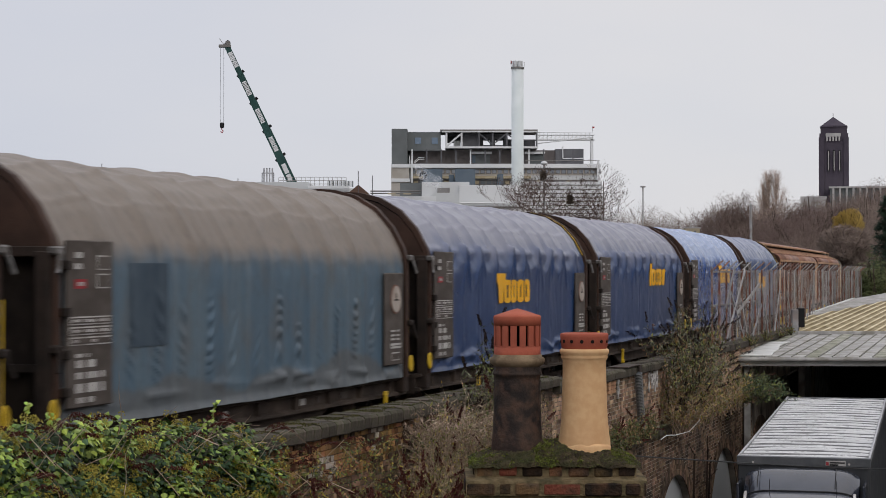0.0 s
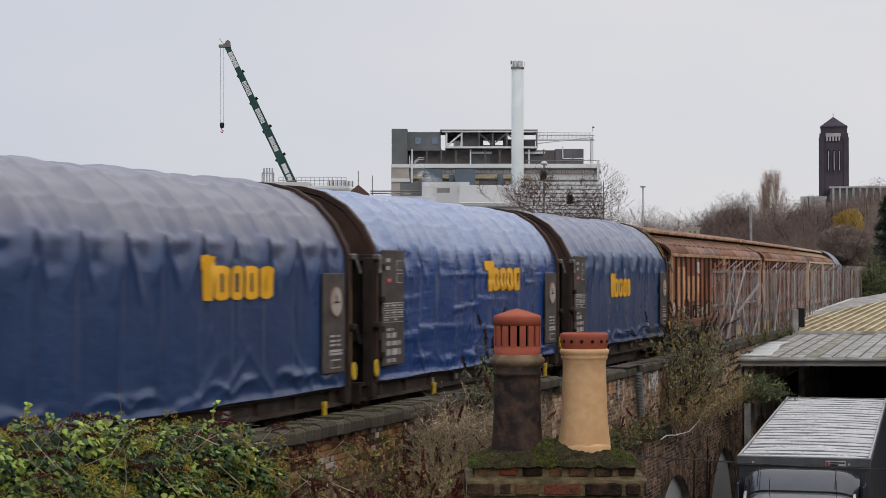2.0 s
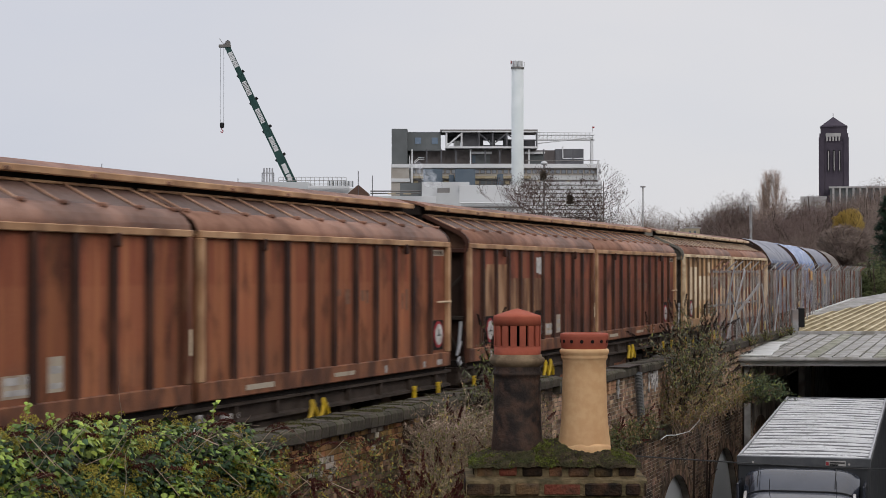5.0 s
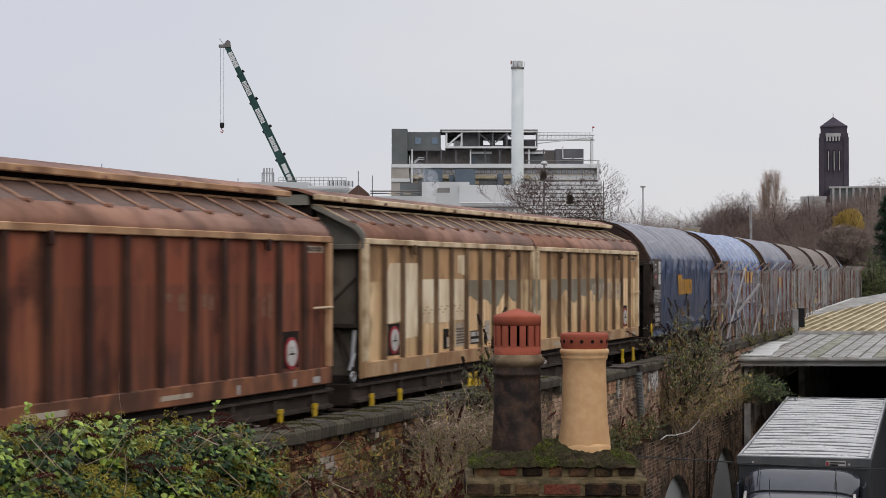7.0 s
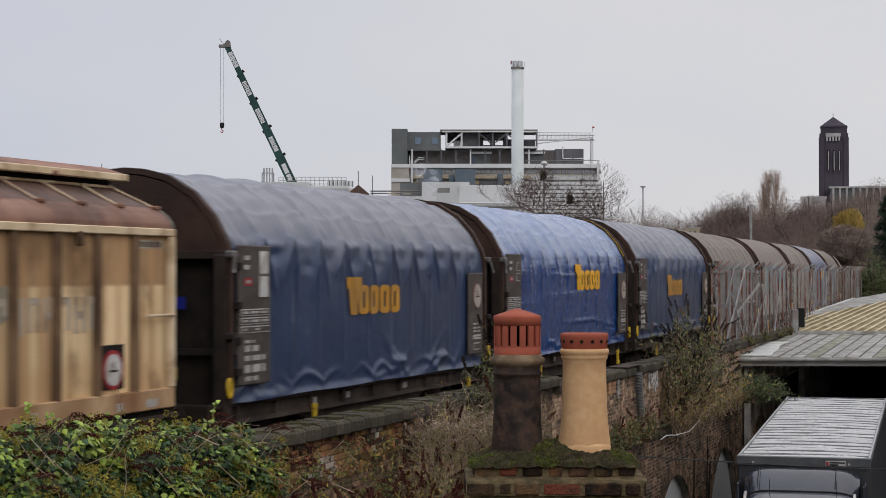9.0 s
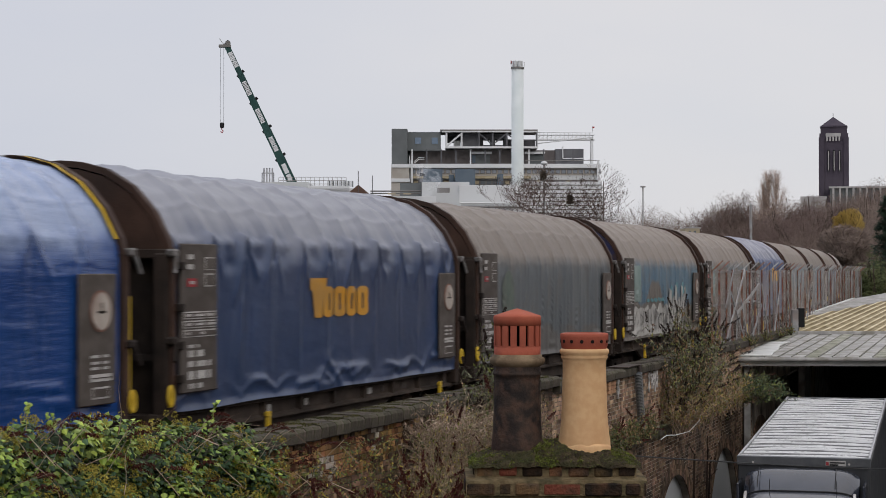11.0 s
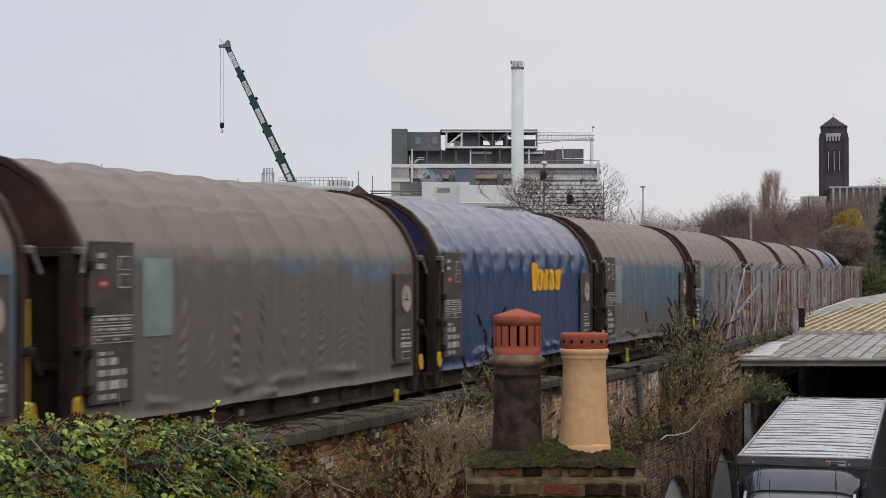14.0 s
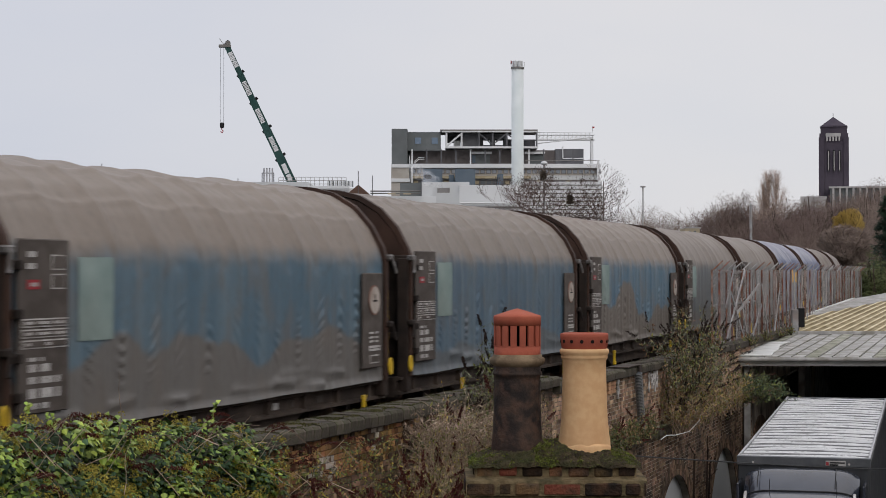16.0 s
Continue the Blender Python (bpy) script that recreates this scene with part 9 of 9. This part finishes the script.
conifer(112, 27.264, 112, 12.045, 2.2)
# far belt of woods closing the horizon, haze painted into its tone
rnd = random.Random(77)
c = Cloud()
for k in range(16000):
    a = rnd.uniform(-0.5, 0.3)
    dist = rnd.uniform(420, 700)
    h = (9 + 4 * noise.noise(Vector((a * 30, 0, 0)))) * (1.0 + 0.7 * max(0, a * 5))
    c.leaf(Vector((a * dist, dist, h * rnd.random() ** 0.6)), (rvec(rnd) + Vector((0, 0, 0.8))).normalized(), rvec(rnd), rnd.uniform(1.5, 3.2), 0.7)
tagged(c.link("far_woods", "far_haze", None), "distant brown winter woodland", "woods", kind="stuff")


# ---- steam from the hospital's roof plant ----
def steam_mat():
    m = bpy.data.materials.new("steam")
    m.use_nodes = True
    n, l = m.node_tree.nodes, m.node_tree.links
    n.remove(n["Principled BSDF"])
    lit, thro, both, clear, b = [n.new("ShaderNode" + k) for k in ("BsdfDiffuse", "BsdfTranslucent", "AddShader", "BsdfTransparent", "MixShader")]
    lit.inputs["Color"].default_value = thro.inputs["Color"].default_value = (0.62, 0.63, 0.65, 1)
    l.new(lit.outputs[0], both.inputs[0])
    l.new(thro.outputs[0], both.inputs[1])
    l.new(clear.outputs[0], b.inputs[1])
    l.new(both.outputs[0], b.inputs[2])
    l.new(b.outputs[0], n["Material Output"].inputs["Surface"])
    t, co, r = n.new("ShaderNodeTexNoise"), n.new("ShaderNodeTexCoord"), n.new("ShaderNodeMapRange")
    t.inputs["Scale"].default_value, t.inputs["Detail"].default_value = 1.3, 4
    r.inputs["From Min"].default_value, r.inputs["From Max"].default_value = 0.42, 0.8
    r.inputs["To Min"].default_value, r.inputs["To Max"].default_value = 0.0, 0.16
    l.new(co.outputs["Object"], t.inputs["Vector"])
    l.new(t.outputs["Fac"], r.inputs["Value"])
    l.new(r.outputs["Result"], b.inputs[0])
    return m


M["steam"] = steam_mat()
STEAM = []
rnd = random.Random(6)
steam = tagged(empty("steam"), "thin white steam drifting off the roof plant", "steam")
for k in range(9):
    bm = bmesh.new()
    bmesh.ops.create_icosphere(bm, subdivisions=3, radius=0.5 + 0.11 * (k % 5))
    for v in bm.verts:
        v.co *= 1 + 0.35 * noise.noise(v.co * 1.4 + Vector((k * 3, 0, 0)))
    puff = part("puff", bm, "steam", steam, smooth=True)
    STEAM.append((puff, Vector((-0.614 - 0.3 * k, 226 + 0.25 * k, 17.934 + 0.2 * k + 0.3 * (k % 3))), k))


# ---- bricks and coping of the parapet ----
def coping_mesh(name, L):
    prof = [(-0.42, -0.17), (0.085, -0.17), (0.10, -0.155), (0.1, -0.04), (0.07, -0.006), (0.0, 0.0), (-0.36, 0.01), (-0.42, -0.02)]
    bm = bmesh.new()
    p0 = [bm.verts.new((0.004, -a, b)) for a, b in prof]
    p1 = [bm.verts.new((L - 0.004, -a, b)) for a, b in prof]
    for i in range(8):
        bm.faces.new((p0[i], p0[(i + 1) % 8], p1[(i + 1) % 8], p1[i]))
    bm.faces.new(p0[::-1])
    bm.faces.new(p1)
    bmesh.ops.recalc_face_normals(bm, faces=bm.faces)
    me = bpy.data.meshes.new(name)
    bm.to_mesh(me)
    bm.free()
    me.materials.append(M["stone"])
    return me


rnd = random.Random(12)
cm = coping_mesh("coping_brick", 0.226)
s = -7.0
late_v, late_f = [], []
while s < 62:
    top = EYE - 1.73 if s < 8 else EYE - 1.855
    if s > 25.5:
        b = len(late_v)
        for ds in (0.004, 0.222):
            late_v += [track(s + ds, FACE + a, top + q) for a, q in ((-0.4, -0.17), (0.1, -0.17), (0.105, -0.02), (0.05, 0.0), (-0.4, 0.03))]
        late_f += [(b + i, b + (i + 1) % 5, b + 5 + (i + 1) % 5, b + 5 + i) for i in range(5)] + [(b, b + 1, b + 2, b + 3, b + 4), (b + 9, b + 8, b + 7, b + 6, b + 5)]
        s += 0.226
        continue
    ob = new("coping_brick", cm)
    ob.parent = viaduct
    ob.matrix_world = Matrix.Translation(track(s, FACE, top + rnd.uniform(-0.01, 0.006))) @ Matrix.Rotation(math.pi / 2 - heading(s) + rnd.uniform(-0.012, 0.012), 4, "Z") @ Matrix.Rotation(rnd.uniform(-0.01, 0.01), 4, "X")
    s += 0.226
tagged(raw("far_coping", late_v, late_f, "stone", viaduct), kind="stuff")


tufts = Cloud()
for k in range(16000):
    q = rnd.uniform(-4.2, 9)
    joint = round((q + 7) / 0.226) * 0.226 - 7
    s = joint + rnd.gauss(0, 0.012) if rnd.random() < 0.6 else q
    la = rnd.uniform(-0.4, 0.06)
    if noise.noise(Vector((s * 2.3, la * 5, 8))) < 0.02:
        continue
    tufts.leaf(track(s, FACE + la, (EYE - 1.73 if s < 8 else EYE - 1.855) - 0.004), (rvec(rnd) * 0.7 + Vector((0, 0, 1))).normalized(), rvec(rnd), rnd.uniform(0.012, 0.03), 0.01)
M["coping_tuft"] = leafy("coping_tuft", (0.045, 0.045, 0.016), (0.085, 0.08, 0.028))
tufts.link("coping_moss", "coping_tuft", viaduct, "moss along the coping joints", "stuff")


def brick_mesh(name, L, material="brick_piece"):
    bm = bmesh.new()
    box(bm, 0, L, -0.012, 0.03, 0, 0.066, bevel=0.004)
    bmesh.ops.recalc_face_normals(bm, faces=bm.faces)
    me = bpy.data.meshes.new(name)
    bm.to_mesh(me)
    bm.free()
    me.materials.append(M[material])
    return me


STRETCH = [brick_mesh("brick", 0.216, m) for m in ("brick_piece", "brick_soot", "brick_pale")]
HEADER = [brick_mesh("brick", 0.103, m) for m in ("brick_piece", "brick_soot", "brick_pale")]
count = 0
verts, faces = [], []


def lay(s0, s1, z_top, z_low, single):
    """Courses of stretchers and headers in turn; single bricks while single allows, the rest joined."""
    global count
    z = z_top - 0.075
    row = 0
    while z > z_low:
        s = s0 + (0.06 if row % 2 else 0.0)
        while s < s1:
            L = 0.216 if rnd.random() < (0.35 if single else 0.6) else 0.103
            if z < LEDGE - 0.1 and any(abs(s + 0.1 - c) < 2.75 and z < CROWN - 2.45 + math.sqrt(max(0, 2.78 ** 2 - (s + 0.1 - c) ** 2)) for c in ARCHES):
                s += L + 0.01
                continue
            out = rnd.uniform(-0.012, 0.014)
            if single and count < 296 and s0 < -3:
                patch = noise.noise(Vector((s * 1.1, z * 1.6, 4))) + 0.25 * rnd.uniform(-1, 1)
                white = noise.noise(Vector((s * 1.3, z * 1.8, 21))) > 0.42 and rnd.random() < 0.6
                kind = 2 if white else 1 if patch > 0.08 else 0
                ob = new("brick", (STRETCH if L > 0.2 else HEADER)[kind])
                ob.parent = viaduct
                ob.matrix_world = Matrix.Translation(track(s, FACE + out, z)) @ Matrix.Rotation(math.pi / 2 - heading(s), 4, "Z")
                count += 1
            else:
                b = len(verts)
                f = FACE + 0.001 + out * 0.35
                for la in (f, FACE - 0.01):
                    for a, zz in ((s, z), (s + L - 0.005, z), (s + L - 0.005, z + 0.061), (s, z + 0.061)):
                        verts.append(track(a, la, zz + rnd.uniform(-0.002, 0.002)))
                faces.extend([(b, b + 1, b + 2, b + 3), (b, b + 4, b + 5, b + 1), (b + 1, b + 5, b + 6, b + 2), (b + 2, b + 6, b + 7, b + 3), (b + 3, b + 7, b + 4, b)])
            s += L + 0.01
        z -= 0.075
        row += 1


lay(8.0, 30.0, EYE - 2.02, LEDGE + 0.05, False)
tagged(raw("parapet_brickwork", verts, faces, "brick_tan", viaduct, "tan parapet brickwork with pale joints"), kind="stuff")
verts, faces = [], []
lay(-4.2, 2.6, EYE - 1.9, LEDGE + 0.05, True)
lay(2.6, 8.0, EYE - 1.9, LEDGE + 0.05, False)
lay(-5.0, 30.0, LEDGE - 0.11, EYE - 6.4, False)
# ring of voussoirs round the arches in view
for c in ARCHES[5:9]:
    for ring in range(3):
        for k in range(64):
            a0, a1 = math.pi * (k + 0.06) / 64, math.pi * (k + 0.94) / 64
            r0, r1 = 2.45 + 0.12 * ring, 2.56 + 0.12 * ring
            b = len(verts)
            for la in (FACE + 0.016, FACE - 0.01):
                for a, r in ((a0, r0), (a1, r0), (a1, r1), (a0, r1)):
                    verts.append(track(c - r * math.cos(a), la, CROWN - 2.45 + r * math.sin(a)))
            faces.extend([(b, b + 1, b + 2, b + 3), (b, b + 4, b + 5, b + 1), (b + 1, b + 5, b + 6, b + 2), (b + 2, b + 6, b + 7, b + 3), (b + 3, b + 7, b + 4, b)])
tagged(raw("brickwork", verts, faces, "brick", viaduct, "sooty brown brickwork"), kind="stuff")

# white scrawl and a newer orange patch on the parapet by the duct
for k, (q, z0, z1) in enumerate(((11.55, 2.05, 2.3), (11.68, 2.1, 2.42), (12.75, 2.05, 2.4), (15.6, 2.06, 2.45), (15.75, 2.04, 2.2), (15.9, 2.1, 2.4), (16.05, 2.03, 2.34), (16.2, 2.03, 2.48), (16.36, 2.06, 2.4), (16.45, 2.1, 2.3))):
    line = [track(q + 0.03 * math.sin(2.1 * i + k), FACE + 0.022, EYE - z0 - (z1 - z0) * i / 5) for i in range(6)]
    part("white_scrawl", pipe(line, 0.018 + 0.005 * (k % 3), 5), "white", viaduct)
for k in range(9):
    p = track(11.92 + 0.2 * (k % 3), FACE + 0.02, EYE - 2.12 - 0.075 * (k // 3))
    part("brick", boxes([(0, 0.19, -0.012, 0.03, 0, 0.064)]), "brick_orange", viaduct).matrix_world = Matrix.Translation(p) @ Matrix.Rotation(math.pi / 2 - heading(12), 4, "Z")


def motions():
    """The train runs past at a steady pace, and steam stirs over the hospital."""
    for w, u, half in WAGONS:
        walk(w, [(t / 2, on_track(u, half, t / 2)) for t in range(33)])
    for puff, o, k in STEAM:
        walk(puff, [(2.0 * t, Matrix.Translation(o + Vector((0.3 * math.sin(1.1 * t + k), 0, 0.25 * math.sin(0.8 * t + 2.3 * k)))) @ pose(0, 0, 0, 0, 25 * t, 40 * t + 20 * k)) for t in range(9)])


motions()
